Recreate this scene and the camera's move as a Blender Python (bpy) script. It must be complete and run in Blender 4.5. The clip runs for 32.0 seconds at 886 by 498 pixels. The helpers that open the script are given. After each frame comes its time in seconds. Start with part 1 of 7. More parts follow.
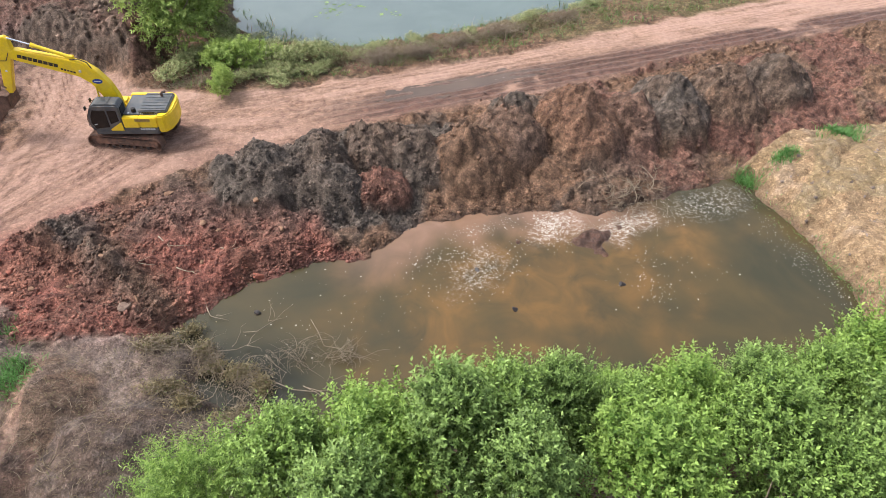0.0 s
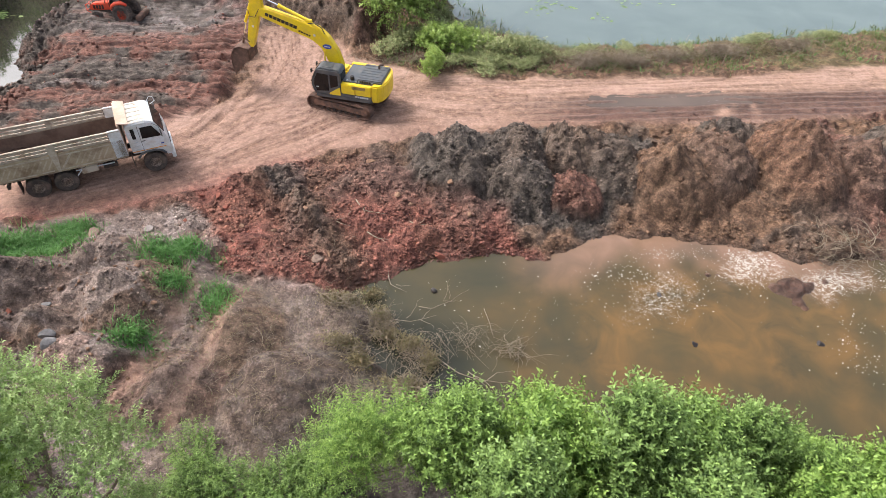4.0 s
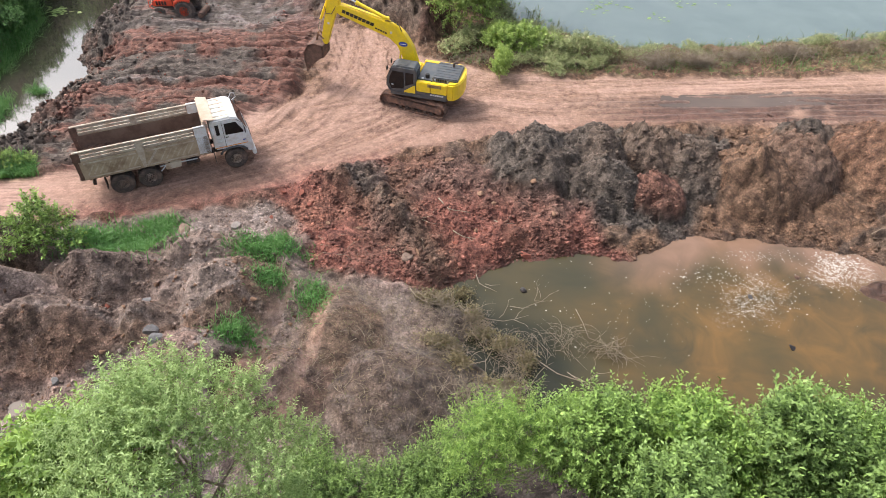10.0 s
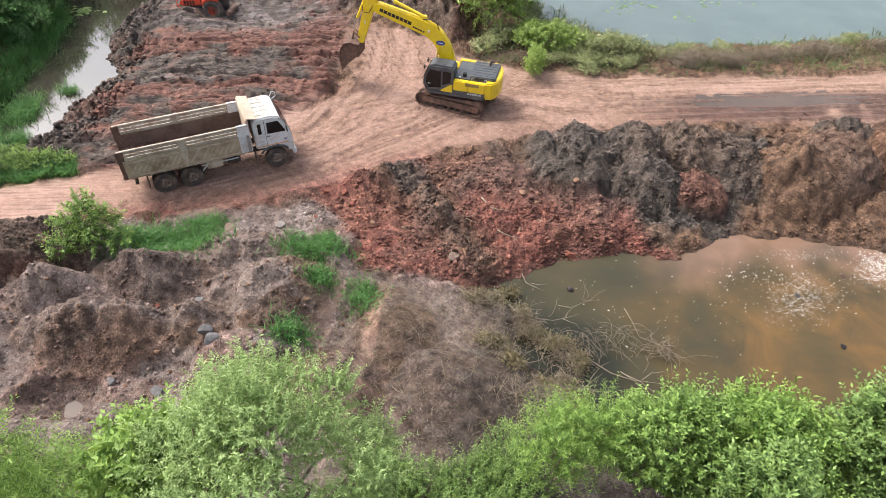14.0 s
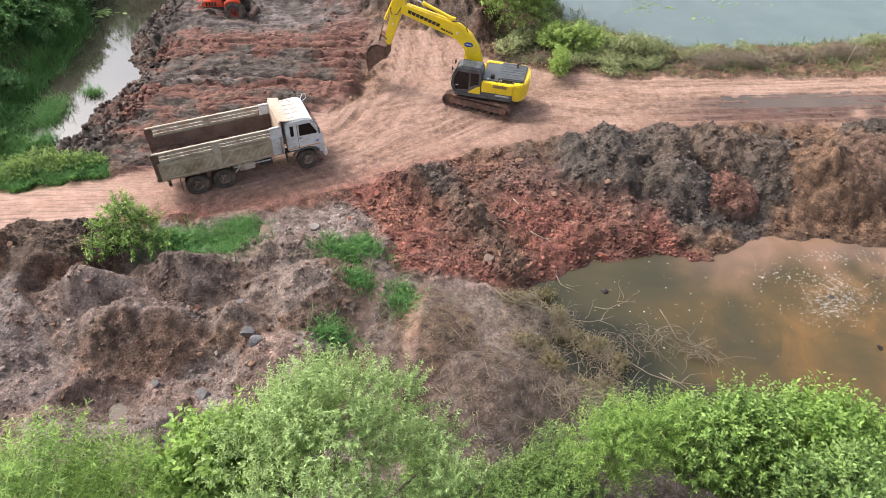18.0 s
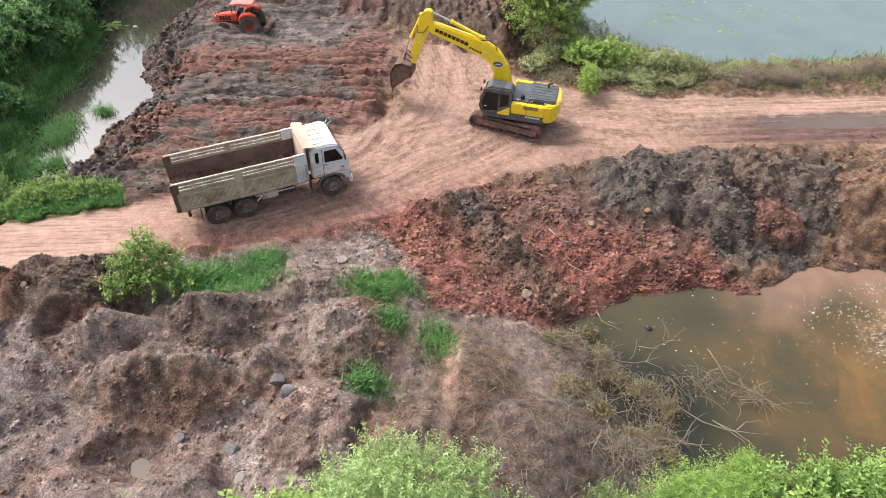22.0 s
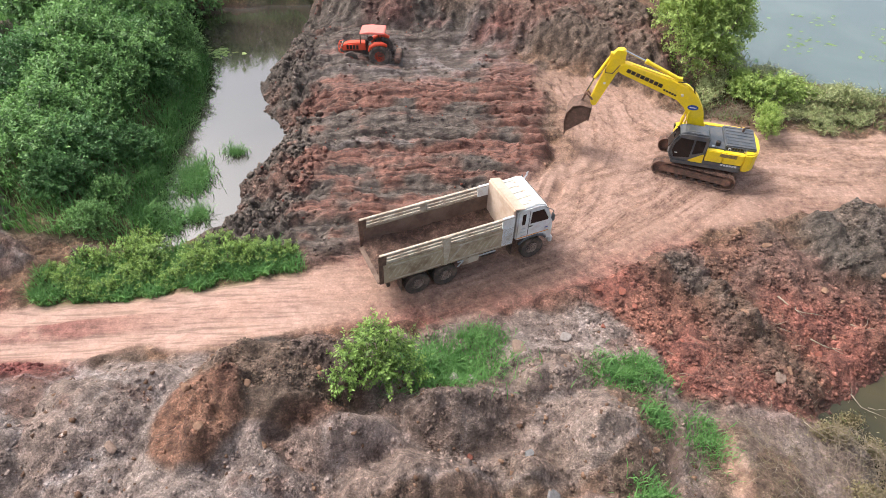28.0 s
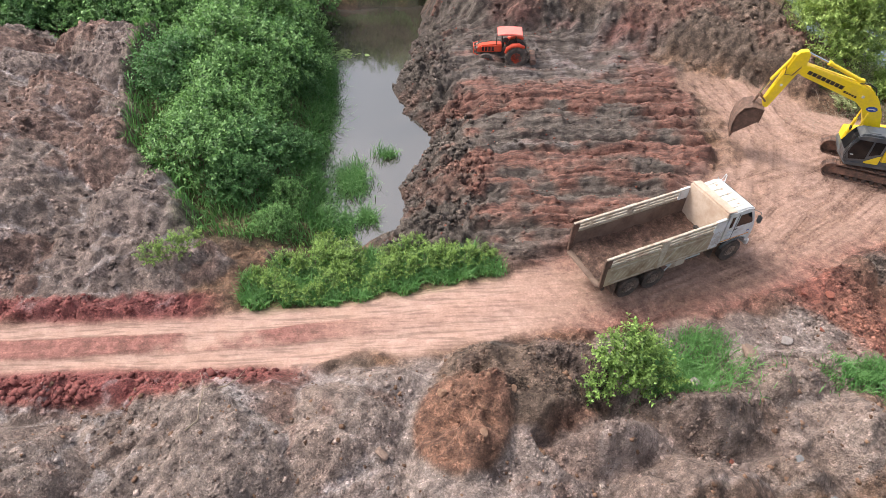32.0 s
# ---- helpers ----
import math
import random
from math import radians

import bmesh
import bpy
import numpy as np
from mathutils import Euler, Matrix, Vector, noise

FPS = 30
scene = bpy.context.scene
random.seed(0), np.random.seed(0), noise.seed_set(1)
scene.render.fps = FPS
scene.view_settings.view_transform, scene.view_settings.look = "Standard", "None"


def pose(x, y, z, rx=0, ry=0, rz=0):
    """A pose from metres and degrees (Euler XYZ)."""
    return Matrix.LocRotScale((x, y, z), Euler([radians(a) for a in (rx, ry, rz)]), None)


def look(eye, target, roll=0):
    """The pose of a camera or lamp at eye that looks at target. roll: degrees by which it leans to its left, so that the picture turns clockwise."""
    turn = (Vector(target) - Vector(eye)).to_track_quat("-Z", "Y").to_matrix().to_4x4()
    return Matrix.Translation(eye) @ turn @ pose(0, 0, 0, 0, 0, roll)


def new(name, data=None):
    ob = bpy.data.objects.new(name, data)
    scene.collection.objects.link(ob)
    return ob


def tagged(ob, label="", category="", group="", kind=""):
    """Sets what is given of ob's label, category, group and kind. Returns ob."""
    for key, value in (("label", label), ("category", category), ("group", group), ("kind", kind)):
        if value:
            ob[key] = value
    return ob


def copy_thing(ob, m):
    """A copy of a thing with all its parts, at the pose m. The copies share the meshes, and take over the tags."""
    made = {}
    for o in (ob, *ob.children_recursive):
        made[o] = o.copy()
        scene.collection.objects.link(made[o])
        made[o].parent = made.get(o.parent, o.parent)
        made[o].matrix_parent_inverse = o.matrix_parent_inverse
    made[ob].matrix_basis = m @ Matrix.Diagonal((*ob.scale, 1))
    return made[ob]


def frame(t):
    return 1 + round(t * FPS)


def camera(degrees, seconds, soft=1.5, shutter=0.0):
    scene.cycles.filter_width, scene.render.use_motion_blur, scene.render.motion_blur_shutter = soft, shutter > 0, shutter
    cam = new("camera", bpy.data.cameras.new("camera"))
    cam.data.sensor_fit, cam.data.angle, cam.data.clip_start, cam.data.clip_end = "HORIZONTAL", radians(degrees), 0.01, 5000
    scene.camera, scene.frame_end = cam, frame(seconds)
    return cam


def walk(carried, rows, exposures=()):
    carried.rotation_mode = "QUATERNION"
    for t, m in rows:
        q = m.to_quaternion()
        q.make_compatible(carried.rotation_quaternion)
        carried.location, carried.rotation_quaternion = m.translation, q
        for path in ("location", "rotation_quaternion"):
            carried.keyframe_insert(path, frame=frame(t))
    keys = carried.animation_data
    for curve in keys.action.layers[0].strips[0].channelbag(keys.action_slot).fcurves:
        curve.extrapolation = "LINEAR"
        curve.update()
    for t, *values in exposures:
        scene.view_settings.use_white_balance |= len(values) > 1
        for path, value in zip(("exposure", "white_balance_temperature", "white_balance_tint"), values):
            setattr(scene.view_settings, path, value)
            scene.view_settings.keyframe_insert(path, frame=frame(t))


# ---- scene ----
cam = camera(68.3, 32.0, soft=0.5)
METRES, EYE, TILT, LEAN, TURN = 34.5, 22.87, 0.0, 0.0, -22.5
ROWS = [
    (0.0, 0.0, 0.0, 0.0, 1.54, -44.07, -1.59),
    (0.5, -0.0054, -0.0004, -0.0007, 2.76, -44.1, -1.59),
    (1.0, -0.0123, -0.0008, -0.0013, 5.11, -44.17, -1.61),
    (1.5, -0.0202, -0.0015, -0.0024, 7.64, -44.22, -1.6),
    (2.0, -0.029, -0.0023, -0.0037, 10.17, -44.29, -1.61),
    (2.5, -0.0379, -0.0034, -0.0052, 12.66, -44.34, -1.56),
    (3.0, -0.0472, -0.0049, -0.0069, 15.08, -44.38, -1.55),
    (3.5, -0.057, -0.0063, -0.0079, 16.94, -44.45, -1.53),
    (4.0, -0.067, -0.0083, -0.009, 18.04, -44.47, -1.51),
    (4.5, -0.0772, -0.0108, -0.0102, 18.9, -44.47, -1.49),
    (6.5, -0.1158, -0.0207, -0.0136, 18.96, -44.5, -1.49),
    (7.0, -0.1247, -0.0232, -0.0146, 18.95, -44.5, -1.49),
    (7.5, -0.1335, -0.0262, -0.0156, 18.94, -44.49, -1.49),
    (8.0, -0.1426, -0.0292, -0.0161, 18.92, -44.49, -1.51),
    (8.5, -0.1517, -0.0321, -0.0166, 18.9, -44.49, -1.52),
    (9.0, -0.1608, -0.0352, -0.017, 18.88, -44.48, -1.51),
    (9.5, -0.17, -0.0386, -0.0175, 18.86, -44.47, -1.53),
    (10.0, -0.1792, -0.0421, -0.0181, 18.85, -44.46, -1.54),
    (10.5, -0.1885, -0.0453, -0.0188, 18.83, -44.44, -1.55),
    (11.0, -0.1972, -0.0482, -0.0199, 18.8, -44.42, -1.56),
    (11.5, -0.2059, -0.0511, -0.021, 18.78, -44.42, -1.58),
    (12.0, -0.2139, -0.0536, -0.0221, 18.76, -44.4, -1.58),
    (12.5, -0.2214, -0.0559, -0.023, 18.75, -44.4, -1.58),
    (13.0, -0.2289, -0.058, -0.0236, 18.74, -44.4, -1.58),
    (13.5, -0.2361, -0.0601, -0.0238, 18.73, -44.41, -1.58),
    (14.0, -0.2432, -0.0623, -0.024, 18.71, -44.41, -1.57),
    (14.5, -0.25, -0.0645, -0.024, 18.71, -44.4, -1.59),
    (16.5, -0.2759, -0.0729, -0.0234, 18.64, -44.39, -1.59),
    (17.0, -0.2815, -0.0748, -0.0231, 18.63, -44.38, -1.59),
    (17.5, -0.2865, -0.0764, -0.0231, 18.62, -44.38, -1.58),
    (18.0, -0.291, -0.0778, -0.0231, 18.6, -44.38, -1.57),
    (18.5, -0.2951, -0.079, -0.023, 18.6, -44.38, -1.57),
    (19.0, -0.2993, -0.0795, -0.0229, 18.6, -44.38, -1.57),
    (19.5, -0.3046, -0.0783, -0.0229, 18.59, -44.38, -1.58),
    (20.0, -0.312, -0.0743, -0.023, 18.59, -44.39, -1.6),
    (20.5, -0.3214, -0.0675, -0.0229, 18.58, -44.41, -1.59),
    (21.0, -0.332, -0.0577, -0.023, 18.57, -44.4, -1.59),
    (21.5, -0.3439, -0.0449, -0.0231, 18.56, -44.39, -1.59),
    (22.0, -0.3571, -0.0304, -0.0233, 18.56, -44.39, -1.59),
    (22.5, -0.3721, -0.0148, -0.0236, 18.53, -44.37, -1.61),
    (23.0, -0.3875, 0.0017, -0.0236, 18.52, -44.4, -1.61),
    (23.5, -0.4039, 0.0169, -0.0237, 18.5, -44.41, -1.62),
    (24.0, -0.4237, 0.0274, -0.0247, 18.47, -44.36, -1.65),
    (24.5, -0.4493, 0.0334, -0.0255, 18.44, -44.38, -1.68),
    (25.0, -0.4778, 0.0357, -0.0264, 18.43, -44.38, -1.7),
    (25.5, -0.5081, 0.0353, -0.0277, 18.41, -44.37, -1.71),
    (27.5, -0.6407, 0.0134, -0.0321, 18.32, -44.41, -1.78),
    (28.0, -0.675, 0.005, -0.0328, 18.31, -44.43, -1.78),
    (28.5, -0.7096, -0.0046, -0.0339, 18.29, -44.43, -1.77),
    (29.0, -0.7445, -0.0147, -0.0352, 18.28, -44.42, -1.77),
    (29.5, -0.7793, -0.0251, -0.0365, 18.26, -44.4, -1.77),
    (30.0, -0.8141, -0.0359, -0.0379, 18.24, -44.39, -1.79),
    (30.5, -0.8478, -0.0464, -0.039, 18.22, -44.39, -1.8),
    (31.0, -0.8802, -0.0565, -0.04, 18.2, -44.39, -1.79),
    (31.5, -0.9113, -0.0661, -0.0409, 18.19, -44.4, -1.79),
    (32.0, -0.9303, -0.0723, -0.0413, 18.21, -44.42, -1.74),
]
walk(cam, [(t, pose(0, 0, EYE, TILT, LEAN, TURN) @ pose(METRES * x, METRES * y, METRES * z, 90 + pitch, roll, yaw)) for t, x, y, z, yaw, pitch, roll in ROWS],
     exposures=[(0.0, -0.05), (4.0, 0.02), (14.0, 0.02), (21.0, 0.02), (23.0, 0.18), (25.0, 0.22), (28.0, 0.1), (32.0, 0.02)])

# ---- light: hazy bright day, soft high sun ----
SUN_ELEV, SUN_AZ = 52.0, -58.0          # degrees; azimuth from +y towards +x
world = bpy.data.worlds.new("hazy_sky")
scene.world = world
world.use_nodes = True
wn = world.node_tree
sky = wn.nodes.new("ShaderNodeTexSky")
sky.sky_type, sky.sun_disc = "NISHITA", False
sky.sun_elevation, sky.sun_rotation = radians(SUN_ELEV), radians(SUN_AZ)
sky.air_density, sky.dust_density, sky.ozone_density = 1.0, 6.0, 1.0
pale = wn.nodes.new("ShaderNodeHueSaturation")
pale.inputs["Saturation"].default_value = 0.58
wn.links.new(sky.outputs[0], pale.inputs["Color"])
wn.links.new(pale.outputs[0], wn.nodes["Background"].inputs["Color"])
wn.nodes["Background"].inputs["Strength"].default_value = 0.335
sun = new("sun", bpy.data.lights.new("sun", "SUN"))
sun.data.energy, sun.data.angle, sun.data.color = 2.0, radians(7), (1.0, 0.985, 0.99)
_se, _sa = radians(SUN_ELEV), radians(SUN_AZ)
sun.matrix_world = look((math.sin(_sa) * math.cos(_se) * 100, math.cos(_sa) * math.cos(_se) * 100, math.sin(_se) * 100), (0, 0, 0))

# ---- materials ----
class Nodes:
    """Short writing for one node material."""

    def __init__(self, name):
        self.mat = bpy.data.materials.new(name)
        self.mat.use_nodes = True
        self.t = self.mat.node_tree
        self.b = self.t.nodes["Principled BSDF"]
        self.pos = self.t.nodes.new("ShaderNodeTexCoord").outputs["Object"]

    def put(self, kind, **values):
        n = self.t.nodes.new(kind)
        for key, v in values.items():
            setattr(n, key, v)
        return n

    def set(self, socket, v):
        if isinstance(v, bpy.types.NodeSocket):
            self.t.links.new(v, socket)
        elif isinstance(v, (tuple, list)) and len(v) == 3 and socket.type == "RGBA":
            socket.default_value = (*v, 1)
        else:
            socket.default_value = v

    def world_pos(self):
        return self.t.nodes.new("ShaderNodeNewGeometry").outputs["Position"]

    def noise(self, scale, detail=4, rough=0.55, vec=None, distortion=0.0):
        n = self.put("ShaderNodeTexNoise")
        self.set(n.inputs["Vector"], vec or self.pos)
        n.inputs["Scale"].default_value, n.inputs["Detail"].default_value = scale, detail
        n.inputs["Roughness"].default_value, n.inputs["Distortion"].default_value = rough, distortion
        return n.outputs["Fac"]

    def voronoi(self, scale, vec=None, out="Distance", feature="F1"):
        n = self.put("ShaderNodeTexVoronoi", feature=feature)
        self.set(n.inputs["Vector"], vec or self.pos)
        n.inputs["Scale"].default_value = scale
        return n.outputs[out]

    def stretch(self, sx, sy, sz, vec=None, rz=0):
        n = self.put("ShaderNodeMapping")
        self.set(n.inputs["Vector"], vec or self.pos)
        n.inputs["Scale"].default_value = (sx, sy, sz)
        n.inputs["Rotation"].default_value = (0, 0, radians(rz))
        return n.outputs[0]

    def ramp(self, fac, lo, hi, a=0.0, b=1.0):
        n = self.put("ShaderNodeMapRange", clamp=True)
        for i, v in enumerate((fac, lo, hi, a, b)):
            self.set(n.inputs[i], v)
        return n.outputs[0]

    def mix(self, fac, a, b, how="MIX"):
        n = self.put("ShaderNodeMix", data_type="RGBA", blend_type=how)
        self.set(n.inputs[0], fac), self.set(n.inputs[6], a), self.set(n.inputs[7], b)
        return n.outputs[2]

    def math(self, how, a, b=0.0):
        n = self.put("ShaderNodeMath", operation=how)
        self.set(n.inputs[0], a), self.set(n.inputs[1], b)
        return n.outputs[0]

    def attr(self, name):
        n = self.put("ShaderNodeAttribute", attribute_name=name)
        s = self.put("ShaderNodeSeparateColor")
        self.t.links.new(n.outputs["Color"], s.inputs[0])
        return (*s.outputs, n.outputs["Alpha"])

    def random(self):
        return self.put("ShaderNodeObjectInfo").outputs["Random"]

    def island(self):
        return self.put("ShaderNodeNewGeometry").outputs["Random Per Island"]

    def bump(self, height, strength=0.5, distance=0.02):
        n = self.put("ShaderNodeBump")
        self.set(n.inputs["Height"], height)
        n.inputs["Strength"].default_value, n.inputs["Distance"].default_value = strength, distance
        self.t.links.new(n.outputs[0], self.b.inputs["Normal"])

    def done(self, color=None, rough=0.7, metal=0.0, spec=0.4):
        if color is not None:
            self.set(self.b.inputs["Base Color"], color)
        self.set(self.b.inputs["Roughness"], rough)
        self.set(self.b.inputs["Metallic"], metal)
        self.b.inputs["Specular IOR Level"].default_value = spec
        return self.mat


def soil_material(name="soil", loose_pieces=False):
    """Ground colour from the soil layers; loose pieces take a tone of their own each."""
    n = Nodes(name)
    road, red, dark, grey = n.attr("soil_a")
    tan, wet, moss, crust_sheen = n.attr("soil_b")
    smear, crimson, _b, _a = n.attr("soil_c")
    big, mid, fine = n.noise(0.35, 5, 0.6), n.noise(2.2, 5, 0.62), n.noise(14, 4, 0.65)
    brown = n.mix(n.ramp(mid, 0.35, 0.68), (0.08, 0.048, 0.032), (0.27, 0.165, 0.105))
    col = brown
    darkc = n.mix(n.ramp(mid, 0.35, 0.65), (0.038, 0.033, 0.028), (0.16, 0.134, 0.113))
    col = n.mix(dark, col, darkc)
    redc = n.mix(n.ramp(mid, 0.35, 0.66), (0.105, 0.042, 0.033), (0.33, 0.135, 0.1))
    redc = n.mix(n.ramp(big, 0.5, 0.72, 0, 0.5), redc, (0.105, 0.052, 0.042))
    col = n.mix(red, col, redc)
    greyc = n.mix(n.ramp(mid, 0.33, 0.66), (0.142, 0.113, 0.1), (0.375, 0.308, 0.272))
    greyc = n.mix(n.ramp(big, 0.42, 0.66, 0, 0.7), greyc, (0.19, 0.142, 0.124))
    col = n.mix(grey, col, greyc)
    tanc = n.mix(n.ramp(mid, 0.3, 0.7), (0.23, 0.15, 0.085), (0.42, 0.305, 0.185))
    col = n.mix(tan, col, tanc)
    roadc = n.mix(n.ramp(mid, 0.3, 0.72), (0.29, 0.181, 0.142), (0.4, 0.27, 0.216))
    roadc = n.mix(n.ramp(big, 0.42, 0.7, 0, 0.45), roadc, (0.37, 0.23, 0.168))
    col = n.mix(road, col, roadc)
    col = n.mix(crimson, col, n.mix(n.ramp(mid, 0.35, 0.65), (0.145, 0.043, 0.04), (0.27, 0.088, 0.08)))
    # pale dry crust; the field's wet sheen is painted in the same colour
    col = n.mix(n.math("MULTIPLY", crust_sheen, n.ramp(mid, 0.33, 0.52)), col, (0.42, 0.385, 0.375))
    col = n.mix(n.math("MULTIPLY", moss, n.ramp(fine, 0.35, 0.6)), col, (0.09, 0.13, 0.035))
    # furrow shade put into the colour: dark in the bump's hollows, ridges lightened
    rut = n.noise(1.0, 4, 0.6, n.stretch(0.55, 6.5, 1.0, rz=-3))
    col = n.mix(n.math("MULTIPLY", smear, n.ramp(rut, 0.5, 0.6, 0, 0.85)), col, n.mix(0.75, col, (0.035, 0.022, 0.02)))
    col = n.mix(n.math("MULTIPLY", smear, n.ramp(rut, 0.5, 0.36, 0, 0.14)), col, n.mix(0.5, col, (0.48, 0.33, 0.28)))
    # loose lumps and grains of their own tone
    loose = n.math("SUBTRACT", 1.0, n.math("MAXIMUM", n.math("MULTIPLY", road, 0.8), n.math("MULTIPLY", smear, 0.7)))
    warp = n.put("ShaderNodeVectorMath", operation="ADD")
    n.set(warp.inputs[0], n.pos)
    wob = n.put("ShaderNodeTexNoise")
    n.set(wob.inputs["Vector"], n.pos)
    wob.inputs["Scale"].default_value = 7.0
    small = n.put("ShaderNodeVectorMath", operation="SCALE")
    n.set(small.inputs[0], wob.outputs["Color"])
    small.inputs[3].default_value = 0.16
    n.set(warp.inputs[1], small.outputs[0])
    for size, much in ((2.6, 0.3), (9.0, 0.42), (24.0, 0.42)):
        tone = n.put("ShaderNodeSeparateColor")
        n.set(tone.inputs[0], n.voronoi(size, warp.outputs[0], out="Color"))
        light = n.ramp(tone.outputs[0], 0.6, 1.0, 0, much)
        dim = n.ramp(tone.outputs[1], 0.45, 1.0, 0, much)
        col = n.mix(n.math("MULTIPLY", loose, dim), col, n.mix(1.0, col, (0.42, 0.4, 0.4), "MULTIPLY"))
        col = n.mix(n.math("MULTIPLY", loose, light), col, n.mix(1.0, col, (1.9, 1.85, 1.85), "MULTIPLY"))
    col = n.mix(n.ramp(fine, 0.36, 0.6), n.mix(n.math("SUBTRACT", 0.4, n.math("MULTIPLY", road, 0.28)), col, (0.03, 0.018, 0.014)), col)
    col = n.mix(n.math("MULTIPLY", wet, 0.5), col, (0.05, 0.03, 0.024))
    h = n.math("ADD", n.math("MULTIPLY", n.voronoi(8.0, warp.outputs[0]), -0.7), n.math("MULTIPLY", n.voronoi(21.0, warp.outputs[0]), -0.6))
    h = n.math("ADD", h, n.math("ADD", n.math("MULTIPLY", fine, 0.5), n.math("MULTIPLY", n.noise(45, 3, 0.6), 0.2)))
    h = n.math("MULTIPLY", h, n.math("SUBTRACT", 1.0, n.math("MULTIPLY", road, 0.95)))
    h = n.math("MULTIPLY", h, n.math("SUBTRACT", 1.0, n.math("MULTIPLY", smear, 0.6)))
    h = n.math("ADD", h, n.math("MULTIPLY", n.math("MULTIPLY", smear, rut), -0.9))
    if loose_pieces:
        tone = n.island()
        col = n.mix(n.ramp(tone, 0.0, 0.5, 0.55, 0.0), col, n.mix(1.0, col, (0.4, 0.38, 0.38), "MULTIPLY"))
        col = n.mix(n.ramp(tone, 0.5, 1.0, 0.0, 0.5), col, n.mix(1.0, col, (1.8, 1.75, 1.75), "MULTIPLY"))
        h = n.noise(30, 4, 0.65)
    n.bump(h, 1.0, 0.03 if loose_pieces else 0.08)
    return n.done(col, n.ramp(wet, 0.0, 1.0, 0.95, 0.3), spec=0.3)


def water_material(name, shallow, deep, foam=0.0, ripple=0.02, gloss=0.5):
    n = Nodes(name)
    big = n.noise(0.16, 4, 0.55, distortion=0.6)
    col = n.mix(n.ramp(big, 0.4, 0.66), deep, shallow)
    if foam:
        plume, sed, white, murk = n.attr("plume")
        cloud = n.noise(0.55, 4, 0.6, distortion=0.9)
        col = n.mix(n.math("MULTIPLY", plume, n.ramp(cloud, 0.25, 0.65, 0.1, 1.0)), col, (0.16, 0.088, 0.03))
        col = n.mix(n.math("MULTIPLY", sed, n.ramp(cloud, 0.2, 0.7, 0.6, 1.0)), col, (0.225, 0.138, 0.098))
        col = n.mix(n.math("MULTIPLY", murk, 0.85), col, (0.016, 0.018, 0.012))
        fl = n.math("MULTIPLY", n.ramp(n.noise(5.5, 6, 0.75), 0.5, 0.6), n.ramp(n.noise(17, 3, 0.6), 0.4, 0.55))
        col = n.mix(n.math("MULTIPLY", white, fl), col, (0.6, 0.55, 0.5))
    n.bump(n.noise(3.5, 3, 0.5), 0.35, ripple)
    return n.done(col, 0.05, spec=gloss)


def leaf_material(name, a, b, dry=None, glow=0.24, shine=(0.42, 0.52, 0.06)):
    """Leaves that let light through; the young leaves at the shoots' ends are paler, and dark a puts the crown's inner
    shade into the colour.
    """
    n = Nodes(name)
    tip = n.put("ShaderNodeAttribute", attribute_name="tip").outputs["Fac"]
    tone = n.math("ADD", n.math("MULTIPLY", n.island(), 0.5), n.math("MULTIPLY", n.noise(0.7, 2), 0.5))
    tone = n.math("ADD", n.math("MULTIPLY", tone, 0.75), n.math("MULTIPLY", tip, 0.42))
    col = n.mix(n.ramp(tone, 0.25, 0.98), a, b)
    if dry:
        col = n.mix(n.ramp(n.island(), 0.93, 0.96), col, dry)
    n.done(col, 0.5, spec=0.3)
    trans = n.put("ShaderNodeBsdfTranslucent")
    n.set(trans.inputs[0], n.mix(0.4, col, shine) if not dry else col)
    both = n.put("ShaderNodeMixShader")
    both.inputs[0].default_value = glow
    out = n.t.nodes["Material Output"]
    n.t.links.new(n.b.outputs[0], both.inputs[1])
    n.t.links.new(trans.outputs[0], both.inputs[2])
    n.t.links.new(both.outputs[0], out.inputs[0])
    return n.mat


def plain_material(name, color, rough=0.6, metal=0.0, dirt=None, amount=0.5, scale=2.5, spec=0.4, bump=0.0):
    """Paint, metal or rubber with blotches of dirt and fine dust."""
    n = Nodes(name)
    col = n.mix(n.ramp(n.noise(scale * 6, 3), 0.35, 0.7), n.mix(0.12, color, (0.02, 0.02, 0.02)), color)
    if dirt:
        f = n.math("MULTIPLY", n.ramp(n.noise(scale, 6, 0.65), 0.42, 0.68), amount)
        f = n.math("MAXIMUM", f, n.ramp(n.noise(scale * 9, 4, 0.7), 0.62, 0.72, 0, amount * 0.8))
        col = n.mix(f, col, dirt)
        rough = n.math("ADD", n.math("MULTIPLY", f, 0.9 - rough), rough)
    if bump:
        n.bump(n.noise(scale * 12, 4, 0.6), 0.6, bump)
    return n.done(col, rough, metal, spec)


def stone_material(name, a, b):
    n = Nodes(name)
    col = n.mix(n.island(), a, b)
    col = n.mix(n.ramp(n.noise(9, 4, 0.6), 0.3, 0.7), n.mix(0.45, col, (0.03, 0.02, 0.015)), col)
    n.bump(n.noise(22, 4, 0.6), 0.7, 0.02)
    return n.done(col, 0.95, spec=0.2)


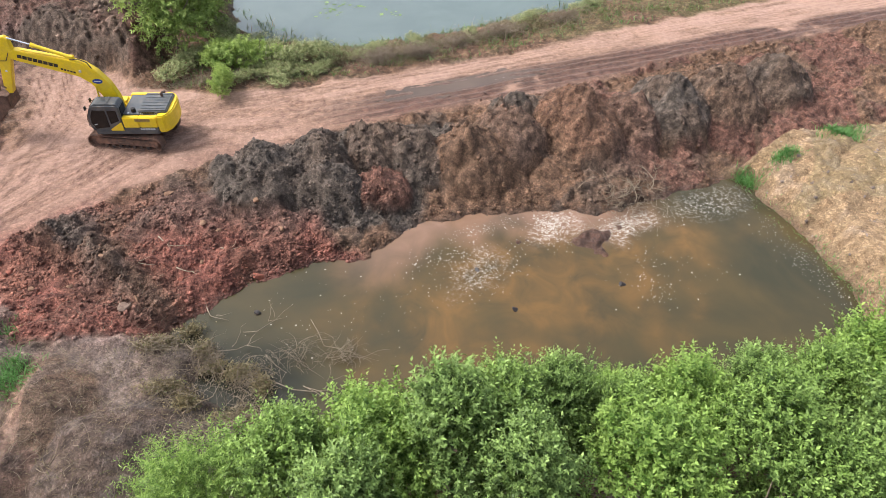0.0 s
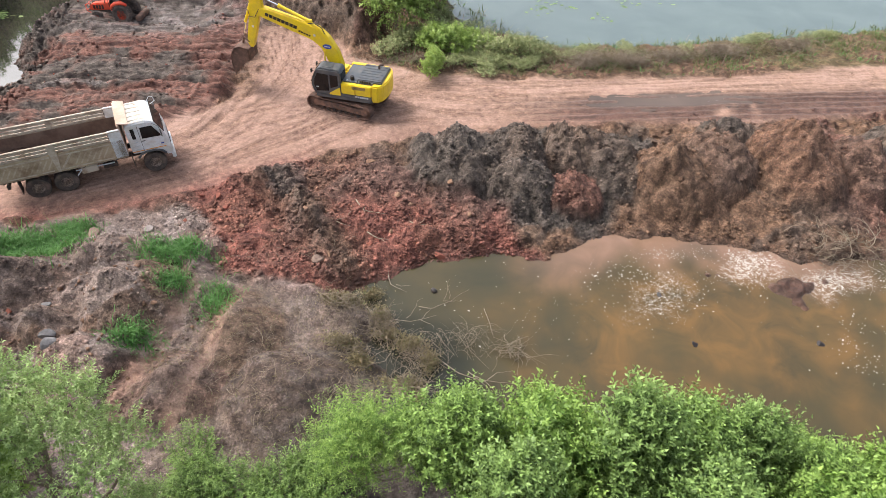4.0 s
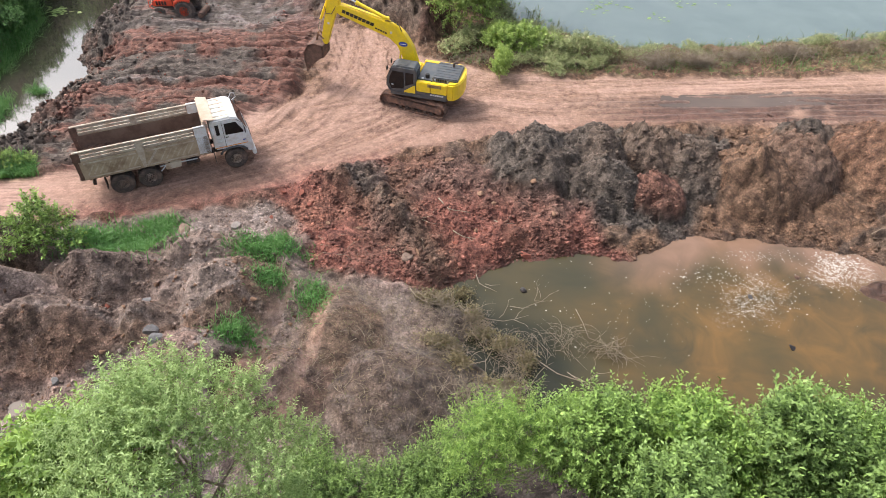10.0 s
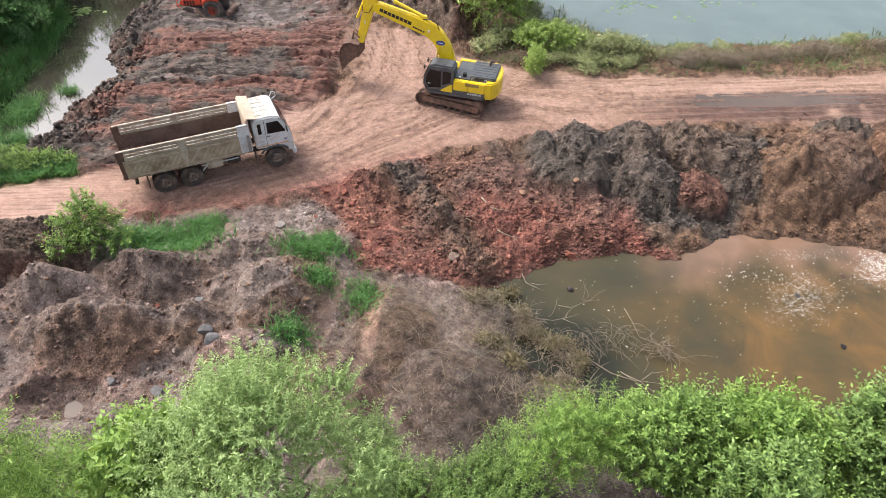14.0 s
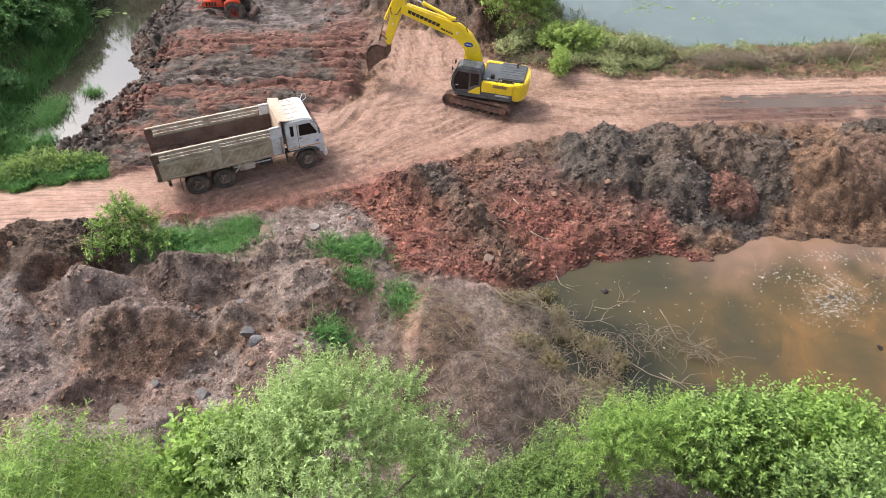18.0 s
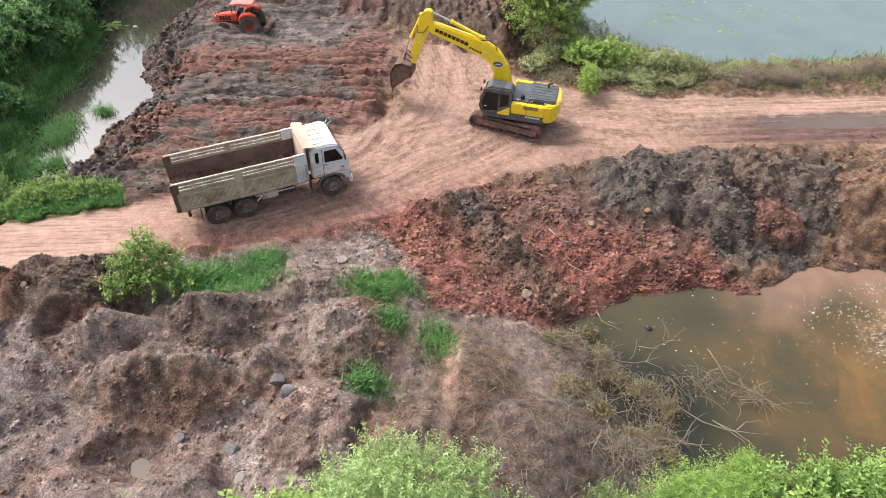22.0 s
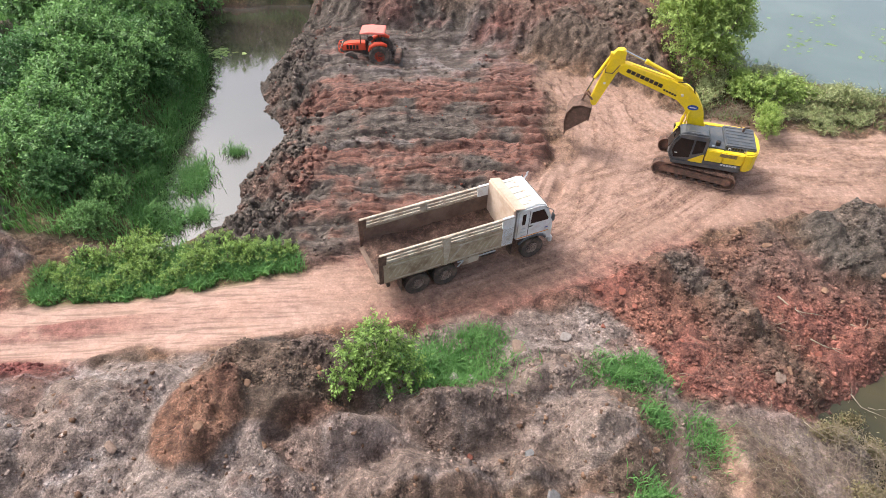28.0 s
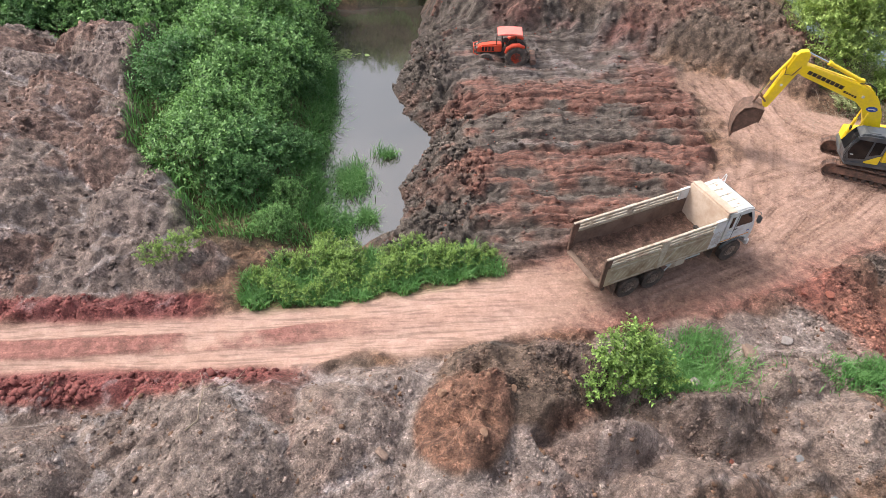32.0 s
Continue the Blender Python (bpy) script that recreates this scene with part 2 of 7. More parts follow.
SOIL = soil_material()
SOIL_PIECE = soil_material("loose_soil_piece", True)
POND = water_material("pond_water", (0.068, 0.053, 0.025), (0.04, 0.038, 0.022), foam=1.0, ripple=0.01, gloss=0.28)
LAKE = water_material("lake_water", (0.11, 0.145, 0.135), (0.088, 0.12, 0.115), ripple=0.01, gloss=0.8)
STREAM = water_material("stream_water", (0.06, 0.05, 0.04), (0.034, 0.03, 0.023), ripple=0.004, gloss=1.0)
STREAM.node_tree.nodes["Principled BSDF"].inputs["IOR"].default_value = 1.8
PUDDLE = water_material("puddle_water", (0.12, 0.088, 0.07), (0.085, 0.064, 0.052), ripple=0.003, gloss=0.2)
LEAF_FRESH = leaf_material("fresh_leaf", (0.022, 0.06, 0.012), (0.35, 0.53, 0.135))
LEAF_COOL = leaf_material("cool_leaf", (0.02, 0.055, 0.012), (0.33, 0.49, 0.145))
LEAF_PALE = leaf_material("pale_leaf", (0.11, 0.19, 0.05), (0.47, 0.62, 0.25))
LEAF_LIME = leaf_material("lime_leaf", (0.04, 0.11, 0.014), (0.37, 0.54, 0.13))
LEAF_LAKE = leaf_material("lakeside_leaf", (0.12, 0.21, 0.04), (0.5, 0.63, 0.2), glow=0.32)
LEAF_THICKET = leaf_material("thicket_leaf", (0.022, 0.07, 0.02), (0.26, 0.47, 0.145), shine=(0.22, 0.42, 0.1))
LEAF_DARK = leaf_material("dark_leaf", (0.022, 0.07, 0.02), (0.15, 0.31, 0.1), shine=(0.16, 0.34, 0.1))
GRASS = leaf_material("grass_blade", (0.1, 0.21, 0.055), (0.3, 0.47, 0.18), (0.36, 0.32, 0.15))
LUSH = leaf_material("lush_grass_blade", (0.06, 0.17, 0.04), (0.3, 0.5, 0.18), shine=(0.24, 0.42, 0.1))
REED = leaf_material("reed_blade", (0.1, 0.14, 0.04), (0.24, 0.24, 0.1), (0.36, 0.27, 0.15))
BARK = plain_material("bark", (0.16, 0.12, 0.085), 0.9, dirt=(0.3, 0.27, 0.22), bump=0.01, scale=4)
DEADWOOD = plain_material("dead_wood", (0.2, 0.155, 0.11), 0.9, dirt=(0.38, 0.33, 0.26), bump=0.01, scale=3)
OLIVE = leaf_material("olive_leaf", (0.12, 0.15, 0.05), (0.5, 0.54, 0.26), (0.34, 0.27, 0.16))
STRAW = leaf_material("dry_straw", (0.09, 0.065, 0.035), (0.4, 0.33, 0.18), (0.13, 0.14, 0.05), 0.15)
DEADLEAF = leaf_material("withered_leaf", (0.15, 0.12, 0.06), (0.5, 0.43, 0.25), (0.16, 0.18, 0.07), 0.2)
CLOD_RED = stone_material("red_clod", (0.11, 0.036, 0.028), (0.29, 0.105, 0.075))
CLOD_CRIMSON = stone_material("crimson_stone", (0.12, 0.038, 0.035), (0.26, 0.09, 0.08))
CLOD_DARK = stone_material("dark_clod", (0.048, 0.038, 0.035), (0.17, 0.128, 0.113))
CLOD_BROWN = stone_material("brown_clod", (0.1, 0.056, 0.036), (0.28, 0.168, 0.112))
CLOD_GREY = stone_material("grey_clod", (0.13, 0.102, 0.09), (0.38, 0.31, 0.275))
ROCK_PALE = stone_material("pale_rock", (0.22, 0.19, 0.175), (0.3, 0.265, 0.245))
ROCK_BROWN = stone_material("brown_rock", (0.13, 0.09, 0.07), (0.24, 0.17, 0.135))
ROCK_BLUE = stone_material("blue_grey_rock", (0.09, 0.09, 0.095), (0.2, 0.195, 0.195))

# ---- plan: outlines of the ground's parts, metres ----
ROAD = [(90, 34), (53, 34.8), (42, 35.1), (35, 35.4), (30, 35), (25, 33.9), (19, 33.9), (12, 34.3), (6.3, 34), (0.9, 33.1), (-2.5, 32.8), (-5.8, 32), (-10.1, 29.9),
        (-14.7, 28.1), (-18.7, 26.9), (-23.5, 26.8), (-29.8, 26), (-36.2, 25.5), (-46, 25.4), (-95, 25), (-95, 28), (-46.7, 28.1), (-37.3, 28.3), (-29.4, 29.3),
        (-25.5, 29.9), (-22.7, 30.8), (-18, 33.2), (-14.5, 36.8), (-12, 39.8), (-11.9, 42.9), (-12.4, 46.2), (-11.8, 49.2), (-8.6, 47), (-6.2, 45.4), (-4.3, 42.8),
        (-2.2, 41.4), (0.8, 40.2), (6.2, 39.5), (21, 39.3), (28.5, 40.2), (36.5, 40.6), (45, 41.2), (90, 44)]
POND_LINE = [(-4.2, 22), (-2.3, 22.6), (0.4, 24.2), (3, 24.2), (5.5, 23.5), (7.3, 24.4), (9.6, 25.3), (13.2, 24.8), (16, 24.1), (19.3, 22.5), (22.3, 22.7), (24.6, 23.1),
             (28.9, 22.8), (28.7, 20), (28.8, 16.9), (28.2, 13.5), (27.2, 11.1), (24, 10), (10, 10.5), (3, 12.5), (-0.8, 14.8), (-2.7, 17.3), (-3.6, 18.8), (-2.6, 20.2)]
LAKE_LINE = [(4.4, 65), (3.2, 55.5), (4.8, 50.2), (11.3, 47.2), (17.5, 47), (24.7, 47.8), (33, 48.9), (46, 50), (97, 54), (165, 205), (60, 265), (0, 125)]
STREAM_LINE = [(-33.4, 34), (-34.4, 37), (-35, 41), (-34.6, 47), (-34.8, 53), (-38, 58.5), (-38, 62), (-27.4, 63), (-28.2, 58.5), (-30.3, 50), (-29.6, 47), (-27.9, 44.2), (-30.1, 39.2),
               (-30.5, 35.9), (-32.3, 34.2)]
FIELD = [(-32, 32.5), (-24, 30.5), (-17, 34), (-12.5, 38.5), (-12, 47), (-13, 52), (-22, 56), (-29, 62), (-32, 44)]
REDFAN = [(-13.5, 27.8), (-11.2, 24), (-10.7, 22.6), (-4.1, 21.2), (-0.1, 22.8), (5.6, 23.6), (3.5, 27), (-1.1, 29), (-2.4, 31.5), (-7.7, 30.9)]
DARKBANK = [(-1.4, 32.6), (7, 33.6), (13.6, 32.9), (12.2, 28), (8.3, 25.2), (4.8, 25.2), (2.6, 27.3), (-0.8, 29)]
TANBANK = [(28.4, 23.2), (33, 23.8), (38, 23), (60, 20), (60, -5), (27, 4), (27.6, 11), (28.4, 14), (28.7, 18)]
GREYFLAT = [(-95, 25), (-46, 24.8), (-30, 25), (-19.8, 26.1), (-13, 27.4), (-11, 24), (-10.6, 22), (-4.1, 21.3), (-3.2, 18), (-0.5, 14), (3, 11), (2, -5), (-95, -5)]
HEAPS = [(-95, 28.5), (-40.5, 28.9), (-38, 31), (-40, 33), (-41.5, 36.3), (-44, 39), (-45.8, 46), (-44.6, 51.8), (-50, 52.6), (-95, 53)]
STRIP = [(-37.2, 29.2), (-36.4, 28.8), (-34.5, 28.6), (-30.6, 29.3), (-25.8, 30), (-26.4, 31.4), (-30.5, 32.2), (-34, 32.8), (-36.6, 31), (-37.2, 30.4)]
THICKET = [(-46, 56), (-45.8, 45.7), (-44, 38.9), (-41.4, 36.2), (-40, 32.9), (-33.8, 33.4), (-34.8, 37), (-35.4, 41), (-35, 47), (-35.2, 53), (-38.5, 58), (-42, 60)]
SPOILTOP = [(-29, 62), (-24, 55), (-17, 52.8), (-12, 50.2), (-8.4, 47.6), (-6, 46.1), (-4.3, 44.2), (-2.8, 46), (-2.2, 49), (-3, 60), (-8, 75), (-28, 75)]
# tipped loads that keep their own shape: x, y, half widths, height, share of red and dark soil
LOADS = [(1.4, 30.3, 2.6, 2.8, 1.55, 0, 1), (5.0, 30.9, 1.9, 2.4, 1.55, 0, 0.9), (8.4, 31.0, 2.2, 2.2, 1.4, 0, 0.6), (4.9, 28.0, 2.0, 1.8, 1.24, 0, 1), (7.6, 27.6, 1.8, 1.6, 0.93, 0.5, 0.4), (13.2, 28.4, 2.6, 2.6, 2.17, 0, 0),
         (16.3, 29.4, 2.0, 2.6, 2.02, 0.1, 0.5), (10.4, 29.4, 1.7, 2.2, 1.55, 0, 0.75), (20.9, 29.3, 2.5, 3.4, 2.63, 0.15, 0), (24.6, 28.6, 1.8, 2.4, 1.71, 0.2, 0.6), (27.3, 28.8, 2.5, 3.2, 2.48, 0, 0.85), (31.5, 28.6, 2.6, 2.8, 2.33, 0, 0.4),
         (36.0, 29.0, 2.6, 2.6, 2.17, 0, 0.7), (17.9, 31.9, 2.0, 1.4, 1.24, 0, 0.8), (-19.5, 21.8, 3.0, 1.6, 1.95, 0.1, 0.65), (-23.3, 20.9, 2.5, 1.5, 1.95, 0.3, 0.2), (-21.0, 18.5, 3.4, 1.9, 2.44, 0.12, 0.4), (-13.8, 20.6, 2.5, 2.4, 1.95, 0, 0.25),
         (-15.5, 23.1, 1.9, 1.4, 1.3, 0, 0.3), (-16.9, 19.2, 1.8, 1.3, 1.46, 0, 0.35), (-9.0, 18.6, 2.0, 2.6, 1.14, 0, 0.3), (-7.0, 15.6, 2.6, 2.4, 1.3, 0.1, 0.9), (-11.4, 15.8, 2.2, 2.0, 1.3, 0.2, 0.6)]
RAGGED = [(-9.4, 30.2), (-7.2, 27.4), (-6.0, 25.6), (-4.8, 23.4)]          # ridge of root-bound dark lumps in the red bank
LANE_A = [(-10.7, 23.4), (-11.2, 21.5), (-12.0, 18.6), (-12.9, 16.0), (-13.4, 14.6)]          # crawler tracks down the trampled flat
LANE_B = [(-9.0, 22.9), (-9.4, 21.0), (-9.9, 18.2), (-10.6, 15.6), (-11.0, 14.2)]
POND_Z, LAKE_Z, STREAM_Z = -1.35, -2.5, -2.3


def outline_distance(px, py, line):
    """Distance to a closed outline, negative inside."""
    best = np.full(px.shape, 1e9)
    inside = np.zeros(px.shape, bool)
    for (ax, ay), (bx, by) in zip(line, line[1:] + line[:1]):
        dx, dy = bx - ax, by - ay
        k = np.clip(((px - ax) * dx + (py - ay) * dy) / (dx * dx + dy * dy), 0, 1)
        best = np.minimum(best, (px - ax - k * dx) ** 2 + (py - ay - k * dy) ** 2)
        if ay != by:
            inside ^= ((ay > py) != (by > py)) & (px < (bx - ax) * (py - ay) / (by - ay) + ax)
    return np.sqrt(best) * np.where(inside, -1, 1)


def path_distance(px, py, line):
    best = np.full(px.shape, 1e9)
    for (ax, ay), (bx, by) in zip(line, line[1:]):
        dx, dy = bx - ax, by - ay
        k = np.clip(((px - ax) * dx + (py - ay) * dy) / (dx * dx + dy * dy), 0, 1)
        best = np.minimum(best, (px - ax - k * dx) ** 2 + (py - ay - k * dy) ** 2)
    return np.sqrt(best)


def hashed(ix, iy, seed):
    h = (ix.astype(np.int64) * 374761393 + iy.astype(np.int64) * 668265263 + seed * 974711) & 0xFFFFFFFF
    h = ((h ^ (h >> 13)) * 1274126177) & 0xFFFFFFFF
    return ((h ^ (h >> 16)) & 0xFFFF) / 65535.0


def wave(px, py, size, seed=0):
    """Smooth noise, -1 to 1."""
    u, v = px / size, py / size
    iu, iv = np.floor(u), np.floor(v)
    fu, fv = u - iu, v - iv
    su, sv = fu * fu * fu * (fu * (fu * 6 - 15) + 10), fv * fv * fv * (fv * (fv * 6 - 15) + 10)

    def corner(a, b):
        ang = hashed(iu + a, iv + b, seed) * 6.2832
        return np.cos(ang) * (fu - a) + np.sin(ang) * (fv - b)

    low = corner(0, 0) * (1 - su) + corner(1, 0) * su
    return (low * (1 - sv) + (corner(0, 1) * (1 - su) + corner(1, 1) * su) * sv) * 1.5


def waves(px, py, size, octaves, seed=0, keep=0.5):
    total, amp = 0, 1.0
    for k in range(octaves):
        total = total + wave(px + 17.3 * k, py - 9.1 * k, size, seed + k) * amp
        size, amp = size / 2.03, amp * keep
    return total


def lumps(px, py, size, seed=0):
    """Rounded heaps on scattered cells, 0 to 1."""
    u, v = px / size, py / size
    iu, iv = np.floor(u), np.floor(v)
    best = np.zeros(px.shape)
    for a in (-1, 0, 1):
        for b in (-1, 0, 1):
            cx, cy = iu + a + hashed(iu + a, iv + b, seed), iv + b + hashed(iu + a, iv + b, seed + 5)
            r = 0.55 + 0.45 * hashed(iu + a, iv + b, seed + 9)
            d2 = ((u - cx) ** 2 + (v - cy) ** 2) / (r * r)
            best = np.maximum(best, np.clip(1 - d2, 0, 1) * r)
    return best


def tips(px, py, size, seed=0):
    """For heaps as lumps() sets them: which lies on top (0 to 1) and how far the next one lies below it."""
    u, v = px / size, py / size
    iu, iv = np.floor(u), np.floor(v)
    best, second, name = np.full(px.shape, -9.0), np.full(px.shape, -9.0), np.zeros(px.shape)
    for a in (-1, 0, 1):
        for b in (-1, 0, 1):
            cx, cy = iu + a + hashed(iu + a, iv + b, seed), iv + b + hashed(iu + a, iv + b, seed + 5)
            r = 0.55 + 0.45 * hashed(iu + a, iv + b, seed + 9)
            h = (1 - ((u - cx) ** 2 + (v - cy) ** 2) / (r * r)) * r
            second = np.where(h > best, best, np.maximum(second, h))
            name = np.where(h > best, hashed(iu + a, iv + b, seed + 77), name)
            best = np.maximum(best, h)
    return name, best - second


def soft(v, a, b):
    k = np.clip((v - a) / (b - a), 0, 1)
    return k * k * (3 - 2 * k)


# wheel tracks over the junction and along the road
TRACKS = [[(-60, 26.2), (-36, 26.4), (-26, 27.6), (-18, 30), (-10, 34), (-4, 36.5), (6, 37.2), (30, 38.2), (60, 39)],
          [(-60, 27.5), (-36, 27.5), (-27, 28.9), (-19, 32), (-12, 36), (-5, 38.6), (6, 38.8), (30, 39.6)],
          [(-9, 49), (-9.5, 44), (-8.5, 40), (-5, 37), (1, 35.6), (10, 35.8)],
          [(-6.5, 49), (-7, 44), (-6, 40.5), (-3, 38.4), (3, 37.2)],
          [(-10.5, 48), (-11, 43), (-11.6, 39), (-14, 34), (-18, 31.5)],
          [(-8, 46), (-8.6, 40), (-11, 34.5), (-15, 30.8), (-21, 28.4)],
          [(2, 39.4), (-3, 37), (-8, 33.4), (-13, 30.6), (-19, 28.2)],
          [(-5.4, 46), (-5, 42.5), (-3.2, 40.2), (0, 38.6), (5, 37.8)],
          [(-7.6, 47.5), (-6.4, 43), (-6.6, 39.4), (-9, 36), (-13.5, 33.4), (-17, 32.4)]]


def ground_layers(px, py):
    """Height and soil of the ground at the given places."""
    edge = waves(px, py, 2.2, 3, 40) * 0.5
    n1, n2 = waves(px, py, 6.0, 3, 11), waves(px, py, 1.4, 4, 21)
    d_road = outline_distance(px, py, ROAD) + edge * 0.7
    d_pond = outline_distance(px, py, POND_LINE) + edge * 0.6 + 0.22 * n2
    d_lake = outline_distance(px, py, LAKE_LINE) + edge
    d_stream = outline_distance(px, py, STREAM_LINE) + edge * 0.7
    loose_side = soft(-px, 8, 11) * soft(py, 35, 38)
    road = 1 - soft(d_road + 0.9 * loose_side * n2, -0.25 - 2.2 * loose_side, 0.45)
    field = 1 - soft(outline_distance(px, py, FIELD) + edge, -0.6, 0.8)
    redfan = 1 - soft(outline_distance(px, py, REDFAN) + edge * 1.4, -0.6, 0.7)
    darkbank = 1 - soft(outline_distance(px, py, DARKBANK) + edge * 1.4, -0.7, 0.6)
    tanbank = 1 - soft(outline_distance(px, py, TANBANK) + edge, -0.3, 0.5)
    flat = 1 - soft(outline_distance(px, py, GREYFLAT) + edge, -0.4, 0.6)
    heaps = 1 - soft(outline_distance(px, py, HEAPS) + edge, -0.4, 0.6)
    d_top = outline_distance(px, py, SPOILTOP) + edge * 0.8
    top = 1 - soft(d_top, -0.6, 0.5)
    strip = 1 - soft(outline_distance(px, py, STRIP) + edge * 0.5, -0.5, 0.6)
    thicket = 1 - soft(outline_distance(px, py, THICKET) + edge, -0.8, 0.8)
    verge = soft(py, 39, 41) * soft(px, -4, -1) * (1 - road)
    spoil = np.clip(1 - road - field - tanbank - flat - heaps - top - strip - thicket - verge, 0, 1) * soft(py, 14, 18)

    def hollow(d, z, reach):
        return np.where(d > 0, (z - 0.1) * np.exp(-np.maximum(d, 0) / reach), z - 0.1 - np.clip(-d * 0.4, 0, 1.0))

    bank_reach = 1.7 + 1.2 * soft(py, 20, 26) + 0.8 * n1
    z = np.minimum(hollow(d_pond, POND_Z, np.clip(bank_reach, 0.7, 4)), np.minimum(hollow(d_lake, LAKE_Z, 1.6), hollow(d_stream, STREAM_Z, 2.0)))
    shore = np.minimum(np.minimum(d_pond, d_lake), d_stream)
    dry = soft(shore, 0.0, 1.4)
    rough = dry * (1 - road)
    # loose tipped earth
    ragged = redfan * np.exp(-(path_distance(px + 0.5 * n2, py, RAGGED) / 1.3) ** 2)
    heap_here, load_z, load_red, load_dark = np.zeros(px.shape), np.zeros(px.shape), np.zeros(px.shape), np.zeros(px.shape)
    for cx, cy, rx, ry, high, k_red, k_dark in LOADS:
        d2 = ((px - cx + 0.3 * n2 + 0.3 * n1) / rx) ** 2 + ((py - cy + 0.3 * n1) / ry) ** 2
        h = high * np.clip(1.12 - np.sqrt(d2 + 0.015), 0, 1)
        over = h > load_z
        load_z, load_red, load_dark = np.where(over, h, load_z), np.where(over, k_red, load_red), np.where(over, k_dark, load_dark)
        heap_here = np.maximum(heap_here, soft(1.1 - np.sqrt(d2), 0.0, 0.25))
    load_z = load_z * (1 + 0.12 * n2)
    prints = soft(np.sin(np.arctan2(py - 34.5, px - 7.6) * 26 + n2), 0.0, 0.7) * np.clip(1.3 - np.hypot((px - 7.6) / 2.6, (py - 31.3) / 2.0), 0, 1)
    prints = np.maximum(prints, 0.8 * soft(np.sin(np.arctan2(py - 35.5, px - 18) * 30 + n2), 0.1, 0.7) * np.clip(1.2 - np.hypot((px - 17.5) / 2.4, (py - 31.6) / 1.8), 0, 1))
    z -= 0.3 * rough * np.clip(prints, 0, 1)          # bucket teeth drawn through the crest
    z += rough * (load_z - 0.45 * spoil * (1 - heap_here))
    z += rough * (spoil * (0.25 * n1 + 0.5 * lumps(px, py, 3.4, 3) + 0.25 * lumps(px, py, 1.3, 4)) + 0.12 * n2 * (0.25 + spoil) + redfan * 0.3 * lumps(px, py, 2.4, 34) + 0.4 * ragged * lumps(px, py, 0.9, 35) + 0.25 * ragged)
    z += rough * np.clip((0.45 * spoil * (1 - redfan) + 0.17 * redfan + 0.3 * darkbank) * (1 - 0.4 * heap_here) + 0.8 * ragged + 0.7 * top + (0.14 * soft(-px, 8, 13) + 0.12) * flat * (1 - 0.6 * soft(2.9 - np.hypot((px + 25.8) / 1.3, py - 23.8), 0, 0.8)) + 0.5 * heaps, 0, 1.2) * (0.3 + 0.22 * lumps(px + 0.2 * n2, py, 0.8, 5) + 0.24 * wave(px, py, 0.75, 84) - 0.3 * np.abs(wave(px, py, 0.5, 85)) + 0.13 * wave(px, py, 0.27, 86) + 0.08 * lumps(px, py, 0.3, 7) + 0.05 * waves(px, py, 0.3, 2, 31) - 0.25)
    ridge = 0.5 - np.abs(wave(px + 0.3 * n2, py, 1.9, 81)) * 1.4
    gully = 0.5 - np.abs(wave(px, py + 0.15 * n2, 0.8, 82)) * 1.4
    z += rough * ((0.12 * ridge + 0.09 * gully) * flat * soft(-px, 9, 14) + (0.32 * ridge + 0.22 * gully) * np.clip(spoil * (1 - 0.7 * redfan) + darkbank, 0, 1) + (0.3 * ridge + 0.2 * gully) * (heaps + 0.7 * top))
    # tipped loads left as mounds
    mounds = lumps(px + 0.6 * n2, py + 0.6 * n1, 4.6, 13)
    z += dry * flat * soft(-px, 8, 15) * soft(py, 8, 14) * (1 - soft(py, 23.5, 25.5)) * (np.maximum(2.7 * mounds - 0.8, -0.1 + 0.1 * n1) * (1 - 0.85 * heap_here) + 0.28 * lumps(px, py, 1.6, 15) + 0.12 * n2)
    z += dry * heaps * soft(py, 29.4, 32.2) * (2.2 * mounds + 0.3 * lumps(px, py, 1.8, 15) + 0.14 * n2)
    z += dry * top * (1.7 * soft(-d_top, -0.3, 2.2) + 0.7 * lumps(px, py, 4.5, 18) + 0.4 * lumps(px, py, 1.5, 19) + 0.16 * np.abs(np.sin(px * 4.5 + n1 * 2)) * soft(-d_top, 0, 1.0) * (1 - soft(-d_top, 1.6, 3.0)))
    z += dry * tanbank * (0.55 + 0.35 * n1 + 0.7 * lumps(px, py, 3.0, 44) + 0.25 * lumps(px, py, 0.9, 45) + 0.1 * n2) + rough * verge * 0.12 * n2
    pile = np.clip(1 - np.hypot((px + 25.8) / 3.8, (py - 23.8) / 2.8) ** 2, 0, 1)
    redheap = np.clip(1 - np.hypot((px + 28.5) / 1.9, (py - 21.7) / 2.4) ** 2, 0, 1)
    z += (1.6 * pile + 1.3 * redheap) * (1 + 0.2 * n2) * (1 - road)
    pile, redheap = soft(pile, 0.0, 0.4), soft(redheap, 0.0, 0.35)
    spit = np.clip(1.15 - np.hypot((px - 17.6) / 2.2, (py - 21.1) / 1.15) + 0.5 * n2, 0, 1) + 0.7 * np.clip(1.0 - np.hypot((px - 14.1) / 1.3, (py - 22.3) / 0.35) + 0.6 * n2, 0, 1)
    z = np.where(d_pond < 1.0, np.maximum(z, POND_Z - 0.22 + 0.34 * np.minimum(spit, 1) + 0.2 * np.minimum(spit, 1) * (lumps(px, py, 0.5, 91) + 0.5 * wave(px, py, 0.27, 92))), z)
    # dozed field with ridges left by the tracks
    along = py + 0.06 * px + 0.25 * n1
    bend = along + 0.5 * wave(px * 0.35, py, 2.6, 70) + 0.12 * wave(px * 0.5, py, 0.8, 72)
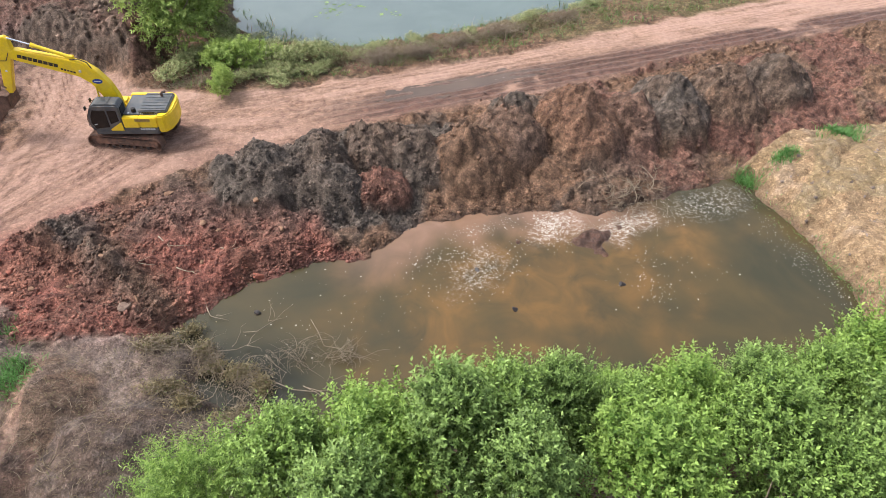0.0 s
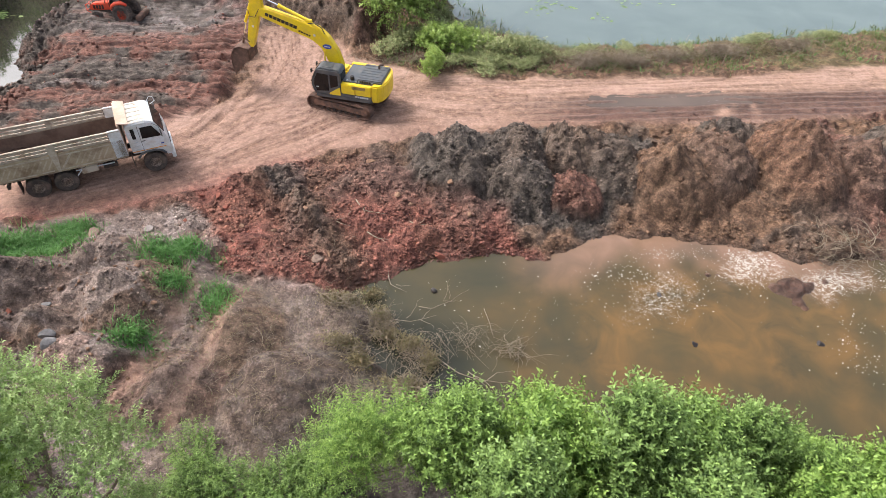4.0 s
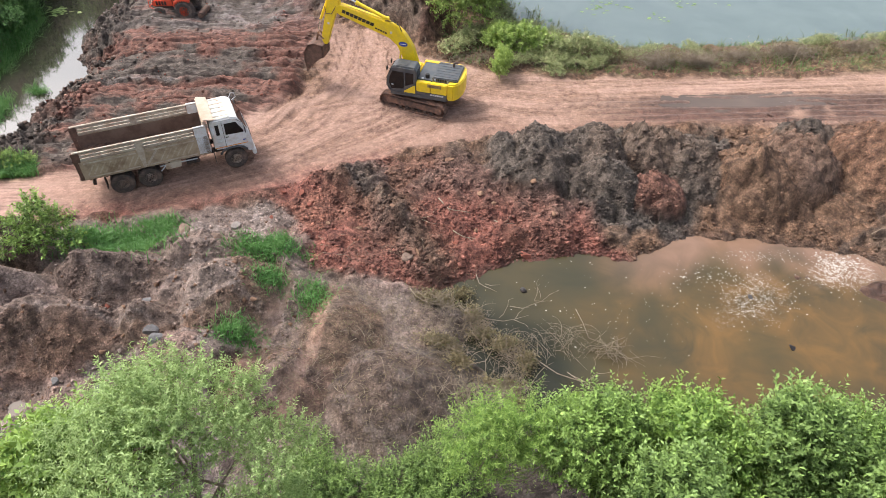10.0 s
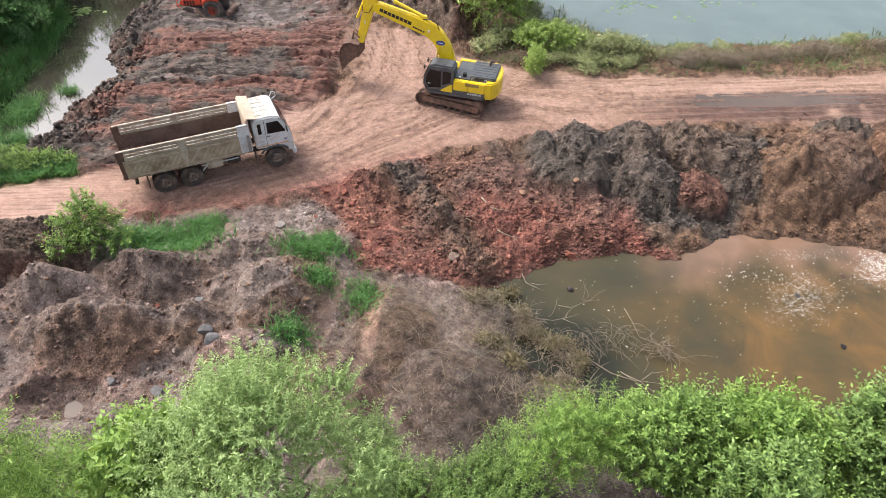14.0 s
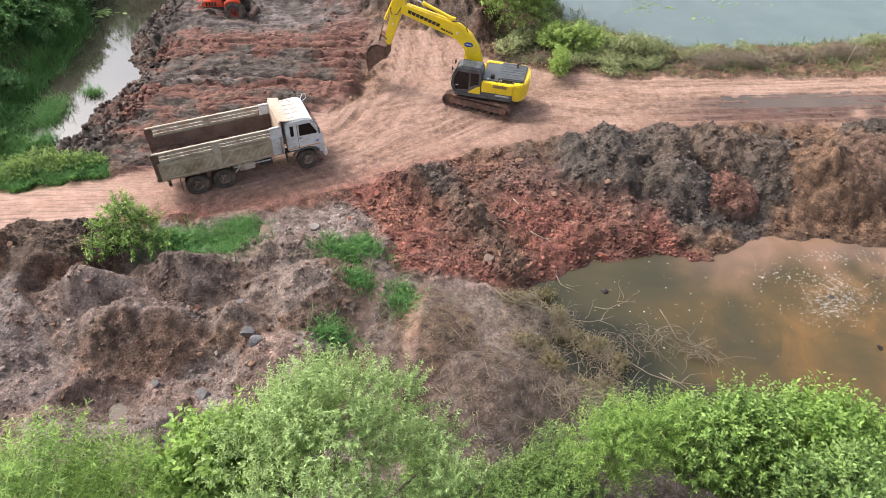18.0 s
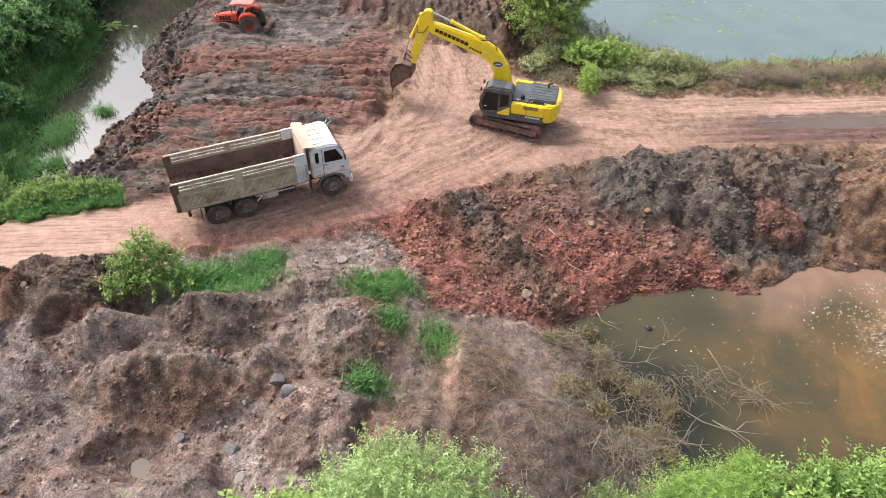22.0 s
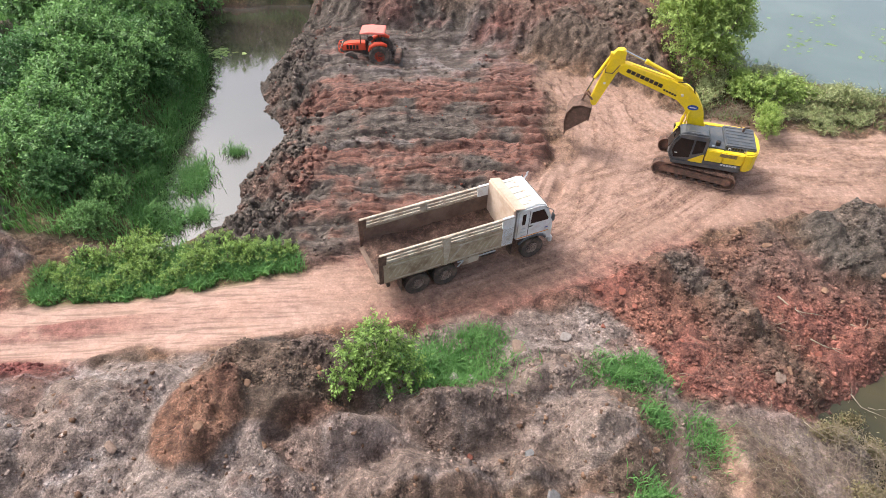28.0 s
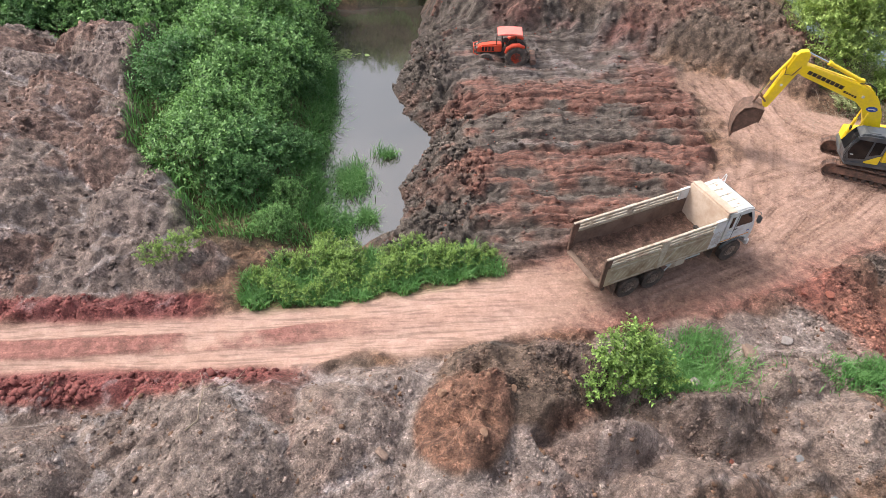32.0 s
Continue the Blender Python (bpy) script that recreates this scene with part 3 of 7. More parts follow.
    crest = np.abs(np.sin(bend * 2.1 + 1.4 * wave(px * 0.3, py, 3.7, 75))) ** 0.6 + 0.45 * np.abs(np.sin(bend * 4.7 + 1.0 + 2.0 * wave(px * 0.4, py, 2.3, 76)))
    patchy = soft(wave(px * 0.5, py, 2.4, 71), -0.5, 0.4)
    cleat = np.sin(px * 15 + 3 * n2) * soft(np.sin(bend * 2.1), 0.2, 0.8)
    inner = field * soft(px + 0.9 * n2, -27, -24.6)
    z += dry * (1 - 0.92 * road) * (inner * ((0.62 * crest - 0.42) * (0.4 + 0.6 * patchy) + 0.025 * cleat * soft(wave(px, py, 2.2, 77), -0.1, 0.4)) + field * (0.1 * n1 + 0.1 * n2 + 0.1 * wave(px * 0.6, py, 0.45, 73) + 0.07 * wave(px, py, 0.24, 74) + 0.06 * inner * np.abs(np.sin(bend * 11 + 4 * n2))) + (field - inner) * (0.4 * lumps(px, py, 1.0, 8) + 0.45 * wave(px, py, 0.8, 87) - 0.5 * np.abs(wave(px, py, 0.45, 88)) + 0.2 * wave(px, py, 0.25, 89)))
    # road: worn, with wheel tracks
    z += road * (0.05 * n1 + 0.02 * n2)
    track = np.zeros(px.shape)
    for k, line in enumerate(TRACKS):
        d = path_distance(px + 0.12 * n1, py + 0.1 * n1, line)
        lane = np.exp(-((d - 0.3) / 0.28) ** 2) + np.exp(-((d - 1.8) / 0.28) ** 2)
        stripes = soft(np.sin(d * 17 + 0.5 * n1 + k), 0.3, 0.9) * np.exp(-(d / 2.4) ** 2) * soft(wave(px, py, 3.5, 130 + k), -0.45, 0.15)
        track = np.maximum(track, np.maximum(lane * (0.35 + 0.5 * soft(np.sin(d * 40), 0, 0.6)) * soft(wave(px, py, 4.0, 150 + k), -0.35, 0.3), 0.55 * stripes))
    west = soft(-px, 20, 27)
    swerve = np.exp(-(((px + 12.6) / 2.6) ** 2 + ((py - 37.6) / 3.4) ** 2)) * soft(wave(px, py, 2.0, 170), -0.5, 0.2)
    slant = np.sin(5.2 * (px * 0.86 - py * 0.5) + 0.35 * (py - 37) ** 2 * 0.3 + 1.5 * n1)
    track = np.maximum(track, swerve * soft(slant, -0.2, 0.7))
    z -= 0.14 * swerve * soft(slant, -0.2, 0.7)
    track = track * (1 - 0.7 * west)
    z -= road * 0.06 * track
    # wheel ruts of the western road with a loose crown between
    mid_line = path_distance(px, py, [(-95, 26.6), (-46, 26.75), (-36, 26.95), (-29, 27.7), (-23, 28.9)])
    crown = west * road * (1 - soft(mid_line + 0.08 * n2, 0.4, 0.58)) * soft(n1 + 0.5 * n2, -1.0, -0.3) * (0.15 + 0.85 * soft(-px, 30, 36))
    z += crown * (0.06 + 0.06 * lumps(px, py, 0.3, 62)) - road * west * 0.05 * np.exp(-((mid_line - 0.85) / 0.3) ** 2)
    mud = road * soft(px, 3, 12) * (1 - soft(np.abs(py - 35.7 - 0.3 * n1), 1.0, 2.0)) * soft(n1 + 0.6 * n2, -1.0, -0.35)
    z += mud * (0.06 * np.sin(py * 9 + n1 * 3) + 0.05 * lumps(px, py, 0.4, 61))
    wallow = np.exp(-(((px + 18.5) / 5.5) ** 2 + ((py - 49.8) / 2.6) ** 2))
    z = z * (1 - 0.8 * wallow) + wallow * (-0.62 + 0.12 * n2)
    z -= 0.3 * strip * soft(-px, 25, 30)
    low_side = path_distance(px, py, ROAD[:16])
    wide = np.exp(-((low_side + 0.5 * n2) / 2.3) ** 2) * soft(px, -26, -20) * (0.55 + 0.45 * soft(n1 + 0.5 * n2, -0.3, 0.3))
    shoulder = soft(px, -27, -22) * (1 - soft(px, -9, -5)) * np.exp(-((d_road - 0.2 * n2) / 1.1) ** 2) * (py < 33)
    bands = soft(-px, 33, 37) * (np.exp(-((py - 24.75 - 0.25 * n1) / 0.85) ** 4) + soft(-px, 37.5, 40) * np.exp(-((py - 28.75 - 0.25 * n1) / 0.6) ** 4))
    z += bands * (0.1 + 0.22 * lumps(px, py, 0.5, 63)) * (1 - 0.7 * road)
    pool = np.maximum(np.clip(1.3 - np.hypot((px - 16) / 5.5, (py - 36.5 - 0.03 * (px - 16)) / 0.75) + 0.35 * n2, 0, 1), np.clip(1.2 - np.hypot((px + 21.2) / 1.5, (py - 15.7) / 1.1) + 0.5 * n2, 0, 1))
    basin = np.exp(-(((px + 21.2) / 1.9) ** 2 + ((py - 15.7) / 1.5) ** 2))
    z = z * (1 - 0.85 * basin) - 0.22 * basin
    z = np.where((pool > 0) & (py > 30), z * (1 - pool) - 0.07 * pool, z)
    z = np.where((pool > 0) & (py < 30), z * (1 - pool) - 0.38 * pool, z)
    lanes = np.zeros(px.shape)
    for line in (LANE_A, LANE_B):
        d = path_distance(px + 0.12 * n1, py, line)
        lanes = np.maximum(lanes, (1 - soft(d + 0.1 * n2, 0.22, 0.42)) * soft(n1 + 0.7 * n2, -0.9, -0.2))
    lanes = lanes * flat
    z = z - lanes * (0.1 + 0.03 * soft(np.sin(py * 30 + 2 * n1), -0.2, 0.5))
    soil = dict(lanes=lanes, ragged=ragged, heap=heap_here, load_red=load_red, load_dark=load_dark, wide=wide * road, crown=crown, bands=np.clip(bands, 0, 1), shoulder=shoulder, pile=pile, redheap=redheap, spit=spit, pool=pool, road=road * (1 - 0.75 * mud) * (1 - 0.85 * track * (1 - west)) * (1 - 0.45 * wide) * (1 - 0.5 * crown) * (1 - 0.4 * shoulder) * (1 - 0.8 * bands), field=field, red=redfan, dark=darkbank, spoil=spoil, tan=tanbank, flat=flat, heaps=heaps, top=top,
                strip=strip, thicket=thicket, verge=verge, mud=mud, track=track, shore=shore, n1=n1, n2=n2, d_pond=d_pond, mounds=mounds, along=along, bend=bend, wallow=wallow)
    return z, soil


def ground_z(x, y):
    return float(ground_layers(np.array([float(x)]), np.array([float(y)]))[0][0])


def spaced(lo, hi, step, far_lo, far_hi):
    mid = np.arange(lo, hi + step / 2, step)
    grow = step * 1.28 ** np.arange(1, 60)
    right = hi + np.cumsum(grow)
    left = lo - np.cumsum(grow)
    return np.concatenate([[far_lo], left[left > far_lo][::-1], mid, right[right < far_hi], [far_hi]])


def grid_mesh(name, X, Y, Z, faces_at=None):
    """A mesh from a grid of heights, all faces or those picked."""
    rows, cols = Z.shape
    idx = np.arange(rows * cols).reshape(rows, cols)
    quads = np.stack([idx[:-1, :-1], idx[:-1, 1:], idx[1:, 1:], idx[1:, :-1]], -1).reshape(-1, 4)
    co = np.stack([X, Y, Z], -1).reshape(-1, 3)
    used = None
    if faces_at is not None:
        quads = quads[faces_at.reshape(-1)]
        used, quads = np.unique(quads, return_inverse=True)
        quads = quads.reshape(-1, 4)
        co = co[used]
    me = bpy.data.meshes.new(name)
    me.vertices.add(len(co))
    me.vertices.foreach_set("co", co.astype(np.float32).ravel())
    me.loops.add(quads.size)
    me.loops.foreach_set("vertex_index", quads.astype(np.int32).ravel())
    me.polygons.add(len(quads))
    me.polygons.foreach_set("loop_start", np.arange(0, quads.size, 4, dtype=np.int32))
    me.update(calc_edges=True)
    me.polygons.foreach_set("use_smooth", np.ones(len(quads), bool))
    return me, used


def add_layer(me, name, rgba, used=None):
    data = np.stack([c.reshape(-1) for c in rgba], -1)
    if used is not None:
        data = data[used]
    me.attributes.new(name, "FLOAT_COLOR", "POINT").data.foreach_set("color", np.clip(data, 0, 1).astype(np.float32).ravel())


GX, GY = np.meshgrid(spaced(-54, 50, 0.11, -2500, 2500), spaced(11, 63, 0.1, -2500, 2500))
GZ, soil = ground_layers(GX, GY)
far = soft(np.hypot(GX, GY - 35), 90, 160)
GZ = GZ * (1 - far)
shade_n, fine_n = soil["n1"], soil["n2"]
lane_y = soil["bend"] - 0.06 * GX + 0.5 * wave(GX * 0.4, GY, 1.1, 202)
streak = 0.9 * np.exp(-((lane_y - 45.3) / 1.9) ** 2) + 0.75 * np.exp(-((lane_y - 38.6) / 0.9) ** 2) + 0.8 * np.exp(-((lane_y - 36.6) / 0.7) ** 2) + 0.8 * np.exp(-((lane_y - 33.6) / 1.3) ** 2) * soft(GX, -28, -22) + 0.6 * soft(GX, -17, -13.5)
streak = streak + 0.55 * wave(GX * 0.35, GY, 0.9, 204)
fieldred = soil["field"] * soft(streak + 0.35 * fine_n + 0.3 * wave(GX * 0.5, GY, 0.7, 203), 0.1, 0.75) * (0.35 + 0.65 * soft(GX + 0.7 * fine_n, -28.5, -25.5))
litter = soft(GX, -13, -9) * soil["flat"]
swamp = litter * soft(GX + 0.35 * (17 - GY) + 0.6 * fine_n, -6.5, -4.5) * (1 - soft(GY, 19, 21))          # black mud by the brushwood
west_flat = soil["flat"] * (1 - litter)
load, gap = tips(GX + 0.6 * fine_n, GY + 0.6 * shade_n, 4.6, 13)          # every tipped load has its own soil
bank_load, _g = tips(GX + 0.4 * fine_n, GY + 0.4 * shade_n, 3.4, 3)
_l, gap2 = tips(GX + 0.3 * fine_n, GY, 1.6, 15)
seam = np.maximum(1 - soft(gap + 0.05 * fine_n, 0.02, 0.13), 0.6 * (1 - soft(gap2 + 0.06 * fine_n, 0.02, 0.12))) * soft(wave(GX, GY, 2.1, 207), -0.45, 0.2)
blotch = np.where(soil["spoil"] > 0.3, bank_load, load) * 1.5 - 0.75 + 0.35 * wave(GX, GY, 3.2, 205) + 0.25 * fine_n
pale = soft(0.3 - load + 0.12 * fine_n, -0.05, 0.1)
soil_a = (np.clip(soil["road"], 0, 1),
          np.clip(soil["red"] * (1 - 0.62 * soft(GY + 0.7 * fine_n + 0.25 * (GX + 5), 27.0, 29.4)) * (1 - 0.3 * soft(shade_n, 0.0, 0.35)) + 0.55 * fieldred + 0.4 * soil["top"] * soft(shade_n, -0.1, 0.4) + 0.14 * west_flat * soft(blotch, 0.05, 0.45)
                  + 0.6 * soil["heaps"] * soft(blotch, 0.1, 0.5) + soil["bands"] + 0.6 * soil["shoulder"] + 0.3 * soil["redheap"] + soil["mud"] * 0.3 + soil["crown"] * 0.8 + 0.4 * soil["wide"] + 0.7 * soil["track"] * soil["road"]
                  + 0.5 * soil["spoil"] * soft(GX, 20, 26) * soft(blotch, 0.1, 0.4) + 0.35 * soil["spit"], 0, 1),
          np.clip(soil["dark"] + soil["field"] * (1 - 0.72 * fieldred) + 0.65 * soil["top"] + 0.55 * soil["spoil"] * soft(blotch, -0.1, 0.35) + 0.3 * soil["thicket"] + 0.6 * soil["pile"]
                  + 0.25 * soil["red"] * soft(GY + 0.7 * fine_n + 0.25 * (GX + 5), 27.0, 29.4) + (0.5 - 0.2 * soft(GY, 15, 18)) * litter + 0.9 * swamp + 0.5 * (west_flat + soil["heaps"]) * soft(blotch, 0.2, 0.5) * (1 - seam) + 0.35 * soil["mud"], 0, 1) * (1 - 0.9 * soil["redheap"]),
          np.clip(west_flat * (1 - 0.75 * soft(blotch, -0.1, 0.3)) + 0.62 * (litter - swamp) + 0.85 * soil["heaps"] * (1 - 0.55 * soft(blotch, 0.1, 0.5)), 0, 1) * (1 - np.clip(1.5 * soil["pile"] + soil["redheap"] + soil["bands"], 0, 1)))
soil_b = (np.clip(soil["tan"] + 0.5 * soil["road"] * soft(GX + 0.8 * (GY - 37), -6, 4) * (0.6 + 0.4 * soft(shade_n, -0.3, 0.3)), 0, 1),
          np.clip(0.8 * soil["mud"] + 0.6 * soil["wallow"] + 0.15 * soil["field"] + 0.55 * swamp + (1 - soft(soil["shore"], 0.0, 0.7)) + 0.5 * soil["pool"], 0, 1),
          np.clip(0.5 * soil["verge"] * soft(blotch, -0.1, 0.4) + 0.8 * soil["strip"] + 0.3 * soil["tan"] * soft(blotch, 0.1, 0.5) + 0.7 * soil["thicket"] + 0.9 * far, 0, 1),
          np.clip(0.08 * pale * (west_flat + soil["heaps"]) + (0.2 + 0.4 * soft(-GX, 29, 35)) * (west_flat + soil["heaps"]) * seam
                  # the streak near 39.8 is sheen of wet ground painted as pale colour
                  + 0.15 * soil["tan"] * soft(fine_n, 0.15, 0.5) + 0.6 * soil["wallow"] * soft(fine_n, -0.1, 0.4) + 0.35 * np.exp(-((lane_y - 39.8) / 0.25) ** 2) * soft(GX, -25.5, -24) * (1 - soft(GX, -20.5, -19.5)) + 0.12 * litter * soft(fine_n, 0.1, 0.4), 0, 1))
heap = soil["heap"] * (1 - soil["road"]) * soft(soil["shore"], 0.0, 0.3)
low_load, _g = tips(GX + 0.3 * fine_n, GY, 1.6, 15)
soil_a = (soil_a[0], soil_a[1] * (1 - heap) + heap * soil["load_red"], soil_a[2] * (1 - heap) + heap * np.clip(soil["load_dark"] + 0.3 * (low_load - 0.5), 0, 1), soil_a[3] * (1 - heap * soft(GX, -14, -9)))
clay = west_flat + soil["heaps"]          # grey-blue clay, tan, red-brown and dark earth in turn
kind_of = np.clip(load + 0.18 * (low_load - 0.5) + 0.06 * fine_n, 0, 1)


def between(v, a, b):
    return soft(v, a - 0.02, a + 0.02) * (1 - soft(v, b - 0.02, b + 0.02))


earth = clay * (1 - np.clip(1.5 * soil["pile"] + soil["redheap"] + soil["bands"], 0, 1)) * (1 - heap)
soil_a = (soil_a[0], soil_a[1] * (1 - earth) + earth * (0.02 + 0.4 * between(kind_of, 0.52, 0.74) + 0.15 * between(kind_of, 0.0, 0.22)),
          soil_a[2] * (1 - earth) + earth * (0.6 * between(kind_of, -0.1, 0.22) + 0.3 * between(kind_of, 0.74, 1.1) + 0.05),
          soil_a[3] * (1 - earth) + earth * (0.6 + 0.38 * between(kind_of, 0.22, 0.52) + 0.36 * between(kind_of, 0.74, 1.1)))
west = clay * soft(-GX, 29, 34)
soil_a = (soil_a[0], soil_a[1], np.clip(soil_a[2] + 0.25 * west, 0, 1), soil_a[3] * (1 - 0.35 * west) * (1 - heap * clay * (0.35 + 0.5 * soft(soil["load_dark"], 0.2, 0.5))))
soil_a = (soil_a[0], np.clip(soil_a[1] * (1 - 0.9 * soil["ragged"]), 0, 1), np.clip(soil_a[2] + 0.4 * soil["ragged"], 0, 1), soil_a[3])
soil_a = (soil_a[0], np.clip(soil_a[1] + 0.6 * soil["bands"], 0, 1), soil_a[2] * (1 - soil["bands"]) * (1 - soil["crown"]), soil_a[3] * (1 - soil["bands"]))
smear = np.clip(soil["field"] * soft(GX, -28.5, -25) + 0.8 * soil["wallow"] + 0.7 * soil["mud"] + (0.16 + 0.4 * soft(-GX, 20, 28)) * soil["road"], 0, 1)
crimson = np.clip(0.12 * fieldred + soil["bands"] + 0.5 * soil["crown"], 0, 1)
behind = soft(GY, 5, 10)          # plain trodden earth where the path begins
soil_b = (soil_b[0], soil_b[1], soil_b[2], soil_b[3] * (1 - np.clip(soil["redheap"] + soil["pile"], 0, 1)))
soil_a, soil_b = tuple(c * behind for c in soil_a), tuple(c * behind for c in soil_b)
lanes = soil["lanes"] * behind
soil_a = (np.maximum(soil_a[0], 0.45 * lanes), soil_a[1], soil_a[2] * (1 - 0.8 * lanes), soil_a[3])
far_bank = soft(GY, 62.2, 63.5) * soft(-GX, 22, 26) * (1 - soft(-GX, 60, 70))
soil_b = (soil_b[0], soil_b[1], np.clip(soil_b[2] + far_bank, 0, 1), soil_b[3])
me, _u = grid_mesh("ground", GX, GY, GZ)
add_layer(me, "soil_a", soil_a), add_layer(me, "soil_b", soil_b)
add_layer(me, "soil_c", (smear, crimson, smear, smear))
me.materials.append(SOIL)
ground = tagged(new("ground", me), "churned red, brown and grey earth with tipped heaps and banks", "ground", kind="structure")
on_road = (soil["road"] + soil["mud"])[:-1, :-1] > 0.5
on_road &= (np.abs(GX[:-1, :-1]) < 60)
me, _u = grid_mesh("road", GX, GY, GZ + 0.012, on_road)
add_layer(me, "soil_a", soil_a, _u), add_layer(me, "soil_b", soil_b, _u)
add_layer(me, "soil_c", (smear, crimson, smear, smear), _u)
me.materials.append(SOIL)
tagged(new("road", me), "packed pinkish laterite haul road with wheel tracks", "dirt road", kind="structure")


def water_sheet(name, line, z, margin, material, label, category, step=None):
    """A level sheet of water that reaches under its banks."""
    xs, ys = [p[0] for p in line], [p[1] for p in line]
    step = step or 4.0
    X, Y = np.meshgrid(np.arange(min(xs) - margin, max(xs) + margin, step), np.arange(min(ys) - margin, max(ys) + margin, step))
    near = outline_distance(X, Y, line) < margin
    me, used = grid_mesh(name, X, Y, np.full(X.shape, float(z)), near[:-1, :-1])
    me.materials.append(material)
    return tagged(new(name, me), label, category, kind="structure"), X, Y, used


pond, WX, WY, used = water_sheet("pond_water", POND_LINE, POND_Z, 0.9, POND, "still brown muddy pond with clouds of sediment and foam", "pond", 0.3)
nw = waves(WX, WY, 3.0, 3, 90)
nw = nw * 0.7
plume = 0.75 * soft(0.6 * nw + 0.7 * (1 - np.hypot((WX - 13) / 10, (WY - 19.5) / 5.5)), -0.25, 0.6)
plume = np.maximum(plume, soft(nw + 1 - np.hypot((WX - 19) / 5, (WY - 19.5) / 3), 0.1, 0.8) * 0.8)
dshore = -outline_distance(WX, WY, POND_LINE)
sed = soft(nw * 0.7 - dshore / 2.6 + 0.9, -0.3, 1.0) * soft(WX, 2, 9) * (1 - soft(WX, 19, 24)) * soft(WY, 19, 21)
foam = soft(nw + 1 - np.hypot((WX - 16.2) / 2.2, (WY - 22.6) / 1.5), 0.1, 0.8) + soft(nw + 1 - np.hypot((WX - 19.8) / 2.4, (WY - 21.3) / 1.6), 0.1, 0.8)
foam = foam + 0.5 * soft(nw + 1 - np.hypot((WX - 11) / 2.6, (WY - 20.8) / 2.4), 0.2, 0.9) + 0.5 * soft(1 - np.hypot((WX - 26) / 4, (WY - 21.5) / 1.8), 0, 0.8)
murk = soft(1.2 - np.hypot((WX + 1.6) / 3.6, (WY - 17.4) / 3.6) + 0.3 * nw, 0.1, 0.7)          # dark leaf-stained water among the brushwood
add_layer(pond.data, "plume", (plume * (1 - murk), sed, foam, murk), used)
water_sheet("lake_water", LAKE_LINE, LAKE_Z, 1.5, LAKE, "calm grey-green lake under a hazy sky", "lake", 1.5)
water_sheet("stream_water", STREAM_LINE, STREAM_Z, 1.2, STREAM, "still shallow backwater reflecting a pale sky", "backwater", 0.6)

# ---- shape helpers ----
def part(name, bm, material, parent=None, label="", smooth=False):
    """One mesh object from a bmesh, under its thing or part."""
    if isinstance(bm, bmesh.types.BMesh):
        me = bpy.data.meshes.new(name)
        bmesh.ops.recalc_face_normals(bm, faces=bm.faces)
        bm.to_mesh(me)
        bm.free()
    else:
        me = bm
    if smooth:
        me.polygons.foreach_set("use_smooth", np.ones(len(me.polygons), bool))
    if material and not me.materials:
        me.materials.append(material)
    ob = new(name, me)
    if parent:
        ob.parent = parent
    if label:
        ob["label"] = label
    return ob


def thing(name, m, label, category, group="", kind=""):
    ob = new(name)
    ob.matrix_world = m
    ob.empty_display_size = 0.3
    return tagged(ob, label, category, group, kind)


def bevelled(bm, width, segments=2):
    if width:
        bmesh.ops.bevel(bm, geom=bm.edges[:], offset=width, segments=segments, affect="EDGES", clamp_overlap=True)
    return bm


def box(x0, x1, y0, y1, z0, z1, bevel=0.015):
    bm = bmesh.new()
    bmesh.ops.create_cube(bm, size=1, matrix=Matrix.Translation(((x0 + x1) / 2, (y0 + y1) / 2, (z0 + z1) / 2)) @ Matrix.Diagonal((x1 - x0, y1 - y0, z1 - z0, 1)))
    return bevelled(bm, bevel)


def prism(profile, y0, y1, bevel=0.015):
    """A side outline (x, z) given thickness from y0 to y1."""
    bm = bmesh.new()
    a = [bm.verts.new((x, y0, z)) for x, z in profile]
    b = [bm.verts.new((x, y1, z)) for x, z in profile]
    bm.faces.new(a)
    bm.faces.new(b[::-1])
    for i in range(len(a)):
        j = (i + 1) % len(a)
        bm.faces.new((a[j], a[i], b[i], b[j]))
    bmesh.ops.recalc_face_normals(bm, faces=bm.faces)
    return bevelled(bm, bevel)


def slab(outline, z0, z1, bevel=0.015):
    """A plan outline (x, y) given height."""
    bm = prism([(x, y) for x, y in outline], z0, z1, bevel)
    for v in bm.verts:
        v.co = Vector((v.co.x, v.co.z, v.co.y))
    bmesh.ops.recalc_face_normals(bm, faces=bm.faces)
    return bm


def rod(p0, p1, r0, r1=None, seg=12, bevel=0.0):
    p0, p1 = Vector(p0), Vector(p1)
    bm = bmesh.new()
    turn = (p1 - p0).to_track_quat("Z", "Y").to_matrix().to_4x4()
    bmesh.ops.create_cone(bm, cap_ends=True, segments=seg, radius1=r0, radius2=r0 if r1 is None else r1, depth=(p1 - p0).length,
                          matrix=Matrix.Translation((p0 + p1) / 2) @ turn)
    return bevelled(bm, bevel, 1)


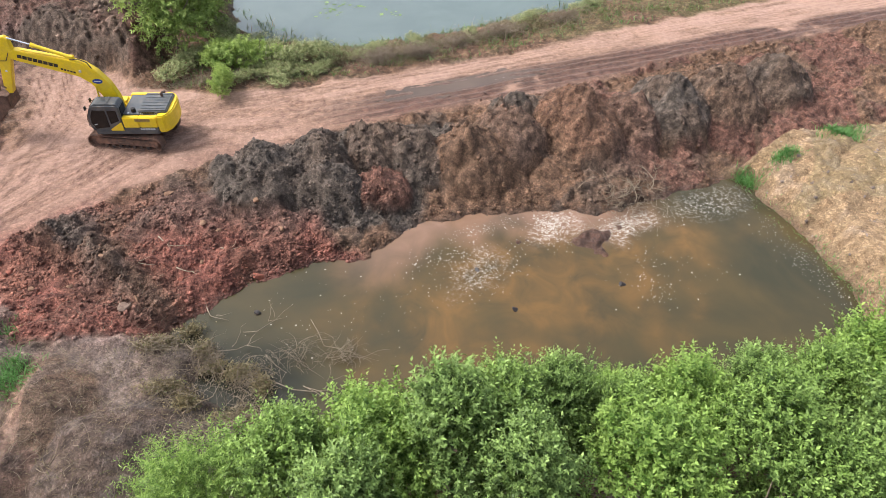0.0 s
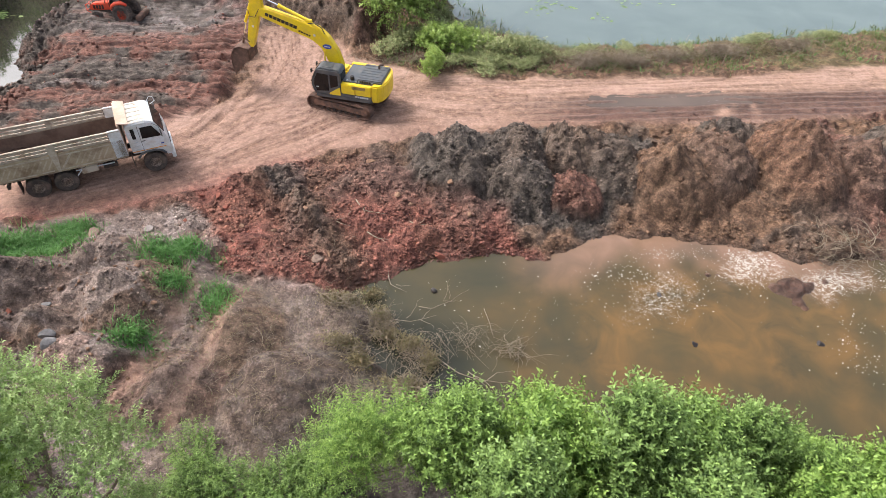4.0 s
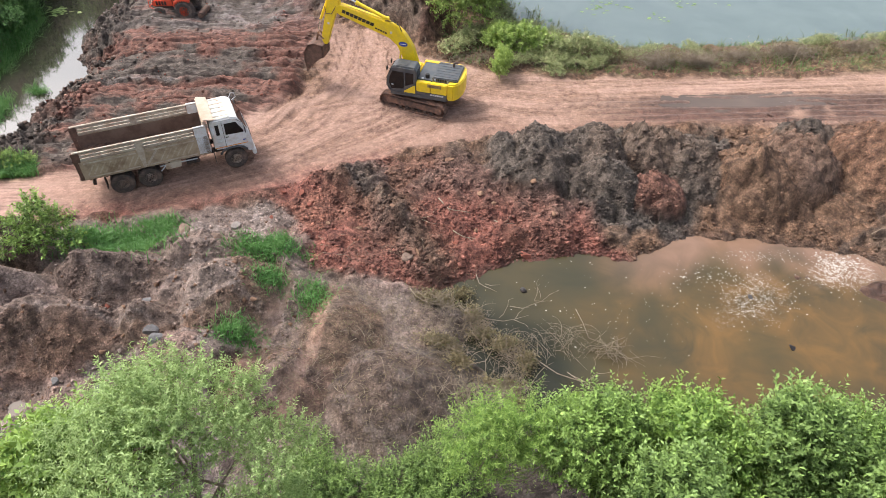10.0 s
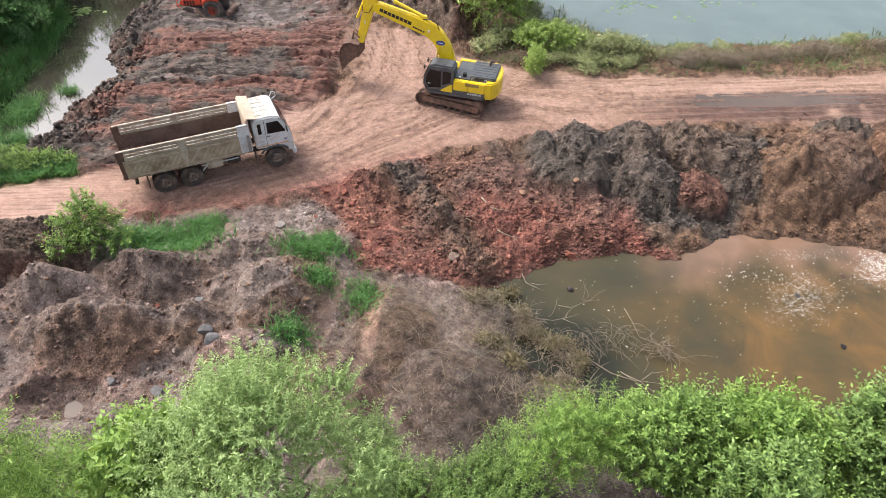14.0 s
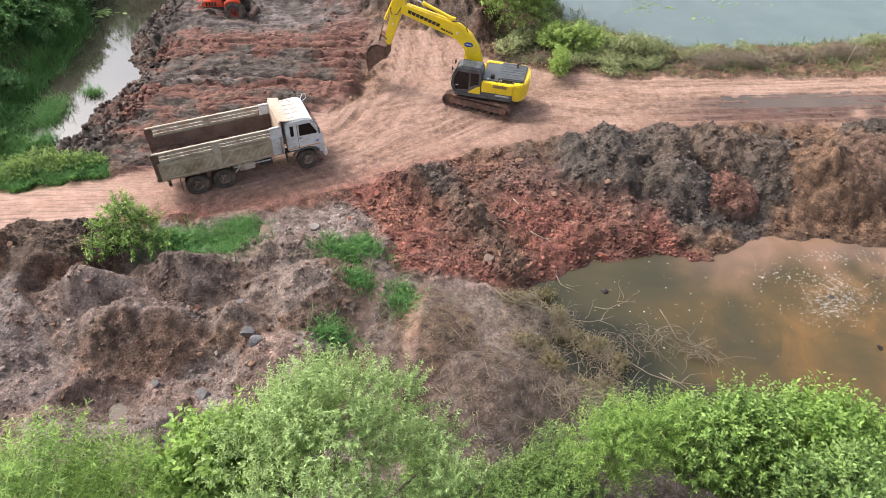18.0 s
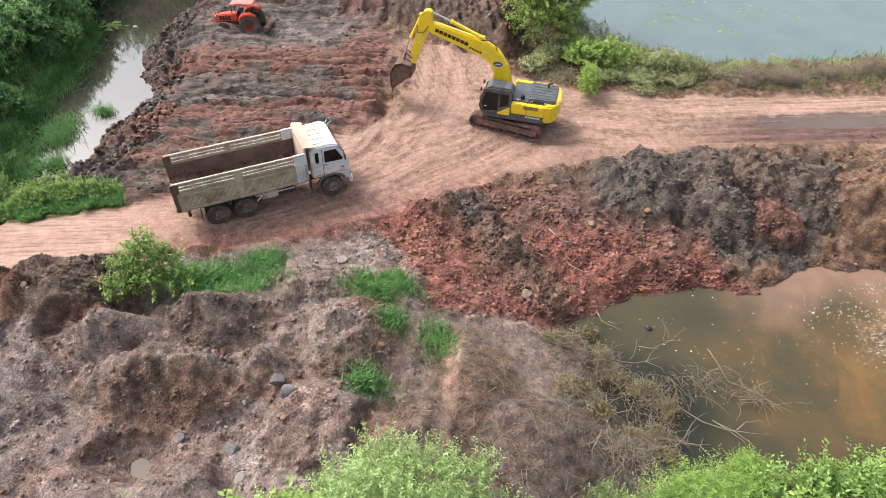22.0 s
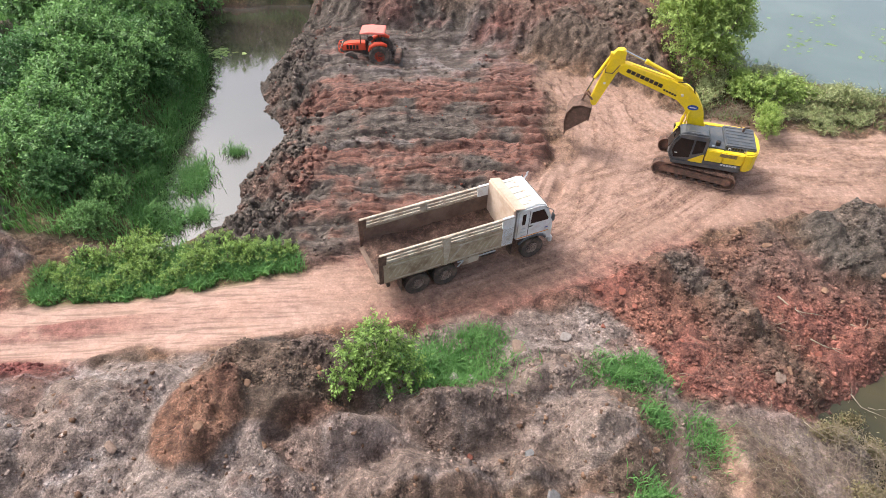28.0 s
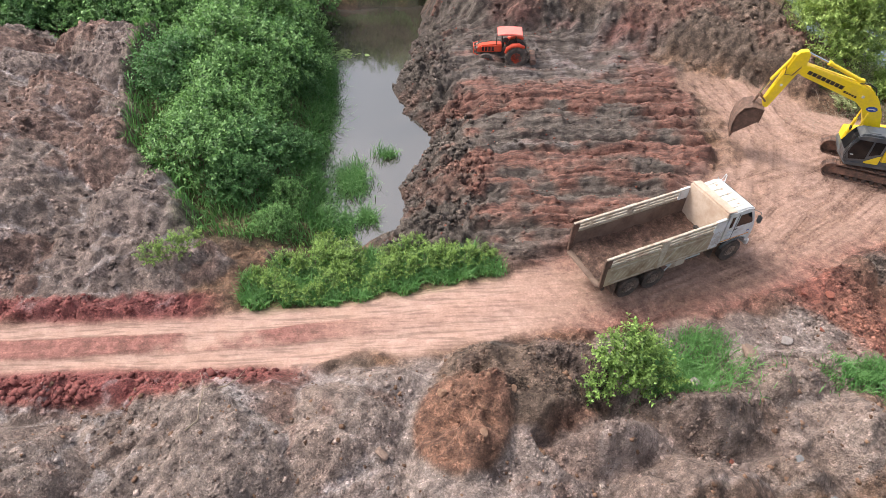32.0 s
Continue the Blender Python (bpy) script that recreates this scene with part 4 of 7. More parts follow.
def hose(points, radii, seg=8):
    """A bent tube through points, with its own radius at each."""
    bm = bmesh.new()
    pts = [Vector(p) for p in points]
    if not isinstance(radii, (list, tuple)):
        radii = [radii] * len(pts)
    rings = []
    side = None
    for i, p in enumerate(pts):
        way = (pts[min(i + 1, len(pts) - 1)] - pts[max(i - 1, 0)]).normalized()
        if side is None:
            side = way.orthogonal().normalized()
        side = (side - way * side.dot(way)).normalized()
        up = way.cross(side)
        rings.append([bm.verts.new(p + (side * math.cos(a) + up * math.sin(a)) * radii[i]) for a in (2 * math.pi * k / seg for k in range(seg))])
    for a, b in zip(rings, rings[1:]):
        for k in range(seg):
            bm.faces.new((a[k], a[(k + 1) % seg], b[(k + 1) % seg], b[k]))
    bm.faces.new(rings[0][::-1])
    bm.faces.new(rings[-1])
    return bm


def joined(*parts):
    """Several bmeshes as one piece."""
    out = bmesh.new()
    for b in parts:
        me = bpy.data.meshes.new("piece")
        b.to_mesh(me)
        b.free()
        out.from_mesh(me)
        bpy.data.meshes.remove(me)
    return out


def lathe(profile, y_mid=0.0, seg=28, axis="y"):
    """A wheel-like solid: (radius, across) turned about the y axis."""
    bm = bmesh.new()
    rings = []
    for r, w in profile:
        rings.append([bm.verts.new((r * math.cos(a), y_mid + w, r * math.sin(a))) for a in (2 * math.pi * k / seg for k in range(seg))])
    for a, b in zip(rings, rings[1:]):
        for k in range(seg):
            bm.faces.new((a[k], a[(k + 1) % seg], b[(k + 1) % seg], b[k]))
    bm.faces.new(rings[0])
    bm.faces.new(rings[-1][::-1])
    return bm


def moved(bm, m):
    bm.transform(m)
    return bm


def raw_mesh(name, co, faces):
    """A mesh from arrays; all faces have the same number of corners."""
    me = bpy.data.meshes.new(name)
    n = faces.shape[1]
    me.vertices.add(len(co))
    me.vertices.foreach_set("co", np.ascontiguousarray(co, np.float32).ravel())
    me.loops.add(faces.size)
    me.loops.foreach_set("vertex_index", faces.astype(np.int32).ravel())
    me.polygons.add(len(faces))
    me.polygons.foreach_set("loop_start", np.arange(0, faces.size, n, dtype=np.int32))
    me.update(calc_edges=True)
    return me


def unit(v):
    return v / np.maximum(np.linalg.norm(v, axis=-1, keepdims=True), 1e-9)

# ---- paints of the machines ----
MUD = (0.2, 0.11, 0.075)
YELLOW = plain_material("yellow_paint", (0.83, 0.6, 0.015), 0.35, dirt=(0.45, 0.3, 0.1), amount=0.35, scale=1.6, spec=0.5)
CHARCOAL = plain_material("charcoal_paint", (0.05, 0.06, 0.07), 0.3, dirt=(0.2, 0.18, 0.16), amount=0.45, spec=0.6)
STEEL_MUD = plain_material("muddy_steel", (0.11, 0.07, 0.055), 0.8, dirt=(0.3, 0.16, 0.11), amount=0.85, scale=3, bump=0.02)
STEEL = plain_material("dark_steel", (0.03, 0.028, 0.028), 0.6, dirt=MUD, amount=0.6)
CHROME = plain_material("chrome_rod", (0.75, 0.78, 0.82), 0.12, metal=1.0)
GLASS = plain_material("dark_glass", (0.006, 0.007, 0.008), 0.08, spec=0.35)
MUDDY_BUCKET = plain_material("mud_caked_steel", (0.1, 0.06, 0.045), 0.85, dirt=(0.19, 0.11, 0.08), amount=0.9, scale=4, bump=0.03)
BRONZE = plain_material("bronze_grille", (0.3, 0.2, 0.09), 0.5, dirt=MUD, amount=0.5)
BLACK = plain_material("black_plastic", (0.012, 0.012, 0.013), 0.5, dirt=MUD, amount=0.3)
BLUE = plain_material("blue_badge", (0.02, 0.06, 0.3), 0.4)
SILVER = plain_material("silver_print", (0.5, 0.52, 0.54), 0.5)
WHITE = plain_material("white_paint", (0.72, 0.75, 0.77), 0.45, dirt=(0.42, 0.33, 0.25), amount=0.55, scale=1.8, spec=0.5)
TIPPER_RIB = plain_material("scraped_rib_paint", (0.5, 0.43, 0.33), 0.7, dirt=(0.22, 0.155, 0.1), amount=0.9, scale=2.0)
CAB_ROOF = plain_material("dusty_roof_paint", (0.68, 0.66, 0.58), 0.6, dirt=(0.46, 0.36, 0.27), amount=0.85, scale=2.2)
TIPPER = plain_material("scraped_cream_paint", (0.5, 0.44, 0.36), 0.7, dirt=(0.26, 0.18, 0.125), amount=0.9, scale=2.2)
TIPPER_MUD = plain_material("mud_stained_panel", (0.42, 0.34, 0.24), 0.75, dirt=(0.2, 0.14, 0.09), amount=0.9, scale=2.0)
TIPPER_IN = plain_material("bed_lining", (0.19, 0.13, 0.1), 0.85, dirt=(0.1, 0.062, 0.048), amount=0.95, scale=1.3, bump=0.01)
RUST = plain_material("headboard_paint", (0.56, 0.44, 0.35), 0.65, dirt=(0.4, 0.28, 0.2), amount=0.85, scale=1.2)
RUBBER = plain_material("muddy_rubber", (0.06, 0.05, 0.045), 0.9, dirt=(0.22, 0.16, 0.13), amount=0.7, scale=3, bump=0.01)
RIM = plain_material("dusty_rim", (0.44, 0.36, 0.31), 0.8, dirt=(0.46, 0.33, 0.25), amount=0.8, scale=4)
ORANGE = plain_material("orange_stripe", (0.75, 0.3, 0.03), 0.5)
RED = plain_material("orange_red_paint", (0.72, 0.065, 0.022), 0.4, dirt=(0.3, 0.1, 0.06), amount=0.4, spec=0.5)
ROOF_RED = plain_material("faded_red_roof", (0.72, 0.16, 0.13), 0.55, dirt=(0.6, 0.3, 0.25), amount=0.4)
LAMP = plain_material("lamp_lens", (0.6, 0.55, 0.45), 0.15)


def wheel(parent, name, x, y, z, r, width, rim_mat, rim_r, outer, tyre_label="", nuts=8, lug=0.0):
    """Tyre with tread, rim and hub. outer: +1 or -1, the side that faces out."""
    hub = new(name)
    hub.parent = parent
    hub.location = (x, y, z)
    w = width / 2
    t = lathe([(rim_r, -w * 0.85), (r * 0.86, -w), (r * 0.97, -w * 0.86), (r, -w * 0.6), (r, w * 0.6), (r * 0.97, w * 0.86), (r * 0.86, w), (rim_r, w * 0.85)], seg=36)
    n = 26 if lug else 44
    for k in range(n):
        a = 2 * math.pi * k / n
        for s in (-1, 1):
            b = box(-0.03 - lug * 0.3, 0.03 + lug * 0.3, -w * 0.48, w * 0.48, -0.03, 0.012 + lug, 0)
            m = Matrix.Rotation(-a + (0.06 if s > 0 else 0), 4, "Y") @ Matrix.Translation((0, s * w * 0.48, r)) @ Matrix.Rotation(s * (0.5 if lug else 0.15), 4, "Z")
            _append(t, b, m)
    part("tyre", t, RUBBER, hub, tyre_label)
    d = outer * w
    rim = lathe([(rim_r, d * 0.85), (rim_r * 0.96, d * 0.7), (rim_r * 0.8, d * 0.35), (rim_r * 0.45, d * 0.3), (rim_r * 0.4, d * 0.62), (rim_r * 0.16, d * 0.7), (0.02, d * 0.7)], seg=24)
    part("rim", rim, rim_mat, hub)
    for k in range(nuts):
        a = 2 * math.pi * k / nuts
        part("wheel_nut", rod((rim_r * 0.58 * math.cos(a), d * 0.28, rim_r * 0.58 * math.sin(a)), (rim_r * 0.58 * math.cos(a), d * 0.42, rim_r * 0.58 * math.sin(a)), rim_r * 0.06, seg=6), STEEL, hub)
    return hub


def _append(target, b, m):
    b.transform(m)
    me = bpy.data.meshes.new("piece")
    b.to_mesh(me)
    b.free()
    target.from_mesh(me)
    bpy.data.meshes.remove(me)
    return target


def track_belt(length, radius, width):
    """A loop of cleated shoes round both ends."""
    bm = bmesh.new()
    straight = length - 2 * radius
    total = 2 * straight + 2 * math.pi * radius
    count = 48
    for k in range(count):
        s = total * k / count
        if s < straight:
            p, a = (-straight / 2 + s, 2 * radius), 0.0
        elif s < straight + math.pi * radius:
            b = (s - straight) / radius
            p, a = (straight / 2 + radius * math.sin(b), radius + radius * math.cos(b)), b
        elif s < 2 * straight + math.pi * radius:
            p, a = (straight / 2 - (s - straight - math.pi * radius), 0.0), math.pi
        else:
            b = (s - 2 * straight - math.pi * radius) / radius
            p, a = (-straight / 2 - radius * math.sin(b), radius - radius * math.cos(b)), math.pi + b
        m = Matrix.Translation((p[0], 0, p[1])) @ Matrix.Rotation(a, 4, "Y")
        _append(bm, box(-0.094, 0.088, -width / 2, width / 2, -0.045, 0.0, 0.008), m)
        _append(bm, box(-0.05, -0.03, -width / 2, width / 2, 0.0, 0.028, 0), m)
        _append(bm, box(0.03, 0.045, -width / 2, width / 2, 0.0, 0.02, 0), m)
        _append(bm, box(-0.09, 0.09, -0.12, 0.12, -0.1, -0.04, 0), m)
    return bm


def excavator(m, swing):
    """swing: degrees by which the house is turned on its tracks."""
    ex = thing("excavator", m, "yellow and charcoal crawler excavator with muddy tracks and bucket", "excavator")
    part("track_bridge", joined(box(-0.9, 0.9, -1.0, 1.0, 0.42, 0.78, 0.05), rod((0, 0, 0.7), (0, 0, 1.06), 0.68, seg=32)), STEEL_MUD, ex, "mud-covered centre frame")
    for s in (-1, 1):
        tr = new("track")
        tr.parent, tr.location = ex, (0, s * 1.16, 0.03)
        part("belt", track_belt(4.35, 0.44, 0.6), STEEL_MUD, tr, "mud-caked cleated crawler belt")
        part("track_frame", joined(prism([(-1.6, 0.25), (1.55, 0.25), (1.7, 0.45), (1.55, 0.66), (-1.6, 0.66)], -0.17, 0.2, 0.03), box(-0.5, 0.5, 0.0, 0.24, 0.36, 0.56, 0.02)), STEEL_MUD, tr)
        part("sprocket", moved(lathe([(0.36, -0.08), (0.36, 0.08), (0.28, 0.14), (0.2, 0.22), (0.02, 0.22)], seg=20), pose(-1.72, 0, 0.46)), STEEL_MUD, tr)
        part("idler", moved(lathe([(0.36, -0.1), (0.36, 0.1), (0.24, 0.12), (0.02, 0.14)], seg=20), pose(1.74, 0, 0.44)), STEEL_MUD, tr)
        for k in range(7):
            part("roller", rod((-1.25 + k * 0.41, -0.2, 0.17), (-1.25 + k * 0.41, 0.2, 0.17), 0.11, seg=12), STEEL, tr)
        for k in (-0.55, 0.55):
            part("carrier_roller", rod((k, -0.12, 0.76), (k, 0.16, 0.76), 0.08, seg=10), STEEL, tr)

    def turned(ob):
        ob.rotation_euler = (0, 0, radians(swing))
        return ob

    # turning house
    house = turned(part("house_frame", slab([(1.55, 1.38), (1.7, 0.3), (1.5, -1.3), (-1.9, -1.36), (-2.35, -0.9), (-2.35, 0.9), (-1.9, 1.38)], 1.08, 1.32, 0.03), CHARCOAL, ex, "dark base of the turning house"))
    part("counterweight", slab([(-1.95, 1.37), (-2.35, 1.32), (-2.62, 1.0), (-2.76, 0.4), (-2.76, -0.4), (-2.62, -1.0), (-2.35, -1.32), (-1.95, -1.37)], 1.16, 2.24, 0.07), YELLOW, house, "rounded yellow counterweight")
    part("side_panel", joined(box(-1.95, -0.95, 1.05, 1.37, 1.5, 2.16, 0.04), box(-0.94, -0.06, 1.05, 1.37, 1.5, 2.16, 0.04)), YELLOW, house, "yellow engine side doors")
    part("lower_panel", box(-1.95, 0.0, 1.08, 1.355, 1.3, 1.5, 0.02), CHARCOAL, house)
    part("grille", joined(*[box(-1.6, -0.75, 1.365, 1.385, 1.9 + k * 0.042, 1.93 + k * 0.042, 0.004) for k in range(5)]), BRONZE, house, "bronze louvre")
    part("model_lettering", joined(*[box(-1.05 - k * 0.14, -0.94 - k * 0.14, 1.362, 1.37, 1.36, 1.47, 0) for k in range(6)]), SILVER, house)
    part("tank_side", joined(box(-1.95, 0.1, -1.37, -1.05, 1.3, 2.2, 0.05), box(0.1, 1.45, -1.36, -0.55, 1.3, 1.95, 0.06), box(0.25, 1.2, -1.2, -0.65, 1.95, 2.05, 0.03)), YELLOW, house, "yellow tank and tool box")
    part("deck", box(-1.95, -0.02, -1.05, 1.05, 1.3, 2.2, 0.02), CHARCOAL, house, "grey engine deck")
    hood = part("engine_hood", slab([(-2.5, 0.98), (-0.95, 1.02), (-0.9, -1.0), (-2.5, -0.98)], 2.17, 2.4, 0.06), CHARCOAL, house, "dark blue-grey engine hood")
    for k in range(6):
        part("hood_rib", box(-2.4, -1.0, -0.78 + k * 0.3, -0.72 + k * 0.3, 2.395, 2.425, 0.012), CHARCOAL, hood)
    part("hood_vent", joined(*[box(-1.95 + k * 0.14, -1.86 + k * 0.14, 1.0, 1.03, 2.2, 2.34, 0.005) for k in range(7)]), BLACK, house)
    part("exhaust_pipe", hose([(-1.9, -0.55, 2.38), (-1.9, -0.55, 2.6), (-2.0, -0.56, 2.68), (-2.16, -0.58, 2.7)], 0.07, 12), STEEL, house)
    part("air_filter", rod((-0.6, 0.75, 2.15), (-0.6, 0.75, 2.42), 0.13, seg=16, bevel=0.02), BLACK, house)
    part("fuel_cap", rod((-0.35, 0.95, 2.15), (-0.35, 0.95, 2.24), 0.07, seg=12), SILVER, house)
    for x in (-2.0, -1.2):
        part("lifting_lug", hose([(x, 1.1, 2.2), (x, 1.1, 2.32), (x + 0.1, 1.1, 2.32), (x + 0.1, 1.1, 2.2)], 0.018, 6), SILVER, house)
    # cab
    cab = part("cab", prism([(-0.05, 1.28), (-0.05, 2.78), (0.08, 2.92), (1.25, 2.94), (1.5, 2.84), (1.74, 2.3), (1.82, 1.75), (1.68, 1.28)], 0.36, 1.34, 0.05), CHARCOAL, ex, "charcoal operator's cab with dark windows")
    turned(cab)
    part("roof", prism([(0.02, 2.9), (0.1, 2.97), (1.22, 2.99), (1.42, 2.9)], 0.42, 1.28, 0.025), CHARCOAL, cab, "ribbed grey cab roof")
    part("roof_hatch", box(0.5, 1.1, 0.55, 1.15, 2.975, 3.01, 0.015), CHARCOAL, cab)
    part("door_window", prism([(0.72, 1.55), (0.72, 2.62), (1.4, 2.65), (1.6, 2.25), (1.66, 1.85), (1.5, 1.45)], 1.335, 1.352, 0.006), GLASS, cab, "dark door window")
    part("rear_side_window", prism([(0.12, 1.95), (0.12, 2.62), (0.62, 2.62), (0.62, 1.75)], 1.335, 1.352, 0.006), GLASS, cab)
    part("windscreen", moved(box(-0.012, 0.012, 0.45, 1.25, -0.5, 0.45, 0.004), pose(1.68, 0, 2.42, 0, -24, 0)), GLASS, cab)
    part("rear_window", box(-0.07, -0.045, 0.5, 1.2, 2.2, 2.7, 0.005), GLASS, cab)
    part("yellow_flash", prism([(0.0, 1.32), (0.0, 1.86), (0.14, 1.8), (0.72, 1.4), (0.7, 1.32)], 1.338, 1.356, 0.004), YELLOW, cab, "yellow wedge below the cab window")
    part("handrail", hose([(1.55, 1.36, 1.4), (1.78, 1.42, 1.7), (1.72, 1.42, 2.3), (1.5, 1.37, 2.75)], 0.018, 6), BLACK, cab)
    part("door_handle", box(1.36, 1.52, 1.352, 1.375, 1.72, 1.77, 0.006), SILVER, cab)
    for y in (0.42, 1.28):
        part("mirror", joined(box(1.72, 1.78, y - 0.1, y + 0.1, 2.62, 2.86, 0.02), rod((1.5, y, 2.7), (1.74, y, 2.74), 0.014, seg=6)), BLACK, cab)
    # boom, arm and bucket in one upright plane
    low = [(0.25, 1.75), (0.22, 2.6), (0.5, 3.55), (1.0, 4.32), (1.55, 4.78), (2.15, 4.98), (4.9, 5.6), (5.25, 5.5), (5.25, 5.15), (5.05, 5.02), (2.0, 4.02), (1.5, 3.62), (1.15, 2.9), (0.75, 1.75)]
    boom = turned(part("boom", prism(low[::-1], -0.35, 0.1, 0.03), YELLOW, ex, "curved yellow boom with printed bars"))
    side = 0.104
    letters = [moved(box(-0.11, 0.11, side - 0.003, side + 0.004, -0.1, 0.1, 0), pose(3.0 + k * 0.245, 0, 4.72 + k * 0.075, 0, -16, 0)) for k in range(8)]
    part("maker_lettering", joined(*letters), BLACK, boom, "row of black lettering bars")
    part("small_lettering", joined(*[moved(box(-0.06, 0.06, side - 0.003, side + 0.004, -0.05, 0.05, 0), pose(2.15 + k * 0.15, 0, 4.3 + k * 0.05, 0, -16, 0)) for k in range(5)]), BLACK, boom)
    oval = moved(lathe([(0.24, -0.003), (0.24, 0.005), (0.2, 0.006), (0.02, 0.006)], seg=28), pose(1.1, side + 0.002, 3.75) @ Matrix.Diagonal((1.15, 1, 0.62, 1)))
    part("round_badge", oval, BLUE, boom, "oval blue badge with a white line")
    part("badge_line", box(0.93, 1.27, side + 0.006, side + 0.011, 3.72, 3.77, 0), WHITE, boom)
    part("arm_cylinder", joined(rod((2.2, -0.12, 5.12), (3.9, -0.12, 5.78), 0.1, seg=16), rod((3.85, -0.12, 5.76), (4.0, -0.12, 5.82), 0.125, seg=16), box(2.0, 2.4, -0.24, 0.0, 4.85, 5.2, 0.03)), YELLOW, boom, "yellow hydraulic cylinder")
    part("arm_cylinder_rod", rod((3.9, -0.12, 5.78), (5.1, -0.12, 6.2), 0.05, seg=12), CHROME, boom, "chrome piston rod")
    part("pipe", hose([(0.55, -0.02, 3.4), (1.1, -0.02, 4.4), (1.6, -0.02, 4.84), (2.3, -0.02, 5.06), (4.6, -0.02, 5.58)], 0.028, 6), YELLOW, boom)
    part("hydraulic_hose", hose([(1.2, 0.0, 4.45), (1.35, 0.02, 4.85), (1.75, 0.02, 5.05), (2.2, 0.0, 5.0)], 0.03, 8), BLACK, boom)
    part("work_lamp", box(1.75, 1.88, side, side + 0.1, 4.32, 4.45, 0.02), LAMP, boom)
    for y in (-0.62, 0.22):
        part("boom_cylinder", joined(rod((1.35, y, 1.55), (1.28, y, 2.75), 0.085, seg=14), rod((1.28, y, 2.75), (1.22, y, 3.55), 0.045, seg=10)), YELLOW, boom)
    arm = turned(part("arm", prism([(5.0, 5.35), (5.02, 6.18), (5.2, 6.32), (5.5, 6.25), (5.72, 5.9), (5.8, 5.5), (6.35, 3.3), (6.2, 2.95), (5.98, 2.98), (5.28, 5.0)], -0.3, 0.05, 0.03), YELLOW, ex, "yellow dipper arm"))
    part("bucket_cylinder", joined(rod((5.72, -0.12, 5.85), (6.32, -0.12, 4.5), 0.085, seg=14), box(5.55, 5.8, -0.24, 0.0, 5.75, 6.05, 0.03)), YELLOW, arm)
    part("bucket_cylinder_rod", rod((6.3, -0.12, 4.55), (6.58, -0.12, 3.65), 0.045, seg=10), CHROME, arm)
    part("arm_hose", hose([(5.2, 0.06, 5.5), (5.5, 0.12, 5.0), (5.85, 0.12, 5.0), (5.9, 0.08, 5.4)], 0.024, 6), STEEL, arm)
    part("label_plate", box(5.72, 5.84, 0.052, 0.058, 4.3, 4.42, 0), WHITE, arm)
    part("tipping_link", joined(rod((6.58, -0.3, 3.65), (6.2, -0.3, 3.3), 0.05), rod((6.58, 0.05, 3.65), (6.2, 0.05, 3.3), 0.05), rod((6.58, -0.12, 3.65), (6.75, -0.12, 3.05), 0.07)), STEEL_MUD, arm)
    shell = [(6.15, 3.0), (6.75, 3.1), (7.15, 2.95), (7.42, 2.5), (7.48, 1.9), (7.36, 1.2), (7.28, 1.25), (7.36, 1.9), (7.3, 2.42), (7.05, 2.8), (6.7, 2.92), (6.3, 2.85), (6.28, 2.2), (6.18, 2.2)]
    b = prism(shell[::-1], -0.7, 0.45, 0.012)
    for y in (-0.7, 0.42):
        _append(b, prism([(6.2, 2.3), (6.18, 3.0), (6.75, 3.08), (7.15, 2.93), (7.4, 2.5), (7.46, 1.9), (7.34, 1.3)], y, y + 0.03, 0.006), Matrix())
    bucket = turned(part("bucket", b, MUDDY_BUCKET, ex, "mud-caked digging bucket"))
    for k in range(5):
        y = -0.64 + k * 0.258
        part("tooth", prism([(7.28, 1.3), (7.4, 1.3), (7.36, 1.02)], y - 0.05, y + 0.05, 0.01), STEEL_MUD, bucket)
    return ex


excavator(pose(-4.75, 37.05, ground_z(-4.75, 37.05) - 0.02, 0, 0, 154), 8.0)


